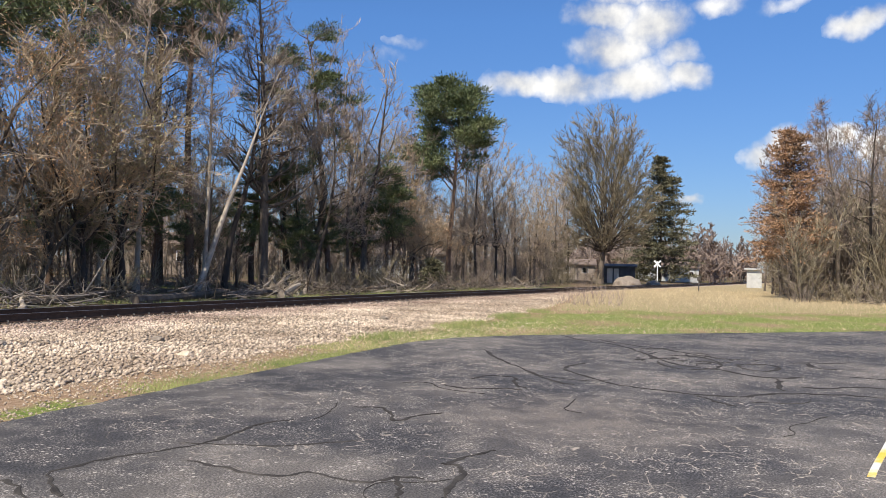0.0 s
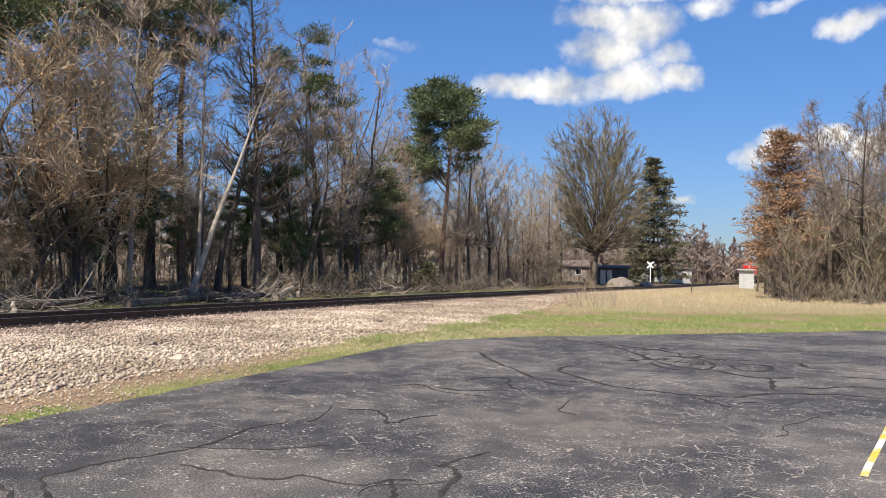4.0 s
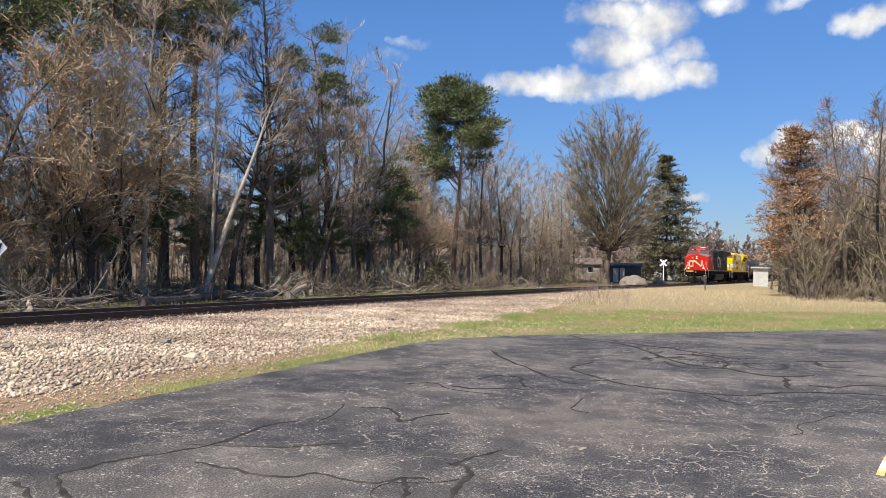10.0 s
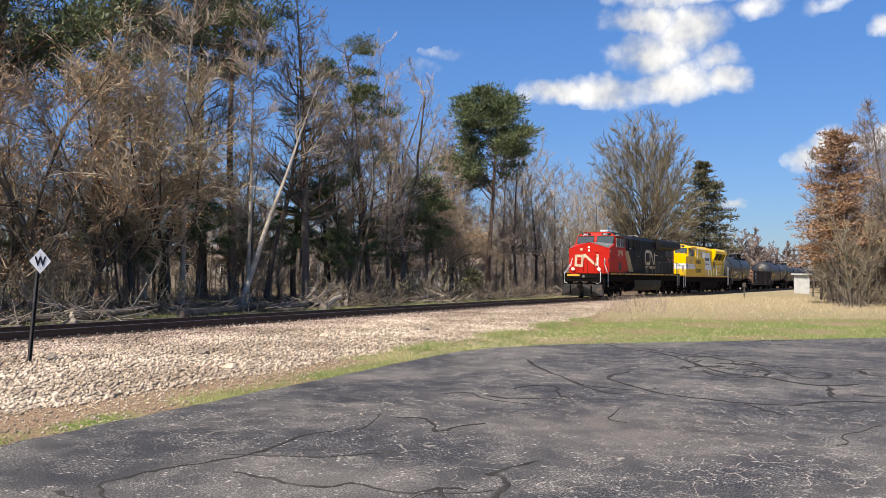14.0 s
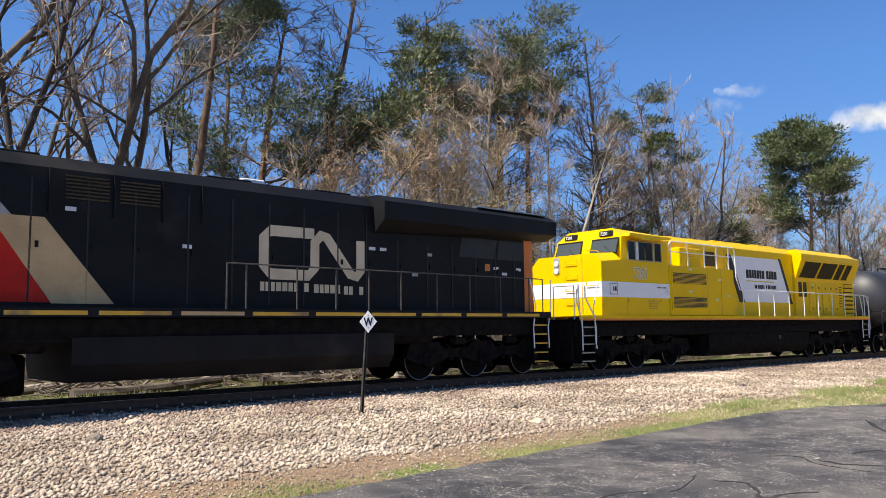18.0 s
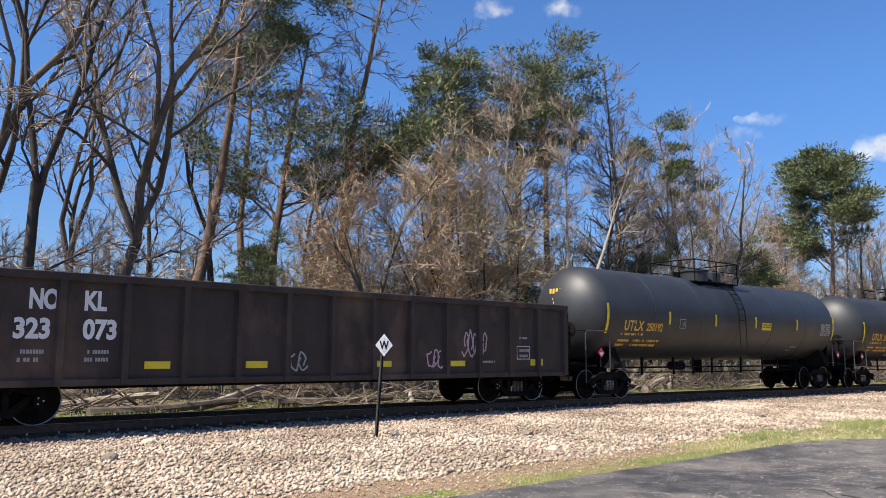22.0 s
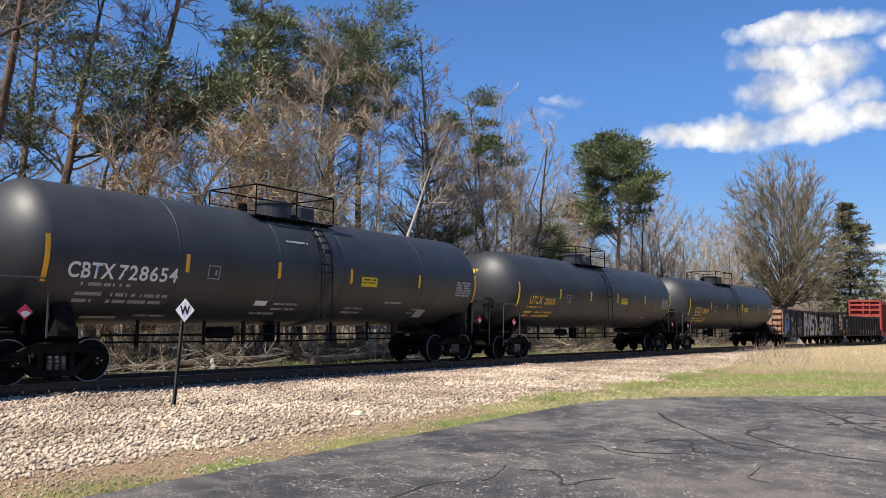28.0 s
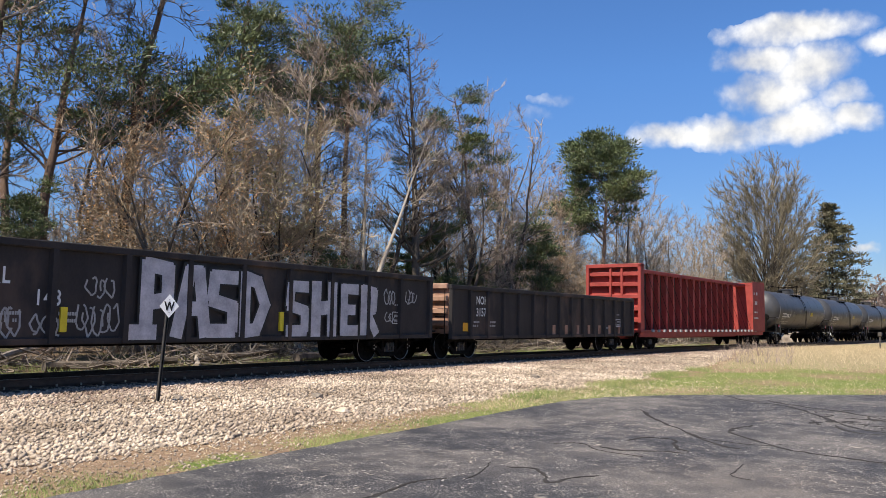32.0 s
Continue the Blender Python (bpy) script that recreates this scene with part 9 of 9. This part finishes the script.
    # fine branching cracks
    for k in range(8):
        x, y = R.uniform(4.5, 13), R.uniform(-1.0, 4.8)
        a = R.uniform(0, 2 * math.pi)
        pts = [(x, y)]
        for _ in range(R.randrange(4, 9)):
            a += R.gauss(0, 0.6)
            x, y = x + math.cos(a) * 0.28, y + math.sin(a) * 0.28
            pts.append((x, y))
        seal(pts, R.uniform(0.012, 0.028))
    bm = bmesh.new()
    ribbon(bm, [(7.42, -0.8), (7.9, -0.89), (8.7, -1.06), (11.5, -1.62)], 0.062, 0.004)
    M["line_paint"] = surf("worn_yellow_line", (0.62, 0.42, 0.04), (0.75, 0.55, 0.1), 6, 0.7, bump=0.1, fine=60, c3=(0.62, 0.6, 0.55), c3_at=0.5)
    part("parking_line", bm, "line_paint", PAVEMENT, "worn yellow parking line")


def stones(R, n, x0, x1, lo, hi, out, jitter=0.4, smin=0.013, smax=0.04):
    """Angular pieces of crushed stone strewn between two bounds."""
    rng = np.random.default_rng(R)
    base = np.array([[1, 0, 0], [-1, 0, 0], [0, 1, 0], [0, -1, 0], [0, 0, 1], [0, 0, -0.5]], float)
    tri = np.array([[0, 2, 4], [2, 1, 4], [1, 3, 4], [3, 0, 4], [2, 0, 5], [1, 2, 5], [3, 1, 5], [0, 3, 5]])
    x = x0 + (x1 - x0) * rng.random(n) ** 1.5
    y = lo(x) + (hi(x) - lo(x)) * rng.random(n) + rng.normal(0, 0.12, n)
    z = ground_z(x, y)
    s = rng.uniform(smin, smax, n) * (1 + 0.012 * np.clip(x - 10, 0, 60))
    V = base[None] * (1 + rng.uniform(-jitter, jitter, (n, 6, 3))) * s[:, None, None]
    a = rng.uniform(0, 2 * np.pi, n)
    c, d = np.cos(a)[:, None], np.sin(a)[:, None]
    X, Y = V[:, :, 0] * c - V[:, :, 1] * d, V[:, :, 0] * d + V[:, :, 1] * c
    P = np.stack([X + x[:, None], Y + y[:, None], V[:, :, 2] * 0.8 + z[:, None] + s[:, None] * 0.25], 2)
    T = tri[None] + (np.arange(n) * 6)[:, None, None]
    out.append((P.reshape(-1, 3), T.reshape(-1, 3)))


def build_stones():
    ch = []
    stones(1, 40000, -1.5, 26, lambda x: gravel_y(x) - 0.1, lambda x: track_y(x) - 2.6, ch, smin=0.014, smax=0.048)
    stones(2, 9000, 20.0, 56, lambda x: gravel_y(x), lambda x: track_y(x) - 2.6, ch)
    tagged(part_mesh("ballast_gravel", fast_mesh("ballast_gravel", *merge(ch)), "stone"), "pale crushed-stone ballast strewn beside the track", "gravel", kind="stuff")
    ch = []
    stones(7, 7000, -1.5, 24, lambda x: asphalt_y(x) + 0.15, lambda x: gravel_y(x) + 0.3, ch, smin=0.008, smax=0.026)
    tagged(part_mesh("verge_grit", fast_mesh("verge_grit", *merge(ch)), "stone"), "small stones strewn over the bare verge", "gravel", kind="stuff")
    M["stone_rust"] = surf("rusty_stone", (0.15, 0.1, 0.075), (0.48, 0.37, 0.29), 0.5, 0.9, bump=0.3, fine=6, island=0.55)
    ch = []
    stones(5, 13000, -1.5, 26, lambda x: track_y(x) - 3.4, lambda x: track_y(x) - 1.3, ch, smin=0.014, smax=0.045)
    stones(6, 3500, 20.0, 56, lambda x: track_y(x) - 3.2, lambda x: track_y(x) - 1.3, ch)
    stones(3, 6000, 0.0, 40, lambda x: track_y(x) - 1.5, lambda x: track_y(x) + 1.5, ch)
    stones(4, 2500, 0.0, 30, lambda x: track_y(x) + 1.4, lambda x: track_y(x) + 3.4, ch)
    tagged(part_mesh("track_ballast", fast_mesh("track_ballast", *merge(ch)), "stone_rust"), "rust-stained crushed stone under and beside the rails", "gravel", kind="stuff")
    M["stone_dark"] = surf("dark_stone", (0.16, 0.13, 0.1), (0.3, 0.25, 0.2), 6, 0.9, bump=0.5, fine=40)
    R = random.Random(9)
    for x, y, s in ((12.0, 11.0, 0.13), (10.7, 9.2, 0.12), (5.3, 13.6, 0.12), (4.2, 12.2, 0.13), (16.8, 11.4, 0.12), (9.75, 12.45, 0.1), (20.5, 10.4, 0.14)):
        bm = bmesh.new()
        bmesh.ops.create_icosphere(bm, subdivisions=2, radius=s)
        for v in bm.verts:
            v.co = v.co * (1 + R.uniform(-0.18, 0.18))
            v.co.z *= 0.6
        ob = part("loose_stone", bm, "stone_dark" if s != 0.12 else "stone")
        ob.location = (x, y, float(ground_z(x, y)) + s * 0.3)
        tagged(ob, "loose lump of stone on the gravel", "stone", "loose stones")


def spikes(fine, n=3):
    return tubes([[*s[0]] for s in fine], [[*s[1]] for s in fine], [s[2] for s in fine], [0.0] * len(fine), n)


def blades(seed, n, pick, hlo, hhi, wide, lean=0.35):
    """Grass blades: thin three-sided spikes at places that pick() gives."""
    R = random.Random(seed)
    fine = []
    while len(fine) < n:
        p = pick(R)
        if p is None:
            continue
        x, y, f = p
        z = float(ground_z(x, y))
        h = R.uniform(hlo, hhi) * f
        a = Vector((x, y, z - 0.02))
        fine.append((a, a + Vector((R.gauss(0, lean) * h, R.gauss(0, lean) * h, h)), wide * R.uniform(0.7, 1.4)))
    return spikes(fine)


def build_grass():
    def verge(R):
        x = R.uniform(1.5, 17) if R.random() < 0.8 else R.uniform(-6, 2)
        y = float(asphalt_y(x)) + abs(R.gauss(0.12, 0.33))
        k = math.sin(x * 1.7) + math.sin(x * 0.63 + 1) + R.gauss(0, 0.5)
        return None if k < 0.1 else (x, y, 1.0)

    def lawn(R):
        x = R.uniform(13, 46)
        lo, hi = max(float(asphalt_y(x)), -14), float(gravel_y(x))
        y = R.uniform(lo + 0.05, hi)
        d = (x - 31 + (y - 1) * 0.6) / 9.0
        if R.random() < d * 0.75:
            return None
        return x, y, 1 + 0.4 * max(0, d)

    def tufts(R):
        x = R.uniform(15, 30)
        y = float(gravel_y(x)) + R.uniform(-0.7, 0.15)
        return (x, y, 1.3) if math.sin(x * 1.3) > -0.2 else None

    ch = [blades(1, 10000, verge, 0.03, 0.08, 0.006), blades(2, 17000, lawn, 0.03, 0.09, 0.011), blades(3, 2400, tufts, 0.06, 0.16, 0.008)]
    tagged(part_mesh("grass_turf", fast_mesh("grass_turf", *merge(ch)), "grass"), "short spring grass along the asphalt", "grass", kind="stuff")

    def dry(R):
        x = R.uniform(27, 74)
        lo, hi = x * math.tan(radians(-8)), float(np.minimum(gravel_y(x) + 0.6, track_y(x) - 2.2))
        y = R.uniform(lo, hi)
        d = (x - 33 + (y - 1) * 0.6) / 9.0
        if R.random() > d:
            return None
        k = math.sin(x * 0.9) * math.sin(y * 1.1) + R.gauss(0, 0.5)
        return (x, y, 0.6 + 0.5 * max(0, k) + 0.5 * min(max((x - 36) / 12, 0), 1))

    def dry_verge(R):
        x = R.uniform(1.5, 16)
        return x, float(asphalt_y(x)) + R.uniform(0.0, 1.6), 1.0

    ch = [blades(4, 9000, dry, 0.07, 0.26, 0.009, 0.5), blades(5, 3500, dry_verge, 0.02, 0.06, 0.006, 0.9), blades(7, 3500, lawn, 0.04, 0.13, 0.008, 0.7)]
    tagged(part_mesh("dry_grass", fast_mesh("dry_grass", *merge(ch)), "grass_dry"), "tall dry tan grass in front of the thicket", "grass", kind="stuff")

    def stalk(R):
        x = R.uniform(34, 52)
        y = float(gravel_y(x)) - R.uniform(-0.6, 3.0)
        return (x, y, 1.0) if math.sin(x * 0.9) + R.gauss(0, 0.6) > 0.3 else None

    tagged(part_mesh("dead_weeds", fast_mesh("dead_weeds", *blades(8, 260, stalk, 0.35, 0.9, 0.012, 0.35)), "twig_red"), "reddish dead weed stalks beside the gravel", "weeds", kind="stuff")

    def weeds(R):
        x = R.uniform(0, 70)
        y = float(track_y(x)) + R.uniform(3.4, 8.0)
        k = math.sin(x * 0.8 + y) + R.gauss(0, 0.5)
        return None if k < 0 else (x, y, 1.0)

    tagged(part_mesh("woodland_grass", fast_mesh("woodland_grass", *blades(6, 9000, weeds, 0.08, 0.25, 0.012)), "grass"), "thin green grass at the foot of the wood", "grass", kind="stuff")


def build_whistle_post():
    e = thing("whistle_post", pose(9.22, 12.35, float(ground_z(9.22, 12.35))))
    tagged(e, "white diamond whistle sign with a black letter on a steel post", "railway sign")
    M["post_steel"] = surf("post_steel", (0.03, 0.03, 0.03), (0.07, 0.065, 0.06), 8, 0.6, 0.2, bump=0.2, fine=40)
    top = Vector((0.135, 0.0, 1.78))
    bm = bmesh.new()
    for a in (-0.028, 0.016):
        box(bm, a, a + 0.012, -0.012, 0.03, -0.3, 1.86)
    box(bm, -0.028, 0.028, 0.026, 0.034, -0.3, 1.86)
    for v in bm.verts:
        v.co.x += 0.135 * v.co.z / 1.78
    part("post", bm, "post_steel", e)
    # the plate turns its face towards the lot
    m = Matrix.Translation((0.13, -0.03, 1.76)) @ Matrix.Rotation(radians(-28), 4, "Z")
    bm = bmesh.new()
    prism(bm, [(-0.172, 0), (0, -0.22), (0.172, 0), (0, 0.22)], -0.004, 0.004)
    plate = part("sign_plate", bm, "white", e)
    plate.matrix_basis = m
    w = lettering(plate, "letter", "W", 0, 0, 0.23, -0.0, "ink", "", 1.0, None, 0.008, 0.72)
    xs = [v.co.x for v in w.data.vertices]
    w.location = (-(min(xs) + max(xs)) / 2, -0.004, -0.08)
    for z in (-0.12, 0.12):
        part("bolt", drum(bmesh.new(), (0, -0.008, z), 0.01, 0.004, "y", 8), "steel", plate)


def build_logs():
    R = random.Random(23)

    def log(x, y, length, r, turn, tilt=0.0, mat="log"):
        bm = bmesh.new()
        n = 7
        pts = []
        for i in range(n + 1):
            f = i / n
            pts.append(Vector((length * (f - 0.5), math.sin(f * 3 + x) * 0.12, math.sin(f * 5 + y) * 0.03 + f * math.sin(tilt) * length)))
        rings = []
        for i, p in enumerate(pts):
            rr = r * (1.1 - 0.45 * i / n)
            rings.append([bm.verts.new(p + Vector((0, math.cos(a * 0.7854) * rr * R.uniform(0.88, 1.1), math.sin(a * 0.7854) * rr))) for a in range(8)])
        for a, b in zip(rings, rings[1:]):
            for k in range(8):
                bm.faces.new((a[k], a[(k + 1) % 8], b[(k + 1) % 8], b[k]))
        bm.faces.new(rings[0][::-1]), bm.faces.new(rings[-1])
        ob = part("fallen_log", bm, mat)
        ob.matrix_world = Matrix.Translation((x, y, float(ground_z(x, y)) + r * 0.75)) @ Matrix.Rotation(turn, 4, "Z")
        tagged(ob, "weathered fallen log lying in the brush", "log", "fallen logs")

    for x, y, ln_, r, turn, tilt in ((24.5, 21.2, 6.0, 0.19, 0.1, 0.03), (28.6, 21.6, 5.0, 0.2, -0.12, 0.02), (31.6, 21.0, 3.4, 0.17, 0.35, 0.12), (20.0, 22.2, 4.5, 0.14, 0.2, 0.05), (14.5, 21.6, 4.0, 0.16, -0.15, 0.02), (9.0, 21.8, 4.4, 0.15, 0.12, 0.03), (4.0, 21.4, 3.6, 0.13, -0.2, 0.05), (35.0, 22.4, 4.0, 0.14, 0.5, 0.1), (41.0, 21.8, 5.0, 0.15, -0.3, 0.06), (50.0, 21.4, 5.0, 0.16, 0.2, 0.1), (57.0, 20.6, 4.5, 0.14, -0.1, 0.05), (12.0, 23.0, 5.0, 0.12, 0.5, 0.12), (17.0, 20.9, 2.6, 0.1, 0.8, 0.08), (7.0, 22.8, 4.0, 0.12, -0.5, 0.1)):
        log(x, y, ln_, r, turn, tilt, "log" if R.random() < 0.6 else "bark")

    def pile(x, y, size, height, n, mat):
        limbs, fine = [], []
        for _ in range(n):
            a, d = R.uniform(0, 2 * math.pi), R.uniform(0, 1) ** 0.5 * size
            p = Vector((math.cos(a) * d, math.sin(a) * d * 0.5, R.uniform(0, height) * (1 - d / size * 0.8)))
            b = R.uniform(0, 2 * math.pi)
            v = Vector((math.cos(b), math.sin(b) * 0.6, R.gauss(0.12, 0.35))).normalized() * R.uniform(0.4, 1.7)
            r = R.uniform(0.012, 0.04)
            q = p + v
            q.z = max(q.z, 0.03)
            limbs.append((p, p.lerp(q, 0.5) + Vector((0, 0, R.gauss(0, 0.06))), r, r * 0.75))
            limbs.append((limbs[-1][1], q, r * 0.75, r * 0.4))
            for _ in range(3):
                m = p.lerp(q, R.uniform(0.3, 1))
                fine.append((m, m + Vector((R.gauss(0, 0.4), R.gauss(0, 0.4), R.gauss(0.1, 0.3))), r * 0.45))
        e = part_mesh("brushwood", fast_mesh("brushwood", *merge([limb_mesh(limbs, 5), spikes(fine)])), mat)
        e.matrix_world = Matrix.Translation((x, y, float(ground_z(x, y))))
        tagged(e, "cut and fallen branches lying beside the track", "brushwood", kind="stuff")

    pile(33.5, 22.4, 2.6, 1.5, 46, "log")
    for k in range(26):
        x = 2 + k * 2.6 + R.uniform(-1, 1)
        pile(x, float(track_y(x)) + R.uniform(4.6, 7.0), R.uniform(1.3, 2.6), R.uniform(0.4, 1.0), 34, R.choice(("log", "bark", "bark", "twig_dark")))
    for x, y in ((55.5, -3.6), (58, -6.5), (50.5, -6.8)):
        pile(x, y, 2.5, 0.7, 30, "log")


def build_buildings():
    M["siding_white"] = surf("white_siding", (0.42, 0.42, 0.4), (0.56, 0.56, 0.54), 2, 0.7, bump=0.1, fine=20)
    M["siding_dark"] = surf("dark_siding", (0.06, 0.065, 0.075), (0.1, 0.105, 0.115), 2, 0.7, bump=0.1, fine=20)
    M["roof_brown"] = surf("brown_shingles", (0.13, 0.095, 0.075), (0.21, 0.16, 0.13), 3, 0.9, bump=0.4, fine=25)
    M["siding_tan"] = surf("tan_siding", (0.3, 0.24, 0.19), (0.4, 0.33, 0.27), 2, 0.8, bump=0.1, fine=20)

    def house(name, az, r, w, d, h, roof, wall, top, label, windows=3, turn=None, doors=()):
        x, y = polar(az, r)
        e = thing(name, Matrix.Translation((x, y, float(ground_z(x, y)))) @ Matrix.Rotation(radians(az - 90) if turn is None else turn, 4, "Z"))
        tagged(e, label, "building")
        for n, q in (("front_wall", (-w / 2, w / 2, -d / 2, -d / 2 + 0.15)), ("back_wall", (-w / 2, w / 2, d / 2 - 0.15, d / 2)), ("side_wall", (-w / 2, -w / 2 + 0.15, -d / 2 + 0.15, d / 2 - 0.15)), ("side_wall", (w / 2 - 0.15, w / 2, -d / 2 + 0.15, d / 2 - 0.15))):
            part(n, box(bmesh.new(), *q, -0.3, h), wall, e)
        bm = bmesh.new()
        prism_x(bm, [(-d / 2 - 0.3, h - 0.08), (-d / 2 - 0.3, h + 0.06), (0, h + roof), (d / 2 + 0.3, h + 0.06), (d / 2 + 0.3, h - 0.08)], -w / 2 - 0.3, w / 2 + 0.3)
        part("roof", bm, top, e)
        for k in range(windows):
            xx = -w / 2 + w * (k + 0.5) / windows
            win = part("window", box(bmesh.new(), xx - 0.45, xx + 0.45, -d / 2 - 0.03, -d / 2 + 0.02, 1.0, 1.9), "white", e)
            part("pane", box(bmesh.new(), xx - 0.38, xx + 0.38, -d / 2 - 0.05, -d / 2 - 0.02, 1.07, 1.83), "pane", win)
        for xx, wd, mm in doors:
            part("door", box(bmesh.new(), xx, xx + wd, -d / 2 - 0.04, -d / 2 + 0.02, 0, 2.0), mm, e)
        return e

    house("garden_shed", 9.95, 108, 4.0, 3.0, 2.3, 0.35, "siding_dark", "siding_dark", "dark grey shed with pale doors behind the track", 0, doors=((-1.6, 0.7, "siding_white"), (-0.7, 0.6, "siding_white")))
    house("bungalow", 13.7, 118, 8.0, 6.0, 2.2, 0.9, "siding_tan", "roof_brown", "low tan bungalow with brown shingle roof among trees", 3)
    house("white_house", 6.6, 158, 11.0, 7.0, 2.6, 1.2, "siding_white", "roof_brown", "white single-storey house with brown roof beyond the spruce", 4)
    house("equipment_hut", 0.98, 104, 1.7, 2.2, 2.3, 0.1, "siding_white", "siding_white", "small white railway equipment hut beside the line", 0)
    house("woodland_house", 25.5, 84, 9.0, 6.0, 2.5, 1.0, "siding_white", "roof_brown", "pale house half hidden behind the wood", 3)
    house("woodland_house", 43.5, 66, 8.0, 6.0, 2.4, 1.0, "siding_tan", "roof_brown", "tan house half hidden behind the wood", 3)
    house("woodland_house", 62.0, 70, 9.0, 6.0, 2.4, 1.0, "siding_tan", "roof_brown", "tan house half hidden behind the wood", 3)
    # case on a post near the line
    x, y = polar(4.55, 70)
    e = thing("signal_case", pose(x, y, float(ground_z(x, y)), 0, 0, -85))
    tagged(e, "grey metal signal case on a short post", "signal box")
    M["case_grey"] = surf("case_grey", (0.05, 0.045, 0.04), (0.09, 0.08, 0.072), 5, 0.6, bump=0.05, fine=30)
    part("post", box(bmesh.new(), -0.05, 0.05, -0.05, 0.05, -0.2, 0.9), "case_grey", e)
    body = part("case", box(bmesh.new(), -0.14, 0.14, -0.1, 0.1, 0.95, 1.3, 0.02), "case_grey", e)
    part("case_door", box(bmesh.new(), -0.11, 0.11, -0.12, -0.1, 0.98, 1.27, 0.01), "case_grey", body)
    # crossing sign
    x, y = polar(7.35, 120)
    e = thing("crossbuck_sign", pose(x, y, float(ground_z(x, y)), 0, 0, -84))
    tagged(e, "white crossbuck at a road crossing", "railway sign")
    part("post", box(bmesh.new(), -0.06, 0.06, -0.06, 0.06, -0.2, 3.4), "white", e)
    for a in (45, -45):
        arm = part("crossarm", box(bmesh.new(), -0.65, 0.65, -0.11, -0.07 - 0.01 * (a > 0), -0.12, 0.12), "white", e)
        arm.matrix_basis = pose(0, 0, 3.0, 0, a, 0)
    # earth heap
    for az, r, s in ((9.4, 96, 1.7), (7.6, 110, 1.0)):
        x, y = polar(az, r)
        bm = bmesh.new()
        bmesh.ops.create_icosphere(bm, subdivisions=4, radius=1)
        for v in bm.verts:
            k = 1 + 0.16 * noise.noise(v.co * 2.3)
            v.co = Vector((v.co.x * s * 1.5 * k, v.co.y * s * k, v.co.z * 0.75 * s * k))
        ob = part("earth_mound", bm, "stone_dark", None, "", True)
        ob.location = (x, y, float(ground_z(x, y)) - 0.1)
        tagged(ob, "heap of earth and brush near the shed", "earth heap")


build_cracks()
build_stones()
build_grass()
build_whistle_post()
build_logs()
build_buildings()

motions()
